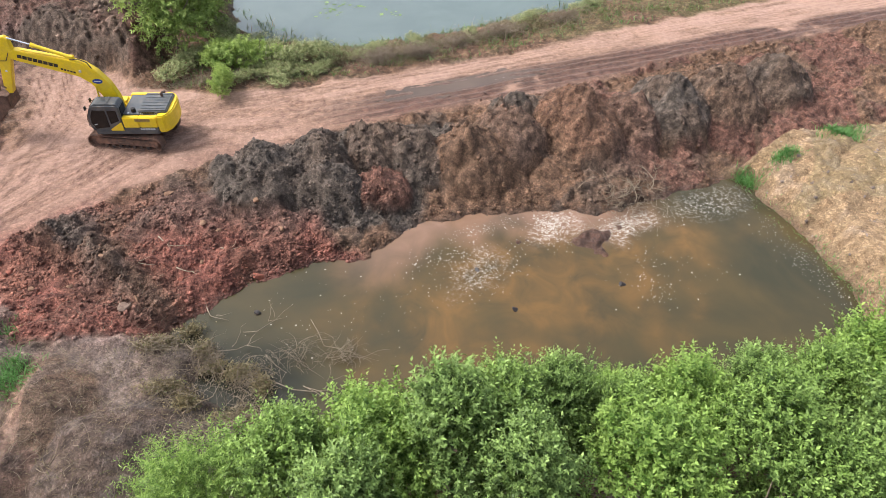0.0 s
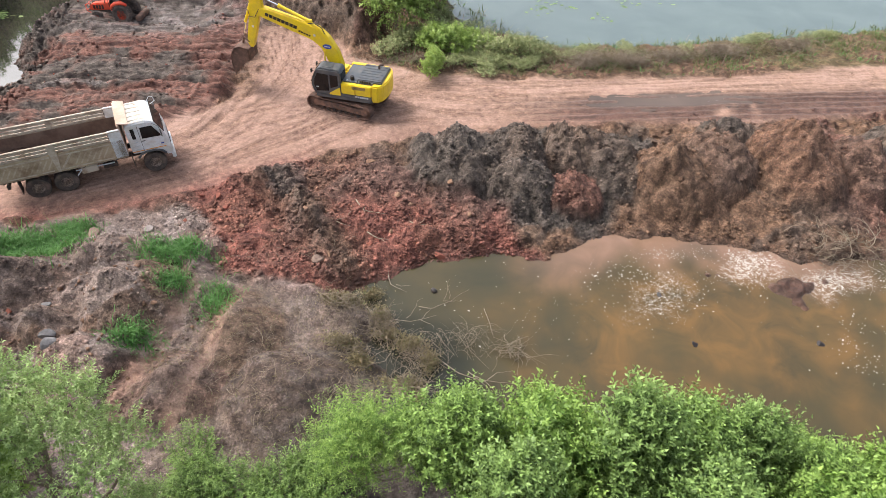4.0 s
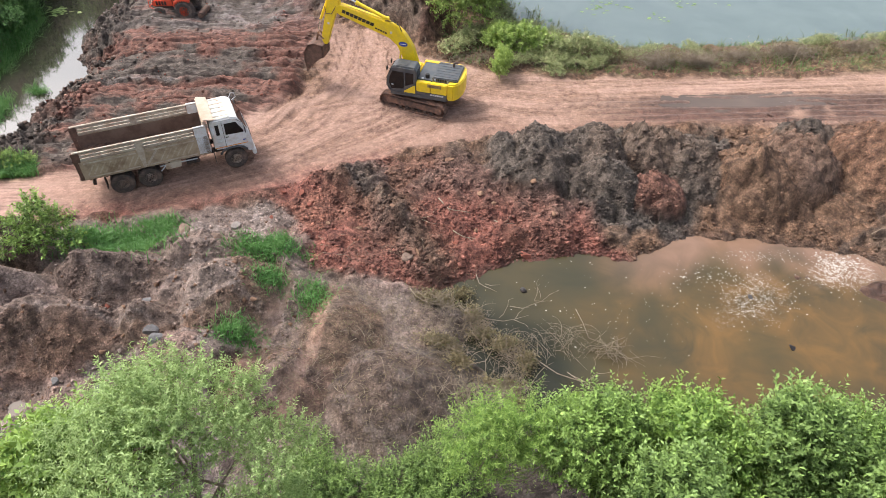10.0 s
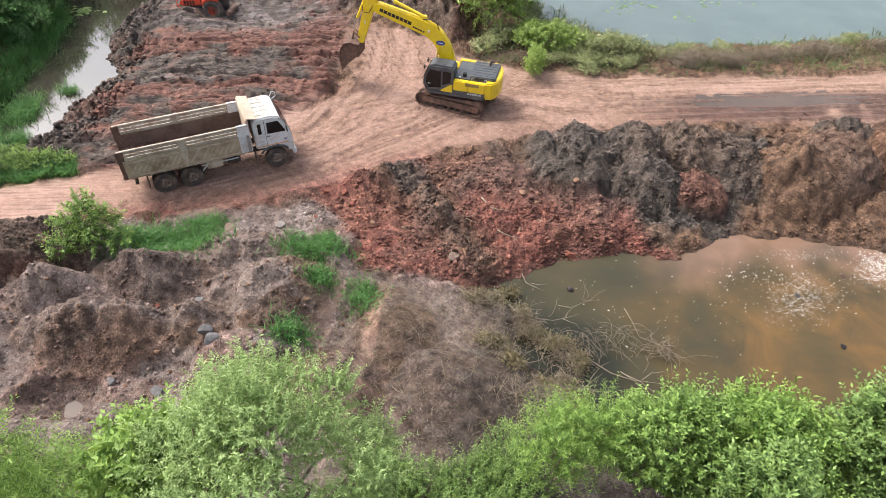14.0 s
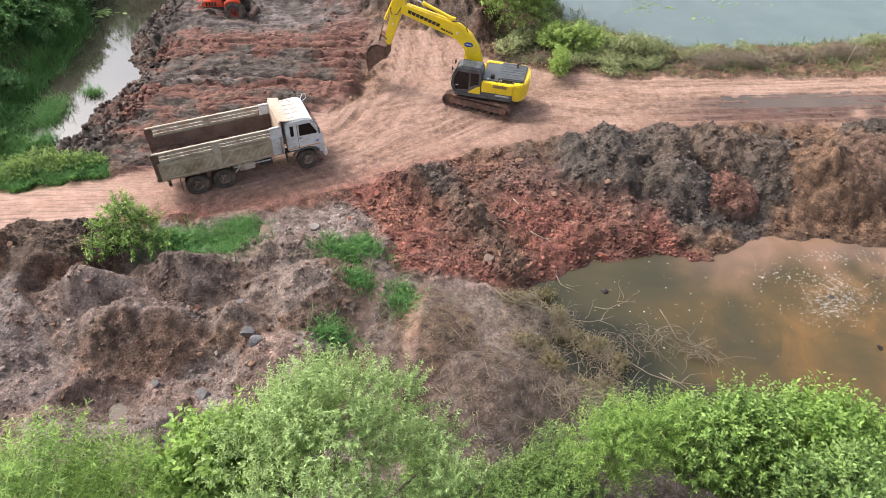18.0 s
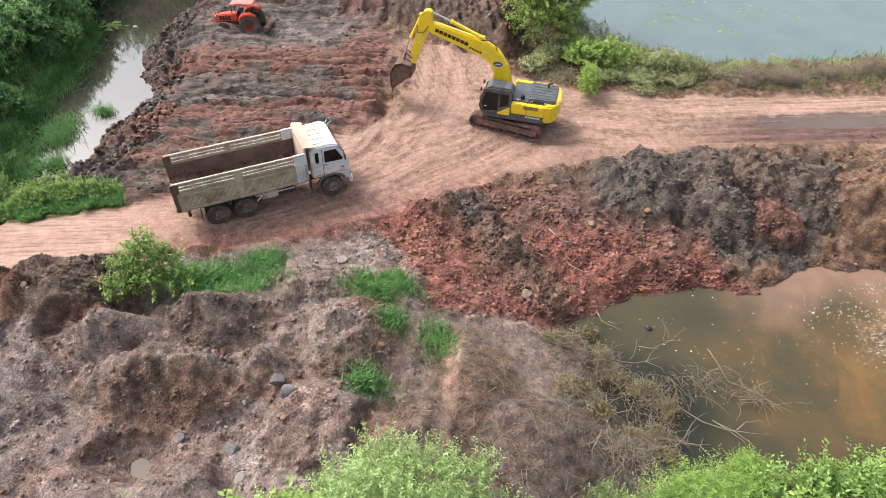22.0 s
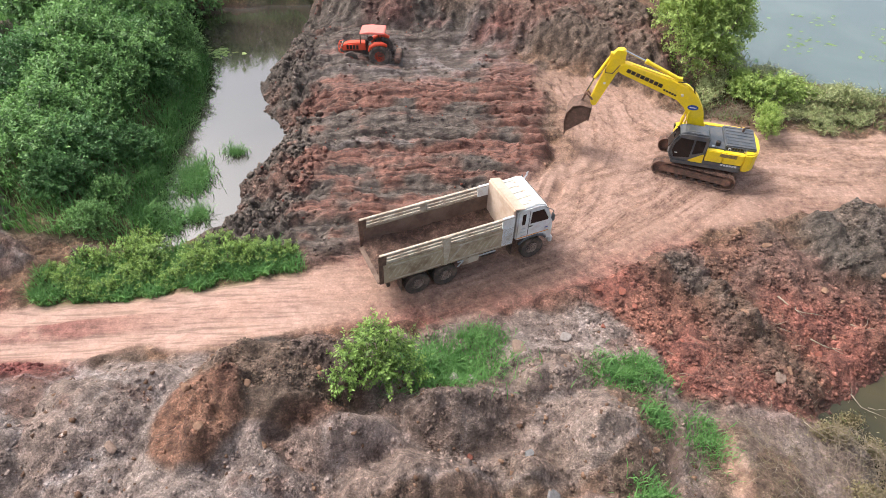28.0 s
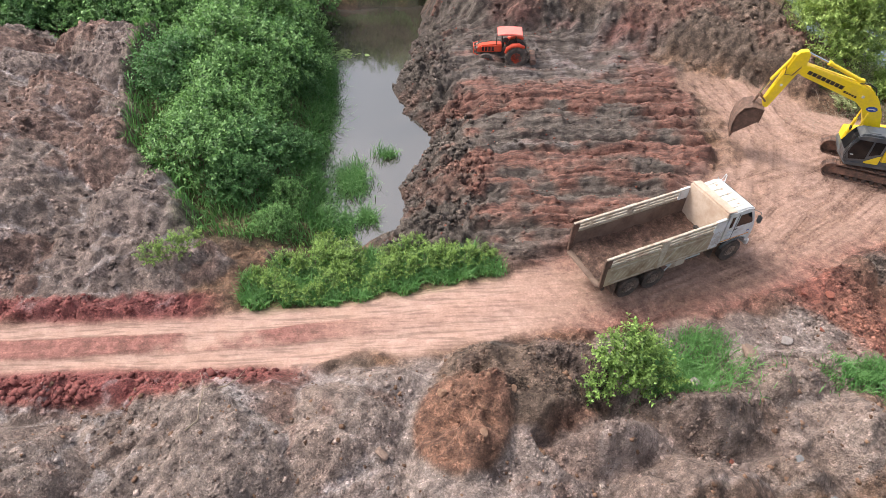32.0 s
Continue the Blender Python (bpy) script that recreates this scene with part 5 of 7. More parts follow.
def tipper_truck(m):
    tk = thing("tipper_truck", m, "white six-wheeled tipper truck with a scraped muddy bed", "truck")
    rails = [box(-7.1, 0.7, y - 0.06, y + 0.06, 0.78, 1.06, 0.01) for y in (-0.42, 0.42)]
    part("chassis", joined(*rails, box(-6.9, -6.7, -0.5, 0.5, 0.8, 1.0), box(-4.6, -4.4, -0.5, 0.5, 0.8, 1.0), box(-2.1, -1.9, -0.5, 0.5, 0.8, 1.0)), STEEL, tk, "dark chassis rails")
    for x in (-0.05, -4.5, -5.85):
        part("axle", rod((x, -1.0, 0.57), (x, 1.0, 0.57), 0.09, seg=10), STEEL, tk)
        for s in (-1, 1):
            wheel(tk, "wheel", x, s * 1.04, 0.57, 0.57, 0.3, RIM, 0.3, s)
            if x < -1:
                wheel(tk, "inner_wheel", x, s * 0.7, 0.57, 0.57, 0.28, RIM, 0.3, s, nuts=0)
    # bed
    x0, x1, yw, zb, zt = -7.55, -1.25, 1.2, 1.32, 2.95
    bed = part("bed", joined(box(x0, x1, -yw + 0.05, yw - 0.05, zb, zb + 0.14, 0.01), *[box(x0 + 0.3 + k * 0.75, x0 + 0.42 + k * 0.75, -yw + 0.02, yw - 0.02, zb - 0.1, zb, 0.005) for k in range(8)]), TIPPER_IN, tk, "muddy steel bed floor")
    for s in (-1, 1):
        wall = part("side_wall", box(x0 + 0.12, x1, s * yw - 0.05, s * yw + 0.03, zb + 0.02, 2.42, 0.01), TIPPER_MUD, bed, "scraped cream side wall with ribs")
        o = s * (yw + 0.035)
        part("lining", box(x0 + 0.14, x1 - 0.02, s * (yw - 0.052) - 0.004, s * (yw - 0.052) + 0.004, zb + 0.14, 2.42, 0), TIPPER_IN, wall)
        for k in range(3):
            z = 2.46 + k * 0.175
            part("board", joined(box(x0 + 0.2, -4.72, s * yw - 0.035, s * yw + 0.045, z, z + 0.11, 0.012), box(-4.4, x1 - 0.62, s * yw - 0.035, s * yw + 0.045, z, z + 0.11, 0.012)), TIPPER, wall)
        for x in (x0 + 0.9, x0 + 1.7, -3.6, -2.75):
            part("stake", box(x, x + 0.08, s * yw - 0.02, s * yw + 0.06, 2.4, zt, 0.006), TIPPER, wall)
        part("top_rail", box(x0, x1, s * yw - 0.06, s * yw + 0.06, 2.93, 2.99, 0.015), TIPPER, wall)
        part("lower_rail", box(x0, x1, s * yw - 0.02, s * yw + 0.06, zb - 0.02, zb + 0.08, 0.012), TIPPER, wall)
        part("middle_rail", box(x0 + 0.1, x1, s * yw, s * yw + 0.05, 2.36, 2.44, 0.01), TIPPER, wall)
        mid = part("middle_post", prism([(-4.75, 2.98), (-4.35, 2.98), (-4.35, 2.4), (-4.5, 1.34), (-4.62, 1.34), (-4.72, 2.4)], min(o, o + s * 0.05), max(o, o + s * 0.05), 0.012), TIPPER, wall, "wide middle post")
        part("brace", moved(box(-0.05, 0.05, -0.03, 0.03, -0.55, 0.55, 0.008), pose(-4.1, o + s * 0.02, 1.86, 0, 38, 0)), TIPPER, wall)
        for k in range(9):
            part("pressed_rib", moved(box(-0.035, 0.035, -0.03, 0.03, -0.34, 0.34, 0.012), pose(x0 + 0.55 + k * 0.27, o, 1.86, 0, 35, 0)), TIPPER_RIB, wall)
        for k in range(6):
            part("pressed_rib", moved(box(-0.035, 0.035, -0.03, 0.03, -0.34, 0.34, 0.012), pose(-3.55 + k * 0.27, o, 1.86, 0, 35, 0)), TIPPER_RIB, wall)
        for xa, xb in ((x0 + 0.32, -4.78), (-4.3, x1 - 0.66)):
            part("panel_frame", joined(box(xa, xb, s * yw + (0.025 if s > 0 else -0.07), s * yw + (0.07 if s > 0 else -0.025), 2.24, 2.32, 0.01), box(xa, xb, s * yw + (0.025 if s > 0 else -0.07), s * yw + (0.07 if s > 0 else -0.025), 1.42, 1.49, 0.01)), TIPPER, wall)
        part("front_panel", box(x1 - 0.58, x1 + 0.02, s * yw - 0.05, s * yw + 0.065, zb + 0.05, 3.02, 0.02), WHITE, wall, "clean white front panel")
        part("rear_post", prism([(x0 - 0.08, 2.95), (x0 + 0.3, 2.9), (x0 + 0.24, 2.0), (x0 + 0.14, zb), (x0 - 0.05, zb)], s * yw - 0.05, s * yw + 0.06, 0.015), MUDDY_BUCKET, wall, "mud-caked rear corner post")
    head = part("headboard", box(x1 - 0.06, x1 + 0.06, -yw, yw, zb + 0.1, 3.24, 0.02), RUST, bed, "scratched peach-coloured headboard")
    part("canopy", moved(box(-0.24, 0.3, -yw, yw, -0.03, 0.03, 0.02), pose(x1 + 0.22, 0, 3.25, 0, 12, 0)), RUST, head, "narrow cab guard")
    part("tail_lip", box(x0 - 0.12, x0 + 0.02, -yw + 0.05, yw - 0.05, zb - 0.02, zb + 0.1, 0.02), TIPPER_IN, bed)
    part("ram", rod((-1.5, 0, 1.0), (-1.42, 0, 1.6), 0.12, seg=14), STEEL, bed)
    # soil left in the bed
    xs, ys = np.meshgrid(np.linspace(x0 + 0.02, x1 - 0.08, 64), np.linspace(-yw + 0.06, yw - 0.06, 26))
    hs = zb + 0.17 + 0.12 * np.abs(waves(xs * 1.0, ys, 0.9, 4, 222)) + 0.3 * soft(-xs, 5.2, 7.0) * (0.6 + 0.5 * waves(xs, ys, 0.6, 3, 223)) * soft(xs, -7.5, -6.9) + 0.1 * soft(np.abs(ys), 0.7, 1.1)
    me, _unused = grid_mesh("load", xs, ys, hs)
    one = np.ones(xs.shape)
    add_layer(me, "soil_a", (0 * one, 0.25 * one, 0.45 * one, 0 * one)), add_layer(me, "soil_b", (0 * one, 0.1 * one, 0 * one, 0 * one))
    part("load", me, SOIL, bed, "thin leftover layer of brown soil")
    # cab
    prof = [(-1.0, 1.3), (-1.02, 2.95), (-0.85, 3.1), (0.1, 3.14), (0.42, 3.02), (0.82, 2.2), (0.95, 1.75), (0.98, 0.85), (0.62, 0.85), (0.6, 1.12), (0.45, 1.25), (-0.55, 1.28)]
    cab = part("cab", prism(prof[::-1], -1.13, 1.13, 0.06), WHITE, tk, "dusty white cab with dark windows", smooth=False)
    for s in (-1, 1):
        o = s * 1.135
        lo, hi = min(o, o + s * 0.012), max(o, o + s * 0.012)
        part("door_seam", prism([(-0.42, 1.3), (-0.42, 2.95), (-0.4, 2.95), (-0.4, 1.3)], lo, hi, 0), BLACK, cab)
        part("door_window", prism([(-0.32, 2.15), (-0.3, 2.82), (0.3, 2.82), (0.62, 2.2), (0.6, 2.12)], lo, hi, 0.004), GLASS, cab, "dark door window")
        part("rear_window", prism([(-0.78, 2.2), (-0.78, 2.82), (-0.6, 2.82), (-0.6, 2.2)], lo, hi, 0.004), GLASS, cab)
        part("stripe", box(-0.98, 0.72, lo, hi, 1.42, 1.46, 0), ORANGE, cab, "thin orange stripe")
        part("steps", joined(*[box(-0.8, -0.56, min(o, o + s * 0.05), max(o, o + s * 0.05), 1.55 + k * 0.22, 1.58 + k * 0.22, 0.004) for k in range(3)]), SILVER, cab)
        part("door_handle", box(-0.36, -0.2, lo - 0.01, hi + 0.01, 1.98, 2.02, 0.004), BLACK, cab)
        part("mudguard", hose([(-0.78, s * 1.1, 1.0), (-0.6, s * 1.14, 1.22), (-0.3, s * 1.15, 1.33), (0.15, s * 1.15, 1.33), (0.45, s * 1.14, 1.2), (0.62, s * 1.12, 1.0)], 0.06, 8), CHARCOAL, cab, "dark wheel arch")
        part("mirror", joined(hose([(0.35, s * 1.15, 2.95), (0.62, s * 1.38, 2.85), (0.68, s * 1.38, 2.2)], 0.018, 6), box(0.64, 0.7, s * 1.38 - 0.12, s * 1.38 + 0.12, 2.25, 2.65, 0.03)), CHARCOAL, cab)
        part("headlamp", box(0.93, 1.0, s * 0.8 - 0.16, s * 0.8 + 0.16, 1.0, 1.16, 0.02), LAMP, cab)
        part("badge_lettering", box(0.5, 0.66, lo, hi, 1.62, 1.68, 0), BLUE, cab)
        part("mudflap", box(-1.12, -1.09, s * 0.85 - 0.2, s * 0.85 + 0.2, 0.4, 1.25, 0.004), RUBBER, tk)
    part("windscreen", moved(box(-0.012, 0.012, -0.98, 0.98, -0.42, 0.42, 0.005), pose(0.645, 0, 2.6, 0, -26, 0)), GLASS, cab, "dark windscreen")
    part("wiper", moved(box(0.0, 0.02, -0.5, 0.3, -0.01, 0.01, 0), pose(0.85, 0, 2.26, 0, -26, 0)), BLACK, cab)
    part("grille", joined(*[box(0.97, 1.0, -0.6, 0.6, 1.25 + k * 0.1, 1.3 + k * 0.1, 0.005) for k in range(5)]), BLACK, cab)
    part("bumper", joined(box(0.88, 1.08, -1.15, 1.15, 0.55, 0.9, 0.05)), WHITE, tk, "white front bumper")
    part("roof_panel", prism([(-0.84, 3.108), (-0.84, 3.122), (0.09, 3.162), (0.09, 3.148)], -1.04, 1.04, 0.004), CAB_ROOF, cab, "dusty cream cab roof")
    for k in range(5):
        part("roof_rib", box(-0.8, 0.05, -0.85 + k * 0.42, -0.78 + k * 0.42, 3.13, 3.175, 0.012), CAB_ROOF, cab)
    for y in (-0.7, -0.35, 0, 0.35, 0.7):
        part("marker_lamp", box(-0.3, -0.18, y - 0.05, y + 0.05, 3.14, 3.18, 0.015), RUST, cab)
    part("antenna_frame", hose([(0.3, 0.75, 3.0), (0.55, 0.95, 3.3), (0.75, 1.15, 3.15), (0.8, 1.25, 2.85), (0.5, 1.2, 2.7)], 0.02, 6), SILVER, cab)
    # gear under the bed
    part("tool_box", box(-3.65, -2.85, -1.16, -0.75, 0.82, 1.24, 0.03), TIPPER, tk, "pale tool box")
    part("fuel_tank", box(-3.6, -2.3, 0.62, 1.14, 0.6, 1.15, 0.08), STEEL, tk)
    part("air_tank", rod((-2.6, -0.85, 0.85), (-1.9, -0.85, 0.85), 0.16, seg=16, bevel=0.03), STEEL, tk)
    part("underrun_bar", joined(rod((-3.9, -1.12, 1.1), (-2.0, -1.12, 1.1), 0.035), rod((-3.9, -1.12, 0.8), (-3.6, -1.12, 1.1), 0.03)), SILVER, tk)
    part("rear_light_bar", box(-7.2, -7.05, -1.0, 1.0, 0.75, 0.95, 0.02), STEEL, tk)
    for s in (-1, 1):
        part("rear_mudguard", hose([(-5.3, s * 0.95, 1.22), (-5.18, s * 0.95, 1.3), (-5.05, s * 0.95, 1.22)], 0.08, 8), STEEL, tk)
        part("rear_mudflap", box(-6.62, -6.59, s * 0.9 - 0.28, s * 0.9 + 0.28, 0.4, 1.2, 0.004), RUBBER, tk)
    return tk


tipper_truck(pose(-15.43, 31.62, ground_z(-16.5, 31.0) + 0.0, 0, 0, 20.7))


def tractor(m):
    tr = thing("farm_tractor", m, "orange-red farm tractor bogged in churned mud", "tractor")
    for s in (-1, 1):
        wheel(tr, "rear_wheel", 0, s * 0.72, 0.66, 0.7, 0.42, RED, 0.36, s, "mud-caked rear tyre", 8, 0.05)
        wheel(tr, "front_wheel", 2.0, s * 0.66, 0.34, 0.44, 0.28, RED, 0.22, s, "mud-caked front tyre", 6, 0.035)
        part("fender", hose([(0.72, s * 0.72, 0.95), (0.6, s * 0.72, 1.25), (0.3, s * 0.72, 1.45), (-0.1, s * 0.72, 1.5), (-0.5, s * 0.72, 1.36)], [0.1, 0.15, 0.17, 0.16, 0.1], 8), RED, tr, "rounded red mudguard", smooth=True)
        part("roof_post", rod((0.02, s * 0.5, 1.4), (0.1, s * 0.52, 2.12), 0.03, seg=8), BLACK, tr)
        part("front_post", rod((0.95, s * 0.4, 0.9), (1.0, s * 0.5, 2.12), 0.025, seg=8), BLACK, tr)
        part("headlamp", box(2.62, 2.68, s * 0.2 - 0.08, s * 0.2 + 0.08, 1.02, 1.16, 0.02), LAMP, tr)
        part("step", box(0.75, 1.05, s * 0.62 - 0.14, s * 0.62 + 0.14, 0.55, 0.6, 0.01), BLACK, tr)
    part("gearbox", joined(box(-0.3, 1.0, -0.26, 0.26, 0.5, 0.95, 0.05), box(0.9, 2.4, -0.2, 0.2, 0.45, 0.8, 0.04), rod((0, -0.6, 0.66), (0, 0.6, 0.66), 0.12), rod((2.0, -0.55, 0.36), (2.0, 0.55, 0.36), 0.07)), STEEL, tr)
    hood = part("hood", prism([(0.95, 0.8), (0.98, 1.32), (1.6, 1.32), (2.4, 1.2), (2.62, 1.02), (2.66, 0.72)][::-1], -0.3, 0.3, 0.07), RED, tr, "sloping orange-red bonnet", smooth=False)
    for s in (-1, 1):
        part("side_vent", joined(*[box(1.5 + k * 0.22, 1.66 + k * 0.22, s * 0.305 - 0.006, s * 0.305 + 0.006, 0.85, 1.15, 0.005) for k in range(4)]), BLACK, hood)
    part("grille", box(2.6, 2.67, -0.2, 0.2, 0.75, 1.0, 0.01), BLACK, hood)
    part("exhaust_pipe", rod((1.35, 0.22, 1.25), (1.35, 0.22, 2.0), 0.035, seg=10), BLACK, tr)
    part("bull_bar", joined(hose([(2.5, -0.3, 0.5), (2.85, -0.32, 0.7), (2.88, -0.3, 1.15), (2.6, -0.25, 1.25)], 0.03, 6), hose([(2.5, 0.3, 0.5), (2.85, 0.32, 0.7), (2.88, 0.3, 1.15), (2.6, 0.25, 1.25)], 0.03, 6), rod((2.88, -0.3, 1.1), (2.88, 0.3, 1.1), 0.028), rod((2.85, -0.32, 0.75), (2.85, 0.32, 0.75), 0.028)), RED, tr)
    part("dashboard", box(0.85, 1.0, -0.25, 0.25, 1.1, 1.5, 0.04), BLACK, tr)
    part("steering_wheel", moved(lathe([(0.2, -0.015), (0.22, 0), (0.2, 0.015), (0.17, 0.0)], seg=18), pose(0.72, 0, 1.52, 90, 0, 0) @ pose(0, 0, 0, -25, 0, 0)), BLACK, tr)
    part("seat", joined(box(-0.05, 0.4, -0.24, 0.24, 1.05, 1.16, 0.04), moved(box(-0.05, 0.05, -0.24, 0.24, 0, 0.42, 0.04), pose(-0.06, 0, 1.14, 0, -10, 0))), BLACK, tr)
    part("roof", prism([(-0.35, 2.1), (-0.3, 2.2), (0.6, 2.24), (1.28, 2.16), (1.34, 2.08)][::-1], -0.68, 0.68, 0.03), ROOF_RED, tr, "faded red canopy roof")
    part("lift_arms", joined(rod((-0.2, -0.35, 0.6), (-0.95, -0.42, 0.45), 0.04), rod((-0.2, 0.35, 0.6), (-0.95, 0.42, 0.45), 0.04), rod((-0.95, -0.5, 0.45), (-0.95, 0.5, 0.45), 0.05)), STEEL, tr)
    part("implement", box(-1.35, -0.95, -0.85, 0.85, 0.2, 0.55, 0.06), STEEL_MUD, tr, "muddy rear tiller")
    return tr


tractor(pose(-21.95, 50.5, -0.62, 3, 1, 173))

# ---- plants ----
def leaf_mesh(name, base, way, normal, length, width, fold=0.18, tip=None):
    """Many leaves, each a bent diamond of its own."""
    way, side = unit(way), unit(np.cross(way, normal))
    up = np.cross(side, way)
    n = len(base)
    L, W = length[:, None], width[:, None]
    mid = base + way * L * 0.45
    a, c = base, base + way * L - up * L * fold
    b, d = mid - side * W * 0.5 + up * W * 0.18, mid + side * W * 0.5 + up * W * 0.18
    co = np.stack([a, b, c, d], 1).reshape(-1, 3)
    me = raw_mesh(name, co, np.arange(n * 4).reshape(n, 4))
    if tip is not None:
        me.attributes.new("tip", "FLOAT", "POINT").data.foreach_set("value", np.repeat(np.clip(tip, 0, 1), 4).astype(np.float32))
    return me


def sphere_dirs(rng, n, lift=0.0):
    v = rng.normal(size=(n, 3))
    v[:, 2] += lift
    return unit(v)


def crown_mesh(name, rng, blobs, twigs, per_twig, twig_len, leaf_len, leaf_w, rise=0.7, droop=0.0, shell=(0.5, 0.95), spread=0.9):
    """Leafy shoots set over rounded masses, so that the outline is ragged."""
    blobs = np.array(blobs, float)
    weight = blobs[:, 3] * blobs[:, 4] + blobs[:, 4] * blobs[:, 5]
    pick = rng.choice(len(blobs), twigs, p=weight / weight.sum())
    d = sphere_dirs(rng, twigs, 0.45)
    r = rng.uniform(*shell, (twigs, 1))
    start = blobs[pick, :3] + d * blobs[pick, 3:] * r
    grow = unit(d * 0.75 + np.array([0, 0, rise]) + rng.normal(size=(twigs, 3)) * 0.28)
    tl = twig_len * rng.uniform(0.55, 1.25, twigs)
    k = np.tile(np.linspace(0.08, 1.0, per_twig), (twigs, 1)) + rng.uniform(-0.03, 0.03, (twigs, per_twig))
    pos = start[:, None] + grow[:, None] * (tl[:, None] * k)[..., None]
    pos[..., 2] -= droop * (tl[:, None] * k) ** 2
    ang = np.arange(per_twig) * 2.4 + rng.uniform(0, 6.28, (twigs, 1))
    s1 = unit(np.cross(grow, rng.normal(size=(twigs, 3))))
    s2 = np.cross(grow, s1)
    out = s1[:, None] * np.cos(ang)[..., None] + s2[:, None] * np.sin(ang)[..., None]
    way = out * spread + grow[:, None] * (0.35 + 0.5 * k)[..., None] + rng.normal(size=out.shape) * 0.2
    way[..., 2] -= droop * 1.5
    normal = grow[:, None] + np.array([0, 0, 0.4]) + rng.normal(size=out.shape) * 0.55
    size = rng.uniform(0.65, 1.2, twigs * per_twig) * np.repeat(rng.uniform(0.85, 1.15, twigs), per_twig)
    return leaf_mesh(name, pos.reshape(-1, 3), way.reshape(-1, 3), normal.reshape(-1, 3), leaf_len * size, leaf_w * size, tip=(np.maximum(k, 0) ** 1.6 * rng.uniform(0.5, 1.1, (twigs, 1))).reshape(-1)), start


def limb(p0, p1, r0, r1, rng, bend=0.12):
    p0, p1 = np.array(p0, float), np.array(p1, float)
    pts, rad = [], []
    off = rng.normal(size=3) * np.linalg.norm(p1 - p0) * bend
    for k in np.linspace(0, 1, 5):
        pts.append(tuple(p0 + (p1 - p0) * k + off * math.sin(k * math.pi)))
        rad.append(r0 + (r1 - r0) * k)
    return hose(pts, rad, 7)


def tree(name, m, label, leaf, blobs, seed, twigs, per_twig=14, twig_len=0.8, leaf_len=0.16, leaf_w=0.075, rise=0.7, droop=0.0, trunk=0.1, lean=(0, 0), category="tree", group="", limbs=10, spread=0.9, bark=None):
    rng = np.random.default_rng(seed)
    t = thing(name, m, label, category, group)
    top = max(b[2] for b in blobs)
    fork = (lean[0] * 0.4, lean[1] * 0.4, top * 0.35)
    part("trunk", limb((0, 0, -0.3), fork, trunk, trunk * 0.75, rng, 0.04), bark or BARK, t, smooth=True)
    leaves, starts = crown_mesh("crown", rng, blobs, twigs, per_twig, twig_len, leaf_len, leaf_w, rise, droop, spread=spread)
    for k in range(limbs):
        part("branch", limb(fork, starts[int(rng.integers(len(starts)))], trunk * 0.55, 0.012, rng), bark or BARK, t, smooth=True)
    part("crown", leaves, leaf, t)
    return t


def standing(x, y, rz=0, s=1.0, dz=0.0):
    return pose(x, y, ground_z(x, y) + dz, 0, 0, rz) @ Matrix.Scale(s, 4)


r2 = np.random.default_rng(120)


def lobes(n, wide, low, high, size):
    """Small leafy masses on a tapering crown, with gaps between."""
    out = []
    for k in range(n):
        f = (k + 0.5) / n
        a, reach = k * 2.4, wide * math.sqrt(1 - f) * r2.uniform(0.55, 1.05)
        out.append((reach * math.cos(a), reach * math.sin(a), low + (high - low) * (f ** 0.8) + r2.uniform(-0.3, 0.3), size * r2.uniform(0.6, 1.2), size * r2.uniform(0.6, 1.2), size * r2.uniform(0.8, 1.5)))
    return out


# broad-leaved trees along the near shore of the pond
near_trees = "trees along the near shore"
label = "young broad-leaved tree with fresh green upright shoots"
fresh = []
for seed, wide, low, high, size in ((1, 2.0, 2.2, 6.0, 0.62), (2, 1.7, 2.4, 6.9, 0.58), (3, 2.2, 2.0, 5.4, 0.66)):
    blobs = lobes(15, wide, low, high, size)
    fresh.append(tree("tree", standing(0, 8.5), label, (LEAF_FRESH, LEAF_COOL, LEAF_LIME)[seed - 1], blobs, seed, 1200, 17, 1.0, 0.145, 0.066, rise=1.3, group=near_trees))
# x, y, which, turn, size
for k, (x, y, w, rz, s) in enumerate([(-0.4, 10.6, 0, 0, 0.93), (2.2, 10.0, 2, 40, 1.08), (4.4, 9.4, 1, 10, 1.02), (6.4, 9.9, 0, -25, 0.98), (8.5, 9.8, 1, 30, 0.84), (10.2, 8.7, 0, 15, 0.84),
                                      (12.4, 8.1, 2, -20, 1.0), (15.0, 8.0, 1, 25, 0.76), (17.2, 7.2, 0, -10, 0.88), (19.4, 6.6, 2, 20, 1.1), (21.6, 6.4, 1, -30, 1.05), (-0.2, 13.2, 2, 20, 0.5), (7.6, 11.2, 2, -15, 0.75),
                                      (3.4, 11.9, 2, 5, 0.6), (9.0, 12.2, 2, 75, 0.42), (10.0, 6.6, 2, 45, 1.1), (17.0, 4.6, 1, 10, 1.0), (19.8, 3.8, 0, 50, 1.0), (22.6, 3.4, 1, 80, 1.1), (14.6, 4.2, 0, 20, 0.9), (11.6, 10.2, 2, 60, 0.7), (0.9, 8.2, 1, 80, 0.95), (13.8, 6.2, 0, 80, 1.0), (6.0, 7.4, 1, 100, 0.95)]):
    m = standing(x, y, rz, s)
    if k < 3:
        ob = fresh[(0, 2, 1)[k]]
        ob.matrix_world = m
    else:
        ob = copy_thing(fresh[w], m)
        ob.scale = (s, s, s)

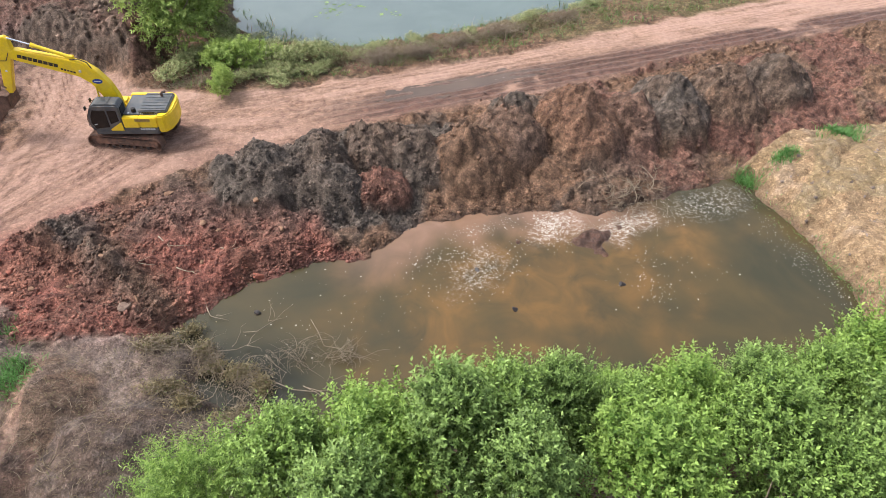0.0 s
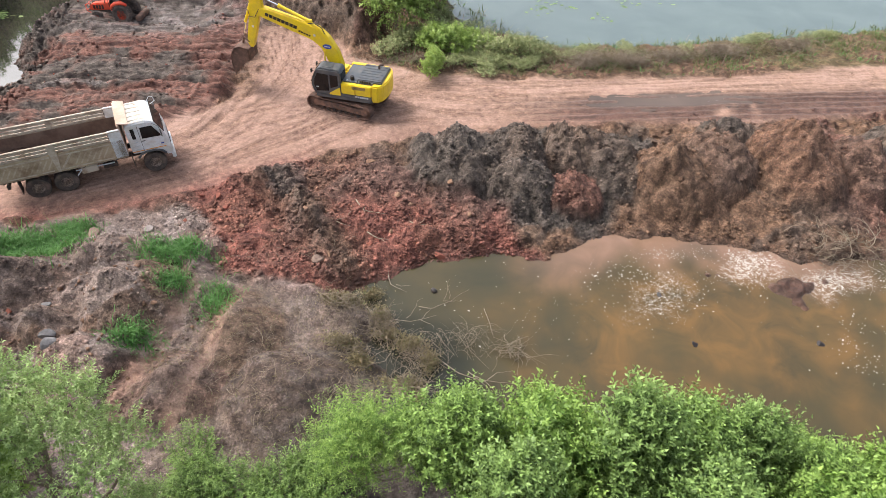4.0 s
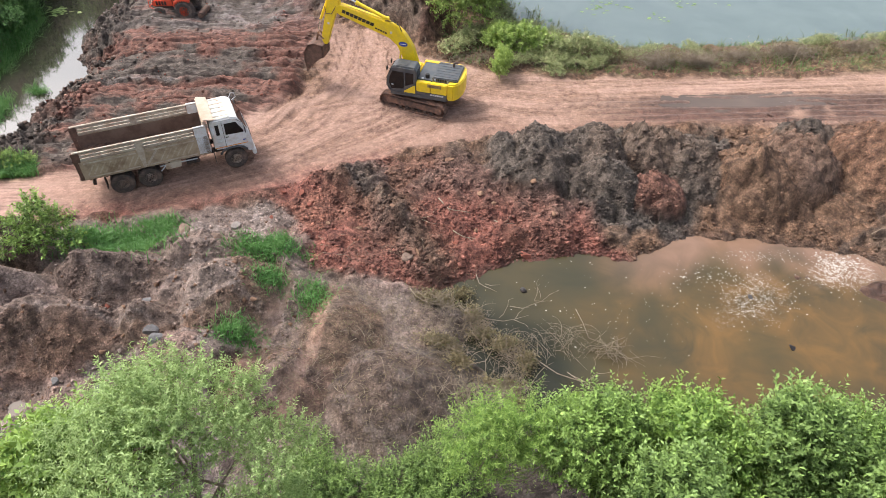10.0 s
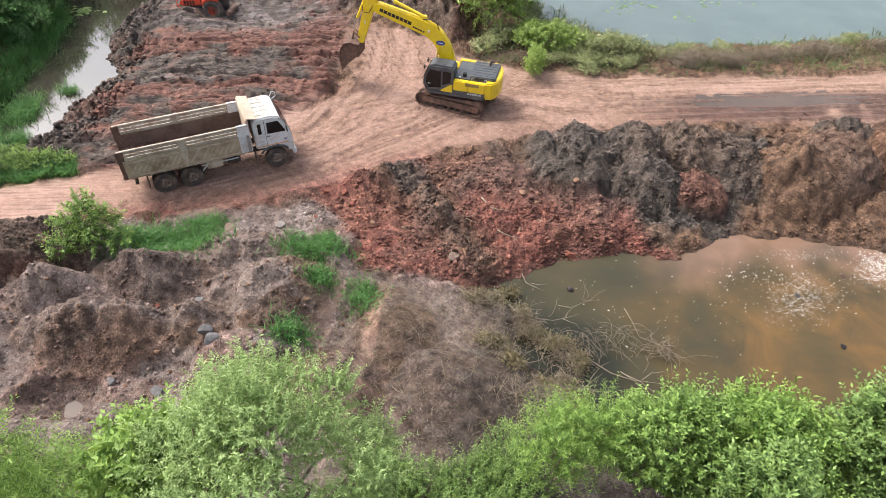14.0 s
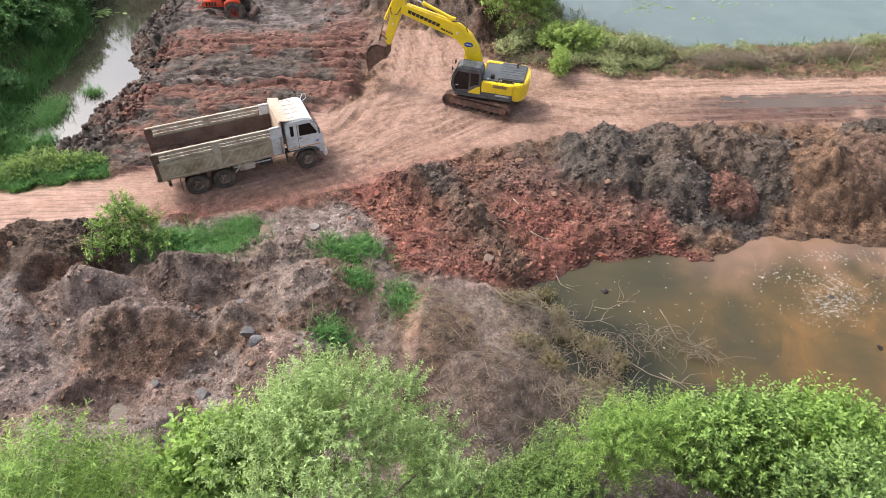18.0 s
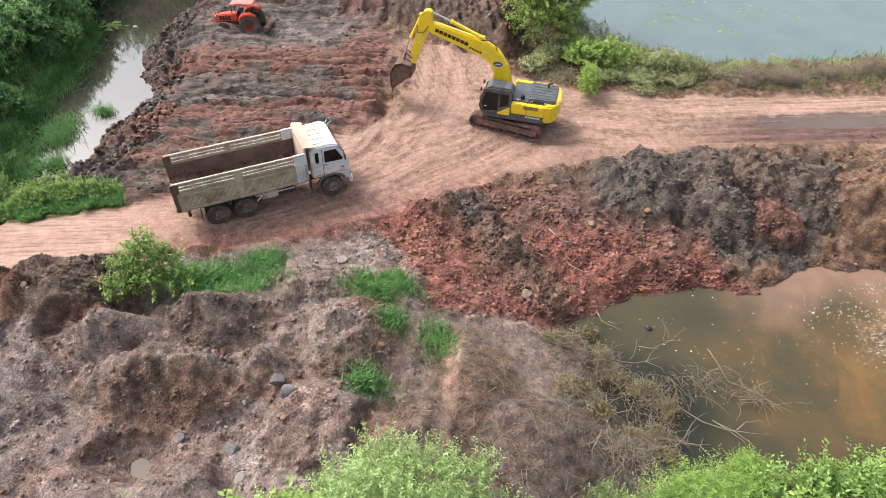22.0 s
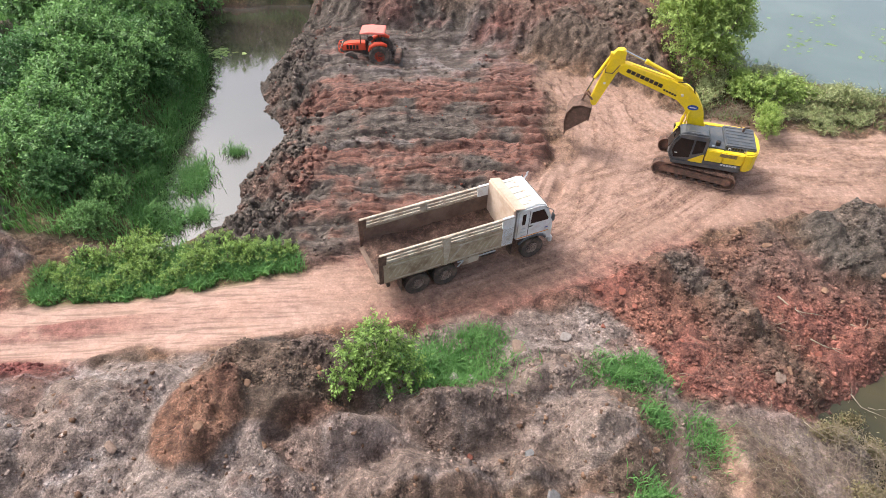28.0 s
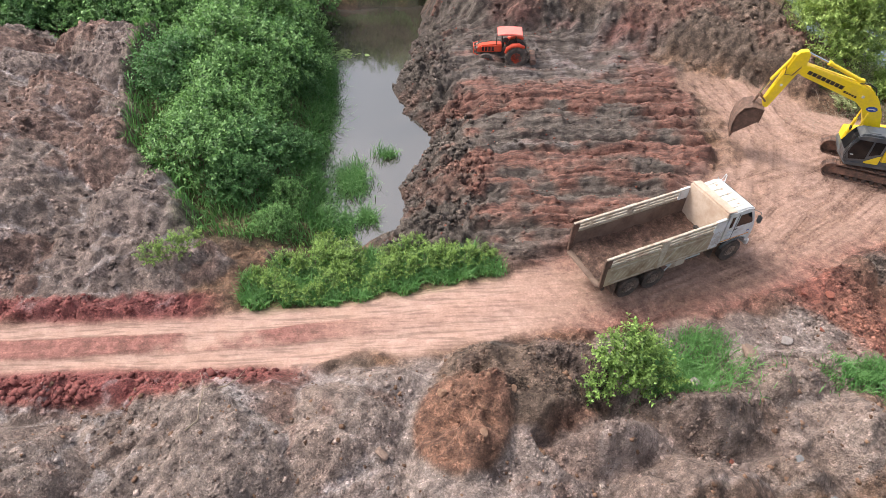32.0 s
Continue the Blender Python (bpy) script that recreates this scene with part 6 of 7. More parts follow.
# feathery yellow-green shrub at the corner of the pond
feather = [(0, 0, 3.6, 0.9, 0.9, 1.2), (0.9, 0.1, 4.2, 0.9, 0.9, 0.9), (-0.4, -0.1, 4.6, 0.8, 0.8, 0.7), (-0.8, 0.2, 2.8, 0.7, 0.8, 0.9), (0.4, 0.6, 2.2, 1.1, 0.8, 1.0), (1.5, 0.3, 3.0, 0.9, 0.8, 1.0)]
tree("tree", standing(-3.5, 11.2), "feathery yellow-green tree with fine leaves beside the pond", LEAF_LIME, feather, 11, 1000, 22, 0.9, 0.13, 0.028, rise=0.5, trunk=0.07, spread=1.1)
# tall pale willow-like tree
willow = lobes(30, 3.7, 4.6, 9.6, 0.6)
tree("tree", standing(-12.2, 9.0), "tall pale green willow-like tree with narrow leaves", LEAF_PALE, willow, 12, 2900, 22, 0.75, 0.095, 0.032, rise=0.8, droop=0.05, trunk=0.16, limbs=16)
# smaller bright tree under it and feathery acacia
acacia = [(0, 0, 8.2, 1.3, 1.3, 1.1), (-1.4, 0.2, 7.0, 1.5, 1.3, 1.2), (1.2, 0.1, 6.6, 1.3, 1.3, 1.2), (-2.8, 0.2, 5.8, 1.3, 1.2, 1.1), (0, 1.0, 5.6, 1.7, 1.1, 1.3), (1.4, 0.9, 4.6, 1.2, 1.1, 1.2)]
ac = tree("tree", standing(-17.9, 8.4), "feathery lime-green acacia with layered sprays", LEAF_LIME, acacia, 13, 1500, 24, 1.0, 0.14, 0.026, rise=0.25, droop=0.1, trunk=0.12, spread=1.2, limbs=14)
copy_thing(ac, pose(-21.9, 8.4, -0.3, 0, 0, 30)).scale = (0.66, 0.66, 0.66)
broad = [(0, 0, 7.0, 1.1, 1.1, 1.1), (0.9, 0.3, 5.8, 1.1, 1.1, 1.2), (-0.8, 0.4, 5.9, 1.1, 1.1, 1.2), (0, 0.9, 4.6, 1.2, 1.0, 1.2)]
tree("tree", standing(-14.6, 9.4), "dense lime-green tree below a paler crown", LEAF_LIME, broad, 14, 700, 14, 0.7, 0.2, 0.1, trunk=0.1)
low = [(0, 0, 0.7, 1.3, 0.9, 0.8), (1.4, 0.1, 0.6, 1.2, 0.8, 0.7), (-1.4, 0.1, 0.6, 1.2, 0.9, 0.7)]
und = tree("bush", standing(-8.6, 9.6), "low green undergrowth with fine leaves below the trees", LEAF_COOL, low, 15, 620, 14, 0.6, 0.11, 0.04, trunk=0.03, category="bush", group="undergrowth", limbs=4)
for x, y, rz, s in ((-5.6, 10.1, 40, 1.0), (-19.9, 10.6, -30, 1.1), (-15.9, 11.2, 70, 0.9), (-10.6, 11.0, 10, 0.8), (-9.4, 11.6, 100, 0.9), (-7.9, 11.2, 150, 1.0), (-6.5, 11.5, 20, 0.85), (-5.2, 11.3, 80, 0.9), (-7.2, 9.8, 60, 1.1)):
    copy_thing(und, standing(x, y, rz)).scale = (s, s, s)

# shrub and tall grass beside the parked truck
shrub = [(0.1, 0.1, 1.9, 0.4, 0.4, 0.6), (-0.75, -0.2, 1.3, 0.4, 0.4, 0.4), (0.75, 0.0, 1.25, 0.5, 0.5, 0.4), (-1.15, -0.8, 0.4, 0.4, 0.4, 0.4), (0.35, -0.6, 0.8, 0.5, 0.5, 0.4), (-0.3, 0.5, 1.1, 0.5, 0.4, 0.5), (1.2, -0.5, 0.6, 0.5, 0.4, 0.4), (-0.4, -0.5, 0.9, 0.35, 0.35, 0.4)]
tree("bush", standing(-22.3, 23.6), "bright green leafy shrub on churned earth", LEAF_FRESH, shrub, 16, 340, 13, 0.65, 0.15, 0.075, trunk=0.05, category="bush", limbs=8)

# tree and thickets on the lake shore
lakeside = [(0, 0, 5.3, 1.5, 1.5, 1.2), (1.4, 0.4, 4.4, 1.5, 1.4, 1.3), (-1.5, -0.2, 4.3, 1.4, 1.3, 1.2), (0.3, -0.8, 3.4, 1.7, 1.3, 1.3), (2.3, 0.2, 3.0, 1.3, 1.2, 1.3), (-0.8, -1.2, 2.2, 1.2, 1.0, 1.0), (1.0, -1.2, 1.8, 1.3, 1.0, 1.0), (-0.6, 0.9, 5.0, 1.5, 1.4, 1.3)]
lt = tree("tree", standing(-1.6, 47.4), "light green lakeside tree with a thin pale trunk", LEAF_LAKE, lakeside, 17, 1500, 13, 0.9, 0.22, 0.09, rise=0.4, droop=0.08, trunk=0.11, limbs=12, group="lakeside trees")
ob = copy_thing(lt, standing(0.2, 50.2, 120))
ob.scale = (0.85, 0.85, 0.9)
ob = copy_thing(lt, standing(1.6, 53.2, 200))
ob.scale = (0.9, 0.9, 0.95)
ob = copy_thing(lt, standing(-1.0, 55.6, 60))
ob.scale = (1.0, 1.0, 1.0)
shore = [(0, 0, 0.9, 1.2, 1.0, 0.9), (1.3, 0.2, 0.7, 1.0, 0.8, 0.7), (-1.2, 0.1, 0.8, 1.0, 0.9, 0.8)]
sh = tree("bush", standing(2.4, 43.2), "dull green bush on the lake verge", LEAF_LAKE, shore, 18, 330, 12, 0.6, 0.2, 0.09, trunk=0.04, category="bush", group="verge bushes", limbs=5)
for x, y, rz, s in ((1.0, 44.8, 60, 0.7), (5.2, 43.8, 100, 0.5)):
    copy_thing(sh, standing(x, y, rz)).scale = (s, s, s)
shore2 = [(0, 0, 0.7, 1.3, 0.9, 0.7), (1.4, 0.2, 0.5, 1.1, 0.8, 0.5), (-1.4, 0.1, 0.6, 1.1, 0.8, 0.6)]
sh2 = tree("bush", standing(6.6, 42.6), "dull olive scrub with pale leaf tips", OLIVE, shore2, 19, 330, 10, 0.6, 0.2, 0.07, trunk=0.04, category="bush", group="verge scrub", limbs=5)
for x, y, rz, s in ((4.4, 44.6, 60, 0.7), (9.0, 43.2, 140, 0.5), (2.6, 46.4, 20, 0.8), (2.0, 48.8, 80, 1.0), (-1.2, 44.4, 50, 0.9), (11.6, 43.0, 30, 0.55), (15.2, 43.4, 90, 0.5), (19.5, 43.2, 60, 0.5), (25.0, 44.4, 20, 0.6), (7.0, 44.6, 10, 0.6), (31.0, 45.4, 10, 0.6), (2.6, 41.7, 15, 0.6), (4.4, 41.5, 95, 0.65), (6.1, 41.5, 170, 0.62), (7.7, 41.5, 40, 0.5), (3.4, 42.9, 130, 0.8), (5.6, 42.7, 60, 0.7)):
    copy_thing(sh2, standing(x, y, rz)).scale = (s * 1.2, s, s * 0.65)

copy_thing(sh, standing(0.8, 40.4, 75)).scale = (0.6, 0.6, 0.8)
stake = thing("stake", standing(21.4, 41.1), "weathered wooden stake leaning on the lake verge", "stake")
part("pole", limb((0, 0, -0.3), (0.08, 0, 1.5), 0.05, 0.035, np.random.default_rng(41), 0.02), DEADWOOD, stake, smooth=True)
# thicket between the tipped heaps and the backwater
rng = np.random.default_rng(77)
bushes = []
for seed, leaf, n, ll, lw, text in ((21, LEAF_THICKET, 560, 0.2, 0.1, "dense mid-green thicket shrub with broad leaves"), (22, LEAF_DARK, 560, 0.2, 0.09, "dark green climber-covered thicket shrub"), (23, LEAF_THICKET, 520, 0.22, 0.11, "rounded light green thicket shrub")):
    r2 = np.random.default_rng(seed)
    blobs = [(0, 0, 2.0, 1.4, 1.4, 1.1)] + [(1.5 * math.cos(a), 1.5 * math.sin(a), r2.uniform(0.8, 1.7), r2.uniform(0.8, 1.2), r2.uniform(0.8, 1.2), r2.uniform(0.8, 1.1)) for a in np.linspace(0, 5.4, 6)]
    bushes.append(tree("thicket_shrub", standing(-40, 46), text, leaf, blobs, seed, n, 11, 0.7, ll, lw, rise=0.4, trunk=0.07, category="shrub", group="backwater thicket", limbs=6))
spots = [(x + rng.uniform(-0.5, 0.5), y + rng.uniform(-0.5, 0.5)) for y in np.arange(34, 72, 2.3) for x in np.arange(-68, -34, 2.3)]
spots = [(x, y) for x, y in spots if (y < 58 and outline_distance(np.array([x]), np.array([y]), THICKET)[0] < -0.6 and outline_distance(np.array([x - 2.0]), np.array([y]), THICKET)[0] < -0.6) or (53.6 <= y < 66 and x < -43) or (58 <= y < 70 and -43 <= x < -38.5)]
for k, (x, y) in enumerate(spots):
    edge = x > -37.0 + 0.3 * rng.random()
    s = rng.uniform(0.75, 1.25) * (0.6 if edge else 1.0) * (0.75 if y < 37 else 1.0) * (1.35 if y > 56 else 1.0)
    w = k % 3
    m = standing(x, y, rng.uniform(0, 360), 1, -0.15)
    if k < 3:
        bushes[k].matrix_world = m
        ob = bushes[k]
    else:
        ob = copy_thing(bushes[w], m)
    ob.scale = (s, s, s * rng.uniform(0.85, 1.15))


def blades(name, rng, x, y, height, width, material, label, category="grass", lean=0.5, kind="stuff", ground=True, z0=None):
    """Arching blades of grass, two faces each."""
    n = len(x)
    z = ground_layers(x, y)[0] - 0.03 if z0 is None else np.full(n, z0)
    h = height * rng.uniform(0.55, 1.25, n)
    a, b = rng.uniform(0, 6.283, n), rng.uniform(0, 6.283, n)
    out = np.stack([np.cos(a), np.sin(a), 0 * a], -1)
    side = np.stack([np.cos(b), np.sin(b), 0 * b], -1) * (width * rng.uniform(0.7, 1.3, n))[:, None] * 0.5
    foot = np.stack([x, y, z], -1)
    mid = foot + out * (h * lean * 0.3)[:, None] + np.array([0, 0, 1]) * (h * 0.62)[:, None]
    tip = foot + out * (h * lean * rng.uniform(0.6, 1.5, n))[:, None] + np.array([0, 0, 1]) * (h * rng.uniform(0.7, 1.0, n))[:, None]
    co = np.stack([foot - side, foot + side, mid + side * 0.8, mid - side * 0.8, tip + side * 0.1, tip - side * 0.1], 1).reshape(-1, 3)
    i = np.arange(n)[:, None] * 6
    faces = np.concatenate([i + [0, 1, 2, 3], i + [3, 2, 4, 5]], 0)
    me = raw_mesh(name, co, faces)
    me.materials.append(material)
    return tagged(new(name, me), label, category, kind=kind)


def scatter(rng, n, line, ragged=0.6):
    """Random places inside an outline."""
    xs, ys = [p[0] for p in line], [p[1] for p in line]
    x, y = rng.uniform(min(xs) - 1, max(xs) + 1, n * 4), rng.uniform(min(ys) - 1, max(ys) + 1, n * 4)
    keep = outline_distance(x, y, line) + ragged * waves(x, y, 1.3, 2, 55) < 0
    return x[keep][:n], y[keep][:n]


def tuft(rng, n, cx, cy, rx, ry):
    v = rng.normal(size=(n, 2)) * 0.42
    return cx + v[:, 0] * rx, cy + v[:, 1] * ry


rng = np.random.default_rng(5)
for cx, cy, rx, ry, n, h, text in ((-19.6, 24.1, 2.6, 1.6, 1500, 0.55, "lush green grass clump beside a shrub and stones"), (-18.0, 25.7, 1.3, 0.8, 350, 0.4, "small grass clump on the road bank"),
                                   (-12.5, 23.2, 1.8, 1.1, 800, 0.4, "green grass tuft on grey earth"), (-12.1, 21.1, 0.8, 0.9, 260, 0.35, "small green grass tuft"),
                                   (-10.2, 20.4, 1.0, 1.3, 260, 0.4, "thin pale green grass tuft"), (-13.1, 18.1, 1.1, 0.9, 320, 0.4, "small grass tuft between heaps"),
                                   (29.0, 22.5, 0.6, 0.8, 200, 0.6, "grass clump on the tan bank"), (30.6, 22.0, 1.1, 0.6, 300, 0.3, "low grass cushion on the tan bank"), (35.5, 22.6, 1.6, 1.0, 500, 0.4, "bright grass on the tan bank")):
    x, y = tuft(rng, int(n * 2.0), cx, cy, rx, ry)
    blades("grass_clump", rng, x, y, h * 0.95, 0.04, LUSH, text, lean=0.8)
x, y = scatter(rng, 9000, STRIP, 0.5)
blades("roadside_grass", rng, x, y, 0.55, 0.045, LUSH, "bright green grass strip beside the dirt road", lean=0.7)
x, y = scatter(rng, 9000, THICKET, 0.5)
blades("thicket_grass", rng, x, y, 0.8, 0.06, LUSH, "tall green grass at the foot of the thicket", lean=0.6)
stripe = [(0, 0, 0.5, 0.8, 0.6, 0.5), (0.9, 0.1, 0.35, 0.6, 0.5, 0.45), (-0.9, 0.1, 0.4, 0.7, 0.5, 0.45)]
rb = tree("bush", standing(-27.4, 30.9), "low bright green weeds along the dirt road", LEAF_FRESH, stripe, 31, 230, 12, 0.35, 0.11, 0.05, trunk=0.02, category="bush", group="roadside weeds", limbs=3)
for x, y, rz, s in ((-29.2, 31.0, 20, 1.1), (-31.0, 30.6, 60, 0.9), (-32.6, 31.2, 90, 1.1), (-34.3, 31.4, 10, 1.2), (-33.6, 29.9, 50, 0.9), (-35.9, 30.0, 140, 0.9), (-30.2, 32.0, 30, 0.8), (-40.2, 31.0, 30, 0.9), (-34.0, 32.6, 75, 1.0)):
    copy_thing(rb, standing(x, y, rz)).scale = (s, s, s)
# verge of the lake: rough grass, straw and reeds in the shallows
VERGE = [(-3, 41.9), (2, 40.8), (7, 40.1), (21, 39.9), (29, 40.8), (45, 41.8), (60, 43), (60, 51), (45, 49), (33, 48), (24, 47), (17, 46.3), (11, 46.3), (5, 49.5), (2, 55), (-2, 60), (-3, 48)]
x, y = scatter(rng, 4000, VERGE, 0.5)
keep = waves(x, y, 2.2, 2, 68) > 0.0
x, y = x[keep], y[keep]
blades("verge_grass", rng, x, y, 0.38, 0.05, GRASS, "rough green grass on the lake verge", lean=0.8)
x, y = scatter(rng, 12000, VERGE, 0.5)
keep = waves(x, y, 2.5, 2, 66) > 0.1
blades("verge_straw", rng, x[keep], y[keep], 0.42, 0.045, REED, "dry straw and dead stems on the lake verge", lean=1.2)
SHALLOW = [(4, 52), (6, 49.8), (11.5, 46.8), (18, 46.8), (25, 47.4), (34, 48.6), (50, 50), (50, 52.5), (34, 50.8), (25, 49.6), (18, 49), (12, 49), (7.5, 52), (5.5, 56), (4, 58)]
x, y = scatter(rng, 2600, SHALLOW, 0.9)
keep = waves(x, y, 1.6, 2, 67) > 0.0
blades("reeds", rng, x[keep], y[keep], 0.75, 0.04, REED, "thin reeds in the lake shallows", "reeds", lean=0.7, z0=LAKE_Z - 0.1)
# grass leaning over the backwater from the thicket's foot
yb = rng.uniform(35, 57, 5200)
xb = np.interp(yb, [35, 37, 41, 47, 53, 57], [-34.0, -34.4, -35.0, -34.6, -34.8, -37.2]) + rng.normal(size=5200) * 0.55 - 0.1
blades("bank_grass", rng, xb, yb, 0.85, 0.045, LUSH, "tall green grass along the backwater's edge", lean=0.9, z0=None)
# far bank of the backwater: rough grass, with taller shrubs behind it
x, y = scatter(rng, 4200, [(-42, 62.4), (-34, 62.9), (-25, 63.8), (-24, 70), (-42, 70)], 0.3)
blades("far_bank_grass", rng, x, y, 0.8, 0.06, LUSH, "tall green grass on the backwater's far bank", lean=0.7)
for k, x in enumerate((-47, -43.5, -40, -36, -32.5, -29, -25.5, -22)):
    ob = copy_thing(bushes[k % 3], standing(x, 73.5 + (k * 7 % 3), 47 * k, 1, -0.2))
    ob.scale = (2.0, 2.0, 2.3 + 0.3 * (k % 3))
# grass islets in the backwater
for cx, cy, rx, ry, n in ((-32.9, 39.8, 1.3, 2.0, 1300), (-32.0, 36.6, 0.7, 0.8, 350), (-30.9, 42.3, 0.8, 0.5, 220), (-33.2, 36.0, 0.9, 1.6, 500)):
    x, y = tuft(rng, n, cx, cy, rx, ry)
    blades("water_grass", rng, x, y, 0.55, 0.045, LUSH, "fresh green water grass in the backwater", lean=0.9, z0=STREAM_Z - 0.06)
# thin weed along the tan bank's foot
y = rng.uniform(11, 21, 900)
blades("bank_weed", rng, 28.3 + rng.normal(size=900) * 0.35 - 0.02 * (18 - y), y, 0.28, 0.04, GRASS, "sparse green weed along the tan bank's foot", lean=0.9)

# ---- stones, clods, dead wood, foam ----
def chunk_mesh(name, rng, x, y, z, size, flat=0.7):
    """Many small angular lumps, twelve faces each."""
    n = len(x)
    cube = np.array([(-1, -1, -1), (1, -1, -1), (1, 1, -1), (-1, 1, -1), (-1, -1, 1), (1, -1, 1), (1, 1, 1), (-1, 1, 1)], float) * 0.55
    co = cube[None] * rng.uniform(0.55, 1.15, (n, 8, 3)) * np.stack([rng.uniform(0.7, 1.4, n), rng.uniform(0.7, 1.2, n), flat * rng.uniform(0.7, 1.2, n)], -1)[:, None]
    a, b = rng.uniform(0, 6.283, n), rng.normal(0, 0.5, n)
    ca, sa, cb, sb = np.cos(a)[:, None], np.sin(a)[:, None], np.cos(b)[:, None], np.sin(b)[:, None]
    X, Y, Z = co[..., 0], co[..., 1], co[..., 2]
    X, Z = X * cb - Z * sb, X * sb + Z * cb
    X, Y = X * ca - Y * sa, X * sa + Y * ca
    co = np.stack([X, Y, Z], -1) * size[:, None, None] + np.stack([x, y, z + size * 0.04], -1)[:, None]
    tri = np.array([(0, 2, 1), (0, 3, 2), (4, 5, 6), (4, 6, 7), (0, 1, 5), (0, 5, 4), (1, 2, 6), (1, 6, 5), (2, 3, 7), (2, 7, 6), (3, 0, 4), (3, 4, 7)])
    return raw_mesh(name, co.reshape(-1, 3), (np.arange(n)[:, None, None] * 8 + tri[None]).reshape(-1, 3))


def soil_of(me, x, y, each):
    """Gives loose pieces the soil of the ground on which they lie."""
    i, j = np.clip(np.searchsorted(GY[:, 0], y), 0, GY.shape[0] - 1), np.clip(np.searchsorted(GX[0], x), 0, GX.shape[1] - 1)
    for name, layer in (("soil_a", soil_a), ("soil_b", soil_b), ("soil_c", (0 * smear, crimson, smear, smear))):
        add_layer(me, name, tuple(np.repeat(c[i, j], each) for c in layer))


def clods(name, rng, line, n, lo, hi, material, label, ragged=1.0, category="clods"):
    x, y = scatter(rng, n, line, ragged)
    z, s = ground_layers(x, y)
    keep = (s["shore"] > (-0.12 if "shore" in name else 0.05)) & (s["road"] < 0.5) & (waves(x, y, 1.6, 2, 301) + rng.normal(size=len(x)) * 0.35 > -0.15)
    x, y, z = x[keep], y[keep], z[keep]
    size = lo * (hi / lo) ** (rng.random(len(x)) ** 2.1)
    me = chunk_mesh(name, rng, x, y, z, size)
    if material == SOIL_PIECE:
        soil_of(me, x, y, 8)
    me.materials.append(material)
    return tagged(new(name, me), label, category, kind="stuff")


rng = np.random.default_rng(8)
BANK_E = [(13, 34.6), (13, 25), (16, 24), (19, 22.6), (29, 23.2), (40, 23), (48, 26), (50, 35), (30, 34.8)]
clods("red_clods", rng, REDFAN, 9000, 0.045, 0.2, SOIL_PIECE, "loose red laterite clods on the tipped bank")
clods("dark_clods", rng, DARKBANK, 5000, 0.045, 0.18, SOIL_PIECE, "dark clay clods on the tipped bank")
clods("brown_clods", rng, BANK_E, 9000, 0.045, 0.19, SOIL_PIECE, "brown earth clods on the pond bank")
clods("field_clods", rng, FIELD, 3600, 0.045, 0.2, SOIL_PIECE, "dark clods on the dozed ground")
clods("margin_clods", rng, [(-31, 33.5), (-27, 32.4), (-25.4, 36), (-25.6, 44), (-27, 50), (-28, 56), (-30, 55), (-30.5, 47), (-28.5, 44), (-30.6, 39)], 3000, 0.07, 0.34, SOIL_PIECE, "rough dark clods along the backwater")
clods("field_red_clods", rng, FIELD, 700, 0.045, 0.14, CLOD_RED, "red clods on the dozed ground")
clods("flat_clods", rng, [(-46, 24.6), (-30, 24.9), (-20, 26), (-12, 26.6), (-11, 22), (-10, 14), (-46, 14)], 9500, 0.04, 0.16, SOIL_PIECE, "grey and brown clods on tipped earth")
clods("flat_brown_clods", rng, [(-46, 24.6), (-30, 24.9), (-20, 26), (-12, 26.6), (-11, 22), (-10, 14), (-46, 14)], 1800, 0.04, 0.17, CLOD_BROWN, "brown stones on tipped earth")
clods("heap_clods", rng, [(-54, 29.5), (-40.5, 29.5), (-42, 36.3), (-45, 39), (-46, 55), (-54, 55)], 4200, 0.05, 0.22, SOIL_PIECE, "grey and brown clods on the far tipped heaps")
clods("top_clods", rng, SPOILTOP, 4000, 0.05, 0.32, SOIL_PIECE, "dark clods on the spoil mound")
clods("roadside_stones", rng, [(-54, 25.4), (-35, 25.3), (-34, 24.4), (-54, 23.9)], 1700, 0.06, 0.26, CLOD_CRIMSON, "red laterite stones along the road edge", 0.2)
clods("roadside_stones", rng, [(-54, 29.5), (-39, 29.3), (-38.5, 28.4), (-54, 28.2)], 900, 0.05, 0.18, CLOD_CRIMSON, "red laterite stones along the road edge", 0.2)
clods("shore_clods", rng, [(-3, 21.6), (0.2, 23.2), (3, 23.2), (5.4, 22.6), (9.6, 24.3), (13, 23.9), (16, 23.2), (19, 21.8), (28, 22), (28, 23.8), (24, 24.4), (19, 24), (16, 25.4), (10, 26.4), (6, 25), (2, 25.4), (-3, 24)], 3200, 0.045, 0.17, SOIL_PIECE, "wet brown clods along the pond's edge", 0.4)
clods("tan_stones", rng, [(28.8, 22.6), (33, 23), (38, 22.6), (50, 18), (50, 6), (29, 9), (29, 18)], 900, 0.03, 0.2, CLOD_GREY, "pale stones on the tan bank")
clods("pile_clods", rng, [(-28.3, 24), (-27, 26), (-24, 26.2), (-22.3, 24.6), (-23, 22.2), (-27, 22)], 4200, 0.03, 0.1, SOIL_PIECE, "crumbly dark brown soil pile", 0.4)


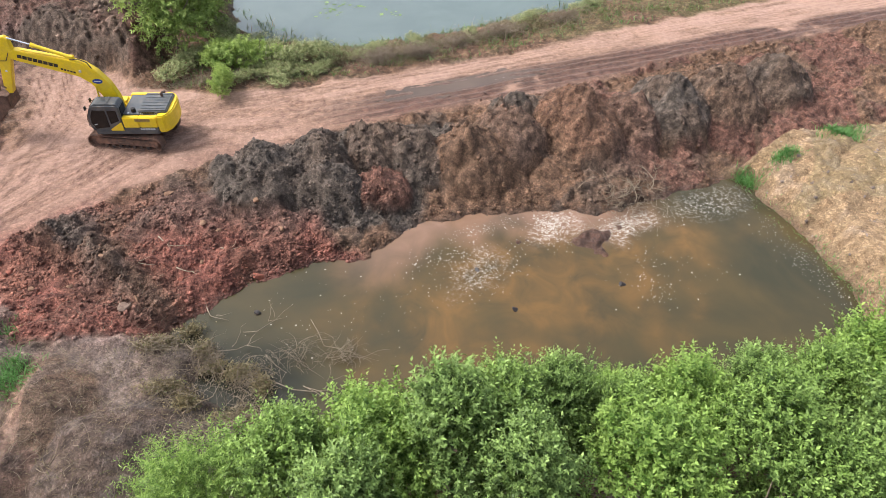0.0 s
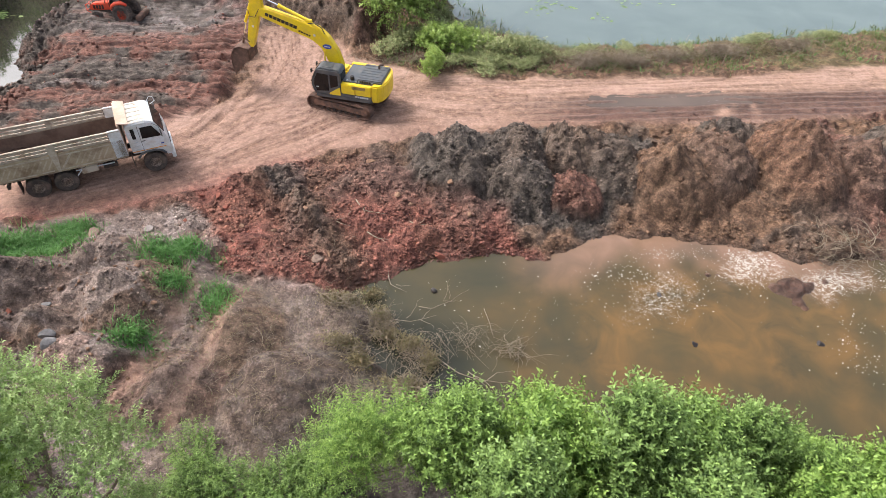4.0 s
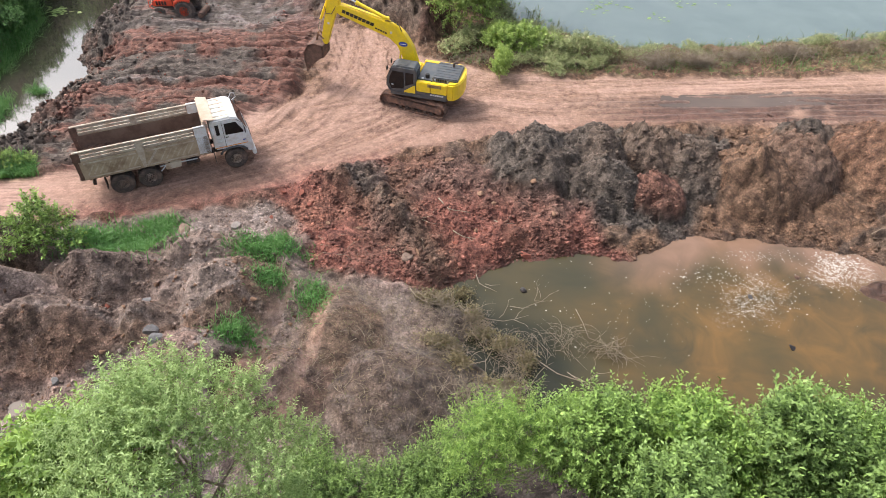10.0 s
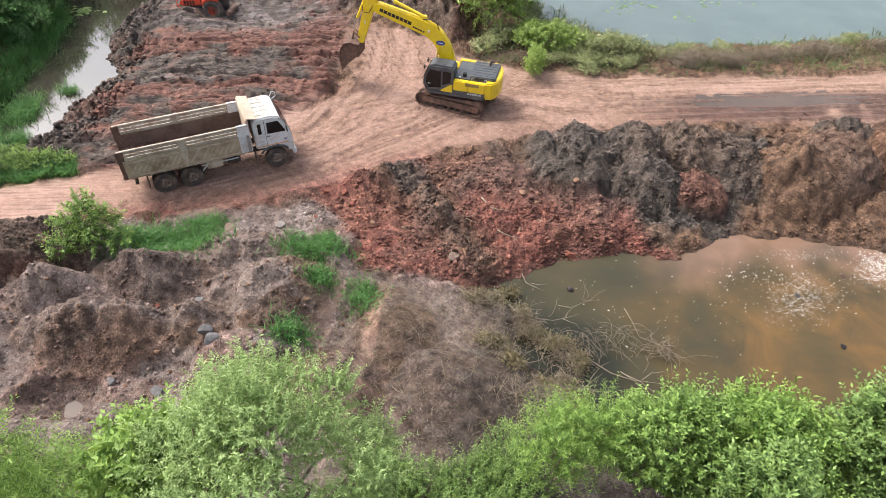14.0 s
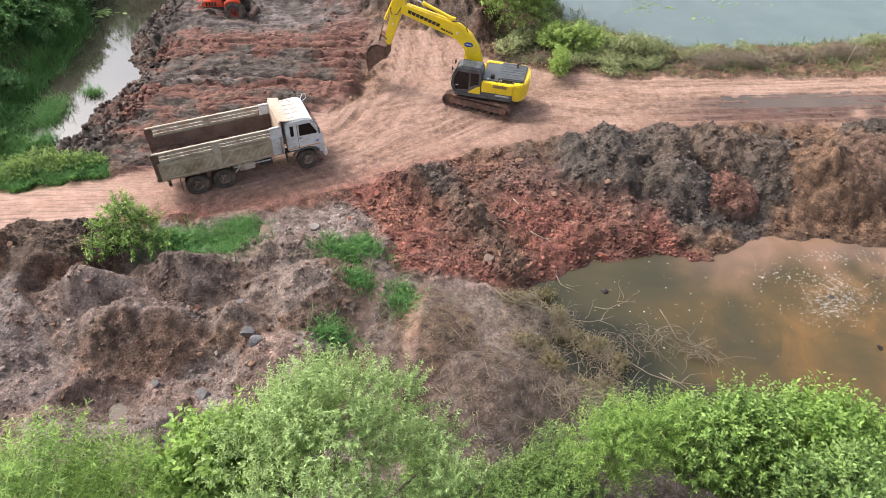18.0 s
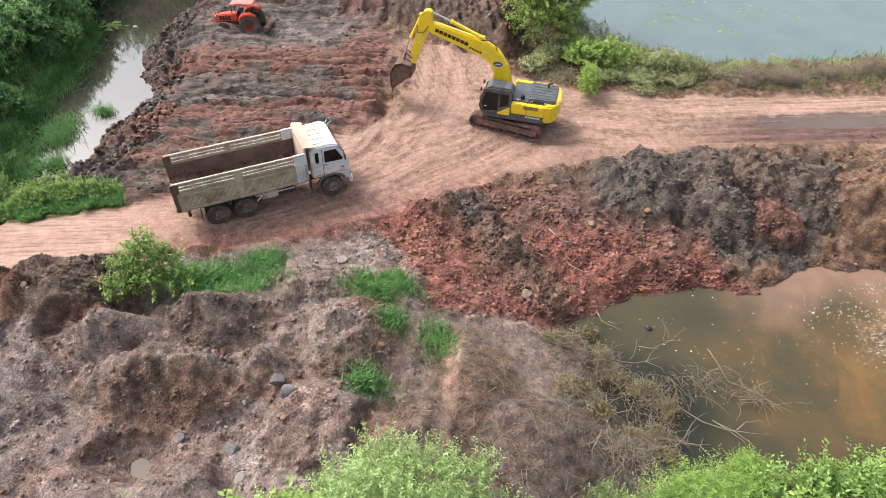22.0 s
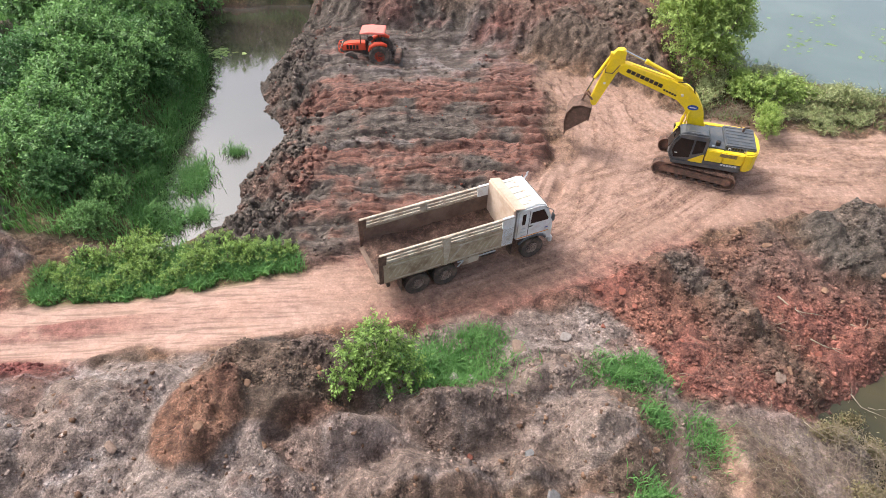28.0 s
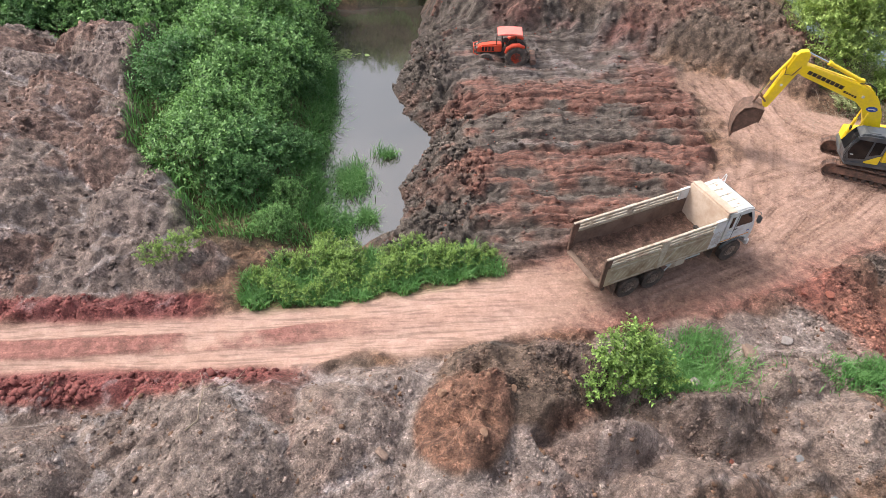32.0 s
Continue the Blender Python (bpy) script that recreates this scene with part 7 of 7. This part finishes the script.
def rock(name, rng, x, y, size, material, label, category="rock", group="", sink=0.25, flat=0.7):
    bm = bmesh.new()
    bmesh.ops.create_icosphere(bm, subdivisions=2, radius=1)
    cut = rng.normal(size=(9, 3))
    cut /= np.linalg.norm(cut, axis=1)[:, None]
    far_d = rng.uniform(0.35, 0.75, 9)
    for v in bm.verts:
        p = np.array(v.co)
        for d, lim in zip(cut, far_d):
            over = p @ d - lim
            if over > 0:
                p = p - d * over
        v.co = Vector(p * np.array([1.15, 0.9, flat]) * size)
    me = bpy.data.meshes.new(name)
    bm.to_mesh(me)
    bm.free()
    me.materials.append(material)
    ob = new(name, me)
    ob.matrix_world = pose(x, y, ground_z(x, y) + size * flat * (0.55 - sink), *rng.uniform(-15, 15, 2), rng.uniform(0, 360))
    return tagged(ob, label, category, group)


for x, y, s, mat, text in ((0.05, 24.25, 0.3, CLOD_RED, "rounded red boulder at the water's edge"), (-6.0, 23.3, 0.33, ROCK_BROWN, "pinkish boulder at the foot of the red bank"), (-5.4, 23.6, 0.25, CLOD_BROWN, "brown stone beside a pale boulder"),
                           (-14.4, 25.6, 0.27, ROCK_PALE, "whitish stone on grey rubble"), (-19.35, 23.35, 0.42, ROCK_PALE, "pale slab at the edge of the grass"), (-18.6, 23.25, 0.28, ROCK_PALE, "small pale stone at the edge of the grass"),
                           (-16.6, 24.6, 0.45, ROCK_BROWN, "grey-brown slab among rubble"), (-14.9, 23.9, 0.3, ROCK_BROWN, "grey stone among rubble"), (-2.0, 27.6, 0.24, CLOD_BROWN, "rounded tan stone in red soil"), (0.9, 27.9, 0.22, CLOD_BROWN, "rounded tan stone in red soil"),
                           (-6.6, 26.0, 0.22, CLOD_BROWN, "rounded tan stone in red soil"), (-8.3, 25.4, 0.2, CLOD_BROWN, "rounded tan stone in red soil"), (-10.9, 27.2, 0.2, CLOD_RED, "red stone below the road edge"), (-11.4, 27.9, 0.24, CLOD_RED, "red stone below the road edge"),
                           (-3.4, 30.6, 0.25, CLOD_BROWN, "flat tan stone at the top of the red bank"), (1.8, 26.2, 0.2, CLOD_BROWN, "tan stone in red soil"), (-29.0, 22.9, 0.24, CLOD_BROWN, "reddish block on a tipped heap"), (-26.7, 22.3, 0.2, CLOD_BROWN, "reddish block beside the dark pile"),
                           (-27.9, 20.6, 0.2, CLOD_BROWN, "reddish block at the foot of a heap"), (-31.2, 20.9, 0.3, ROCK_BROWN, "grey block at the foot of a heap"), (-16.5, 18.3, 0.36, ROCK_BLUE, "blue-grey boulder between tipped loads"), (-17.9, 16.0, 0.34, ROCK_BLUE, "blue-grey boulder at the foot of a load"), (-12.6, 19.8, 0.16, CLOD_BROWN, "small ochre stone on trampled earth"),
                           (-17.1, 19.9, 0.255, ROCK_BLUE, "blue-grey stone on a tipped load"), (-16.0, 17.5, 0.357, ROCK_BLUE, "blue-grey boulder between tipped loads"), (-19.3, 19.5, 0.221, CLOD_DARK, "dark block on brown rubble"), (-18.3, 17.6, 0.136, CLOD_BROWN, "ochre stone on brown rubble"), (-17.5, 14.8, 0.28900000000000003, ROCK_PALE, "grey block at the foot of a load"), (-19.0, 20.3, 0.153, CLOD_RED, "red stone between mounds"), (-19.8, 16.4, 0.23800000000000002, ROCK_BLUE, "blue-grey block beside a puddle"), (-16.0, 16.5, 0.153, CLOD_BROWN, "ochre stone at the foot of a load"), (-1.3, 27.1, 0.187, CLOD_BROWN, "rounded tan stone in red gravel"), (-2.4, 25.4, 0.187, CLOD_BROWN, "rounded tan stone in red gravel"), (-9.5, 25.2, 0.17, CLOD_RED, "rounded red stone in red gravel"), (-5.7, 26.6, 0.17, CLOD_BROWN, "rounded tan stone in red gravel"), (-12.4, 28.2, 0.17, CLOD_RED, "rounded red stone below the road edge"), (-12.7, 26.0, 0.17, CLOD_RED, "rounded red stone below the road edge"), (-9.9, 25.6, 0.153, CLOD_BROWN, "rounded tan stone in red gravel"), (-3.5, 24.6, 0.204, CLOD_RED, "rounded red stone in red gravel"), (3.5, 22.5, 0.17, CLOD_RED, "red block at the pond edge"), (3.0, 23.3, 0.187, CLOD_RED, "red block at the pond edge")):
    rock("rock", rng, x, y, s, mat, text, group="loose rocks")
for x, y, s, h in ((11.4, 18.0, 0.2, 0.5), (17.3, 17.7, 0.24, 0.5), (10.7, 21.1, 0.16, 0.5), (-0.4, 22.0, 0.24, 0.6)):
    ob = rock("floating_debris", rng, x, y, s, BLACK, "dark lump of debris floating in the pond", "debris", "floating debris", flat=h)
    ob.location.z = POND_Z + 0.02


# dead wood
def stick(rng, p, way, length, r):
    side = np.cross(way, [0, 0, 1.0]) + 1e-6
    pts = [tuple(np.array(p) + np.array(way) * length * k + side * length * 0.12 * math.sin(k * 4 + p[0]) * (0.5 + rng.random())) for k in np.linspace(0, 1, 6)]
    return hose(pts, list(np.linspace(r, r * 0.25, 6)), 6)


def stick_heap(name, rng, cx, cy, rx, ry, n, length, r, height, material, label, base=None):
    """A tangle of bent twigs in one mesh."""
    rows, faces, seg, rings = [], [], 3, 5
    x, y = cx + rng.normal(size=n) * rx * 0.45, cy + rng.normal(size=n) * ry * 0.45
    z = np.maximum(ground_layers(x, y)[0], base if base is not None else -9)
    a = rng.uniform(0, 6.283, n)
    tilt = rng.normal(0.12, 0.3, n)
    L = length * rng.uniform(0.4, 1.4, n)
    way = np.stack([np.cos(a) * np.cos(tilt), np.sin(a) * np.cos(tilt), np.sin(tilt)], -1)
    bow = unit(rng.normal(size=(n, 3))) * (L * 0.22)[:, None]
    bow[:, 2] = np.abs(bow[:, 2])
    start = np.stack([x, y, z + rng.random(n) * height], -1) - way * (L * 0.3)[:, None]
    k = np.linspace(0, 1, rings)
    line = start[:, None] + way[:, None] * (L[:, None] * k)[..., None] + bow[:, None] * np.sin(k * 3.1416)[None, :, None]
    s1 = unit(np.cross(way, [0.3, 0.2, 1.0]))
    s2 = np.cross(way, s1)
    ang = np.arange(seg) * 2.094
    rad = r * rng.uniform(0.5, 1.5, n)[:, None] * np.linspace(1, 0.35, rings)[None]
    co = line[:, :, None] + (s1[:, None, None] * np.cos(ang)[None, None, :, None] + s2[:, None, None] * np.sin(ang)[None, None, :, None]) * rad[..., None, None]
    q = []
    for i in range(rings - 1):
        for j in range(seg):
            q.append((i * seg + j, i * seg + (j + 1) % seg, (i + 1) * seg + (j + 1) % seg, (i + 1) * seg + j))
    fc = (np.arange(n)[:, None, None] * rings * seg + np.array(q)[None]).reshape(-1, 4)
    me = raw_mesh(name, co.reshape(-1, 3), fc)
    me.materials.append(material)
    return tagged(new(name, me), label, "brushwood", kind="stuff")


rng = np.random.default_rng(9)
for cx, cy, rx, ry, n, L, text in ((-4.6, 20.6, 1.0, 0.8, 160, 0.8, "tangled dry brushwood at the pond corner"), (-2.9, 19.6, 0.8, 0.9, 220, 0.8, "withered scrub clump standing in shallow water"), (-4.4, 18.0, 1.1, 1.1, 170, 0.8, "brown dead scrub on the pond shore"),
                                   (-1.4, 18.0, 1.1, 1.2, 180, 0.9, "withered scrub clump in the shallows"), (-1.9, 16.2, 1.1, 0.8, 240, 0.9, "brown dead branches by the water"), (0.6, 18.6, 1.6, 1.1, 60, 1.2, "thin bare twigs rising from the pond"), (2.8, 18.0, 1.0, 0.6, 60, 0.9, "thin bare twigs lying on the pond"), (-3.6, 15.2, 1.3, 1.0, 200, 0.9, "dead scrub under the trees")):
    stick_heap("brush_heap", rng, cx, cy, rx, ry, n, L, 0.011, 0.55, DEADWOOD, text, POND_Z)
x, y = scatter(rng, 5200, [(-13, 22.5), (-10.5, 21.5), (-4.3, 21.8), (-3.4, 18), (-4, 12), (-12, 12)], 0.8)
blades("dry_litter", rng, x, y, 0.12, 0.018, STRAW, "dry straw and dead stems on trampled ground", "litter", lean=2.2)
stick_heap("dry_twigs", rng, -7.2, 17.5, 7.0, 9.0, 620, 0.7, 0.009, 0.05, DEADWOOD, "scattered dry twigs on trampled ground")
for cx, cy, rx, ry, n in ((-4.7, 20.9, 1.0, 0.5, 1500), (-3.0, 20.3, 0.5, 0.7, 900), (-2.7, 19.2, 0.7, 0.4, 800), (-4.6, 18.4, 1.0, 0.5, 1200), (-3.9, 17.4, 0.6, 0.7, 900), (-1.8, 18.6, 0.9, 0.5, 1100), (-0.9, 17.6, 0.5, 0.7, 800), (-2.2, 16.4, 1.1, 0.5, 1100), (-1.6, 15.5, 0.5, 0.6, 500), (-3.4, 21.7, 0.7, 0.4, 600)):
    x, y = tuft(rng, n, cx, cy, rx, ry)
    z = np.maximum(ground_layers(x, y)[0], POND_Z) + rng.random(n) * 0.5
    d = sphere_dirs(rng, n, 0.3)
    me = leaf_mesh("dead_leaves", np.stack([x, y, z], -1), d, sphere_dirs(rng, n, 0.8), np.full(n, 0.13), np.full(n, 0.055))
    me.materials.append(DEADLEAF)
    tagged(new("dead_leaves", me), "withered olive-brown leaves on dead brushwood", "leaves", kind="stuff")


def branch_thing(rng, x, y, z, heading, length, r, label, lift=0.05, forks=3, group="dead branches"):
    """A fallen branch: stem with side twigs."""
    t = thing("dead_branch", pose(x, y, z), label, "branch", group)
    way = np.array([math.cos(radians(heading)), math.sin(radians(heading)), lift])
    part("stem", stick(rng, (0, 0, 0), way, length, r * 0.5), DEADWOOD, t, smooth=True)
    for k in range(forks):
        at = way * length * rng.uniform(0.3, 0.8)
        h = radians(heading + rng.choice([-1, 1]) * rng.uniform(25, 60))
        part("twig", stick(rng, tuple(at), np.array([math.cos(h), math.sin(h), rng.uniform(0, 0.35)]), length * rng.uniform(0.25, 0.5), r * 0.32), DEADWOOD, t, smooth=True)
    return t


for x, y, h, L, r, text in ((-5.9, 21.3, -38, 2.4, 0.05, "pale forked branch on the brush heap"), (-4.6, 21.2, -30, 2.6, 0.045, "bleached crooked branch over the water"), (-3.2, 20.6, -15, 2.8, 0.05, "grey crooked branch in the pond"),
                           (1.9, 20.6, -62, 4.2, 0.035, "long thin bare branch in the pond"), (-0.9, 18.3, -35, 4.4, 0.06, "bleached fallen limb in the pond"), (-3.4, 15.6, 5, 3.0, 0.05, "pale fallen limb under the trees"), (-3.9, 16.8, 40, 2.6, 0.045, "pale crooked branch on the shore"),
                           (-1.2, 20.9, 15, 2.6, 0.04, "thin grey branch over the water"), (-9.0, 15.6, -25, 1.2, 0.03, "broken pale branch on trampled ground"), (-6.3, 15.4, 60, 1.6, 0.03, "grey branch on trampled ground"), (2.0, 18.2, 10, 2.0, 0.02, "thin bare twig in the pond")):
    branch_thing(rng, x, y, max(ground_z(x, y), POND_Z) + 0.12, h, L, r, text)
for x, y, h, L, r, text in ((-3.6, 25.3, -35, 1.3, 0.07, "brown log stub in the red bank"), (-1.4, 26.0, -20, 1.1, 0.06, "split log in the red bank"), (-5.6, 26.4, -50, 1.6, 0.06, "dark root in the red bank"), (-2.6, 23.0, -60, 1.5, 0.06, "dark log at the pond's edge"), (-4.2, 27.5, -45, 2.0, 0.08, "half-buried log in the red bank"),
                           (-37.6, 21.6, 80, 2.2, 0.06, "weathered pole on a tipped heap"), (-37.0, 23.6, 35, 1.2, 0.05, "weathered pole at the road bank"), (15.6, 23.3, -35, 1.2, 0.03, "thin stick in the mud"), (-27.0, 47.2, 70, 2.2, 0.05, "bare grey branch on the dozed ground"), (2.4, 32.6, -20, 0.9, 0.03, "pale stick on dark clay")):
    branch_thing(rng, x, y, ground_z(x, y) + 0.06, h, L, r, text, 0.02, 1, "half-buried wood")
for k in range(9):
    branch_thing(rng, 20.2 + rng.uniform(-0.6, 2.4), 22.5 + rng.uniform(-0.3, 1.2), -0.95 + rng.uniform(0, 0.4), rng.uniform(10, 70), rng.uniform(1.2, 2.4), rng.uniform(0.04, 0.08), "grey driftwood root at the pond bank", 0.1, 2, "driftwood")
stick_heap("driftwood_twigs", rng, 21.3, 23.0, 2.6, 1.4, 150, 0.9, 0.014, 0.4, DEADWOOD, "tangled driftwood twigs", POND_Z)
stick_heap("verge_brush", rng, 12.0, 42.4, 18, 1.7, 900, 1.0, 0.014, 0.35, DEADWOOD, "dead brushwood along the lake verge")
for cx, cy, rx, ry, n in ((9.0, 42.3, 1.6, 0.9, 500), (13.4, 42.2, 2.2, 0.8, 600), (18.5, 42.6, 2.0, 0.8, 450), (6.2, 43.0, 1.4, 0.9, 400), (24.5, 43.2, 2.4, 0.9, 500)):
    x, y = tuft(rng, n, cx, cy, rx, ry)
    me = leaf_mesh("dead_leaves", np.stack([x, y, ground_layers(x, y)[0] + rng.random(n) * 0.5], -1), sphere_dirs(rng, n, 0.3), sphere_dirs(rng, n, 0.8), np.full(n, 0.22), np.full(n, 0.07))
    me.materials.append(DEADLEAF)
    tagged(new("dead_leaves", me), "withered leaves on cut brushwood beside the lake", "leaves", kind="stuff")
for cx, cy, rx, n in ((11.8, 41.3, 1.6, 420), (14.6, 41.4, 1.5, 420), (21.6, 42.6, 2.2, 420), (17.8, 42.0, 1.6, 200), (27.5, 43.4, 2.0, 260)):
    stick_heap("brush_heap", rng, cx, cy, rx, 0.75, n, 0.9, 0.016, 0.75, DEADWOOD, "heap of cut dead brushwood on the lake verge")
stick_heap("verge_brush", rng, -0.5, 42.3, 3.6, 0.9, 320, 0.7, 0.012, 0.2, DEADWOOD, "dead brushwood beside the junction")

# foam flakes and lily pads
FOAM = plain_material("foam", (0.5, 0.46, 0.4), 0.9)


def flakes(name, rng, x, y, z, size, material, label, category, corners=6):
    n = len(x)
    a = np.arange(corners) * 6.283 / corners + rng.uniform(0, 6.283, (n, 1))
    r = size[:, None] * rng.uniform(0.5, 1.2, (n, corners))
    stretch = rng.uniform(0.4, 1.0, (n, 1))
    co = np.stack([x[:, None] + np.cos(a) * r, y[:, None] + np.sin(a) * r * stretch, np.full((n, corners), z) + rng.uniform(0, 0.006, (n, 1))], -1)
    me = raw_mesh(name, co.reshape(-1, 3), np.arange(n * corners).reshape(n, corners))
    me.materials.append(material)
    return tagged(new(name, me), label, category, kind="stuff")


rng = np.random.default_rng(10)
spots = []
for cx, cy, rx, ry, n in ((11.0, 20.9, 2.0, 1.6, 240), (16.0, 23.0, 1.0, 0.8, 520), (19.9, 21.6, 1.1, 0.8, 420), (22.5, 21.6, 3.6, 0.9, 330), (9.5, 22.6, 2.6, 1.2, 150), (4.0, 20.5, 6.0, 3.0, 130), (15.5, 21.8, 3.0, 1.0, 160), (20.0, 17.5, 3.0, 2.0, 90), (27.6, 15.5, 0.9, 5.0, 260), (12.5, 23.9, 2.6, 0.5, 140), (18.6, 17.0, 0.8, 1.6, 60)):
    spots.append(np.stack(tuft(rng, n, cx, cy, rx * 1.3, ry * 1.3), -1))
spots = np.concatenate(spots)
ok = outline_distance(spots[:, 0], spots[:, 1], POND_LINE) < -0.15
spots = spots[ok]
flakes("foam_flakes", rng, spots[:, 0], spots[:, 1], POND_Z + 0.006, 0.018 + 0.04 * rng.random(len(spots)) ** 3, FOAM, "cream-white foam flakes floating on the pond", "foam")
for cx, cy, rx, ry, n, z, where in ((12.0, 56.0, 3.0, 1.8, 26, LAKE_Z, "lake"), (16.5, 54.3, 1.6, 1.2, 9, LAKE_Z, "lake"), (20.5, 57.5, 3.5, 2.2, 18, LAKE_Z, "lake"), (14.5, 60.5, 3.0, 2.0, 16, LAKE_Z, "lake"), (-34.0, 55.0, 1.2, 1.2, 46, STREAM_Z, "backwater")):
    x, y = tuft(rng, n, cx, cy, rx, ry)
    flakes("lily_pads", rng, x, y, z + 0.012, 0.14 + 0.1 * rng.random(n), LEAF_PALE, "pale green lily pads on the " + where, "lily pads", 9)

x, y = scatter(rng, 1100, SHALLOW, 0.9)
keep = waves(x, y, 1.2, 2, 69) > -0.2
flakes("water_weed", rng, x[keep], y[keep], LAKE_Z + 0.012, 0.05 + 0.09 * rng.random(int(keep.sum())), LEAF_DARK, "small floating weed leaves in the lake shallows", "water weed", 7)

# puddles
for cx, cy, rx, ry, z, text in ((16, 36.5, 6.5, 1.1, -0.028, "shallow muddy puddle in the road"), (-21.2, 15.7, 1.6, 1.25, -0.365, "small grey-brown puddle between heaps")):
    X, Y = np.meshgrid(np.linspace(cx - rx, cx + rx, 90), np.linspace(cy - ry, cy + ry, 40))
    me, _u = grid_mesh("puddle_water", X, Y + 0.03 * (X - cx), np.full(X.shape, z), (np.hypot((X - cx) / rx, (Y - cy) / ry) + 0.25 * waves(X, Y, 0.9, 2, 141) < 0.98)[:-1, :-1])
    me.materials.append(PUDDLE)
    tagged(new("puddle_water", me), text, "puddle", kind="structure")
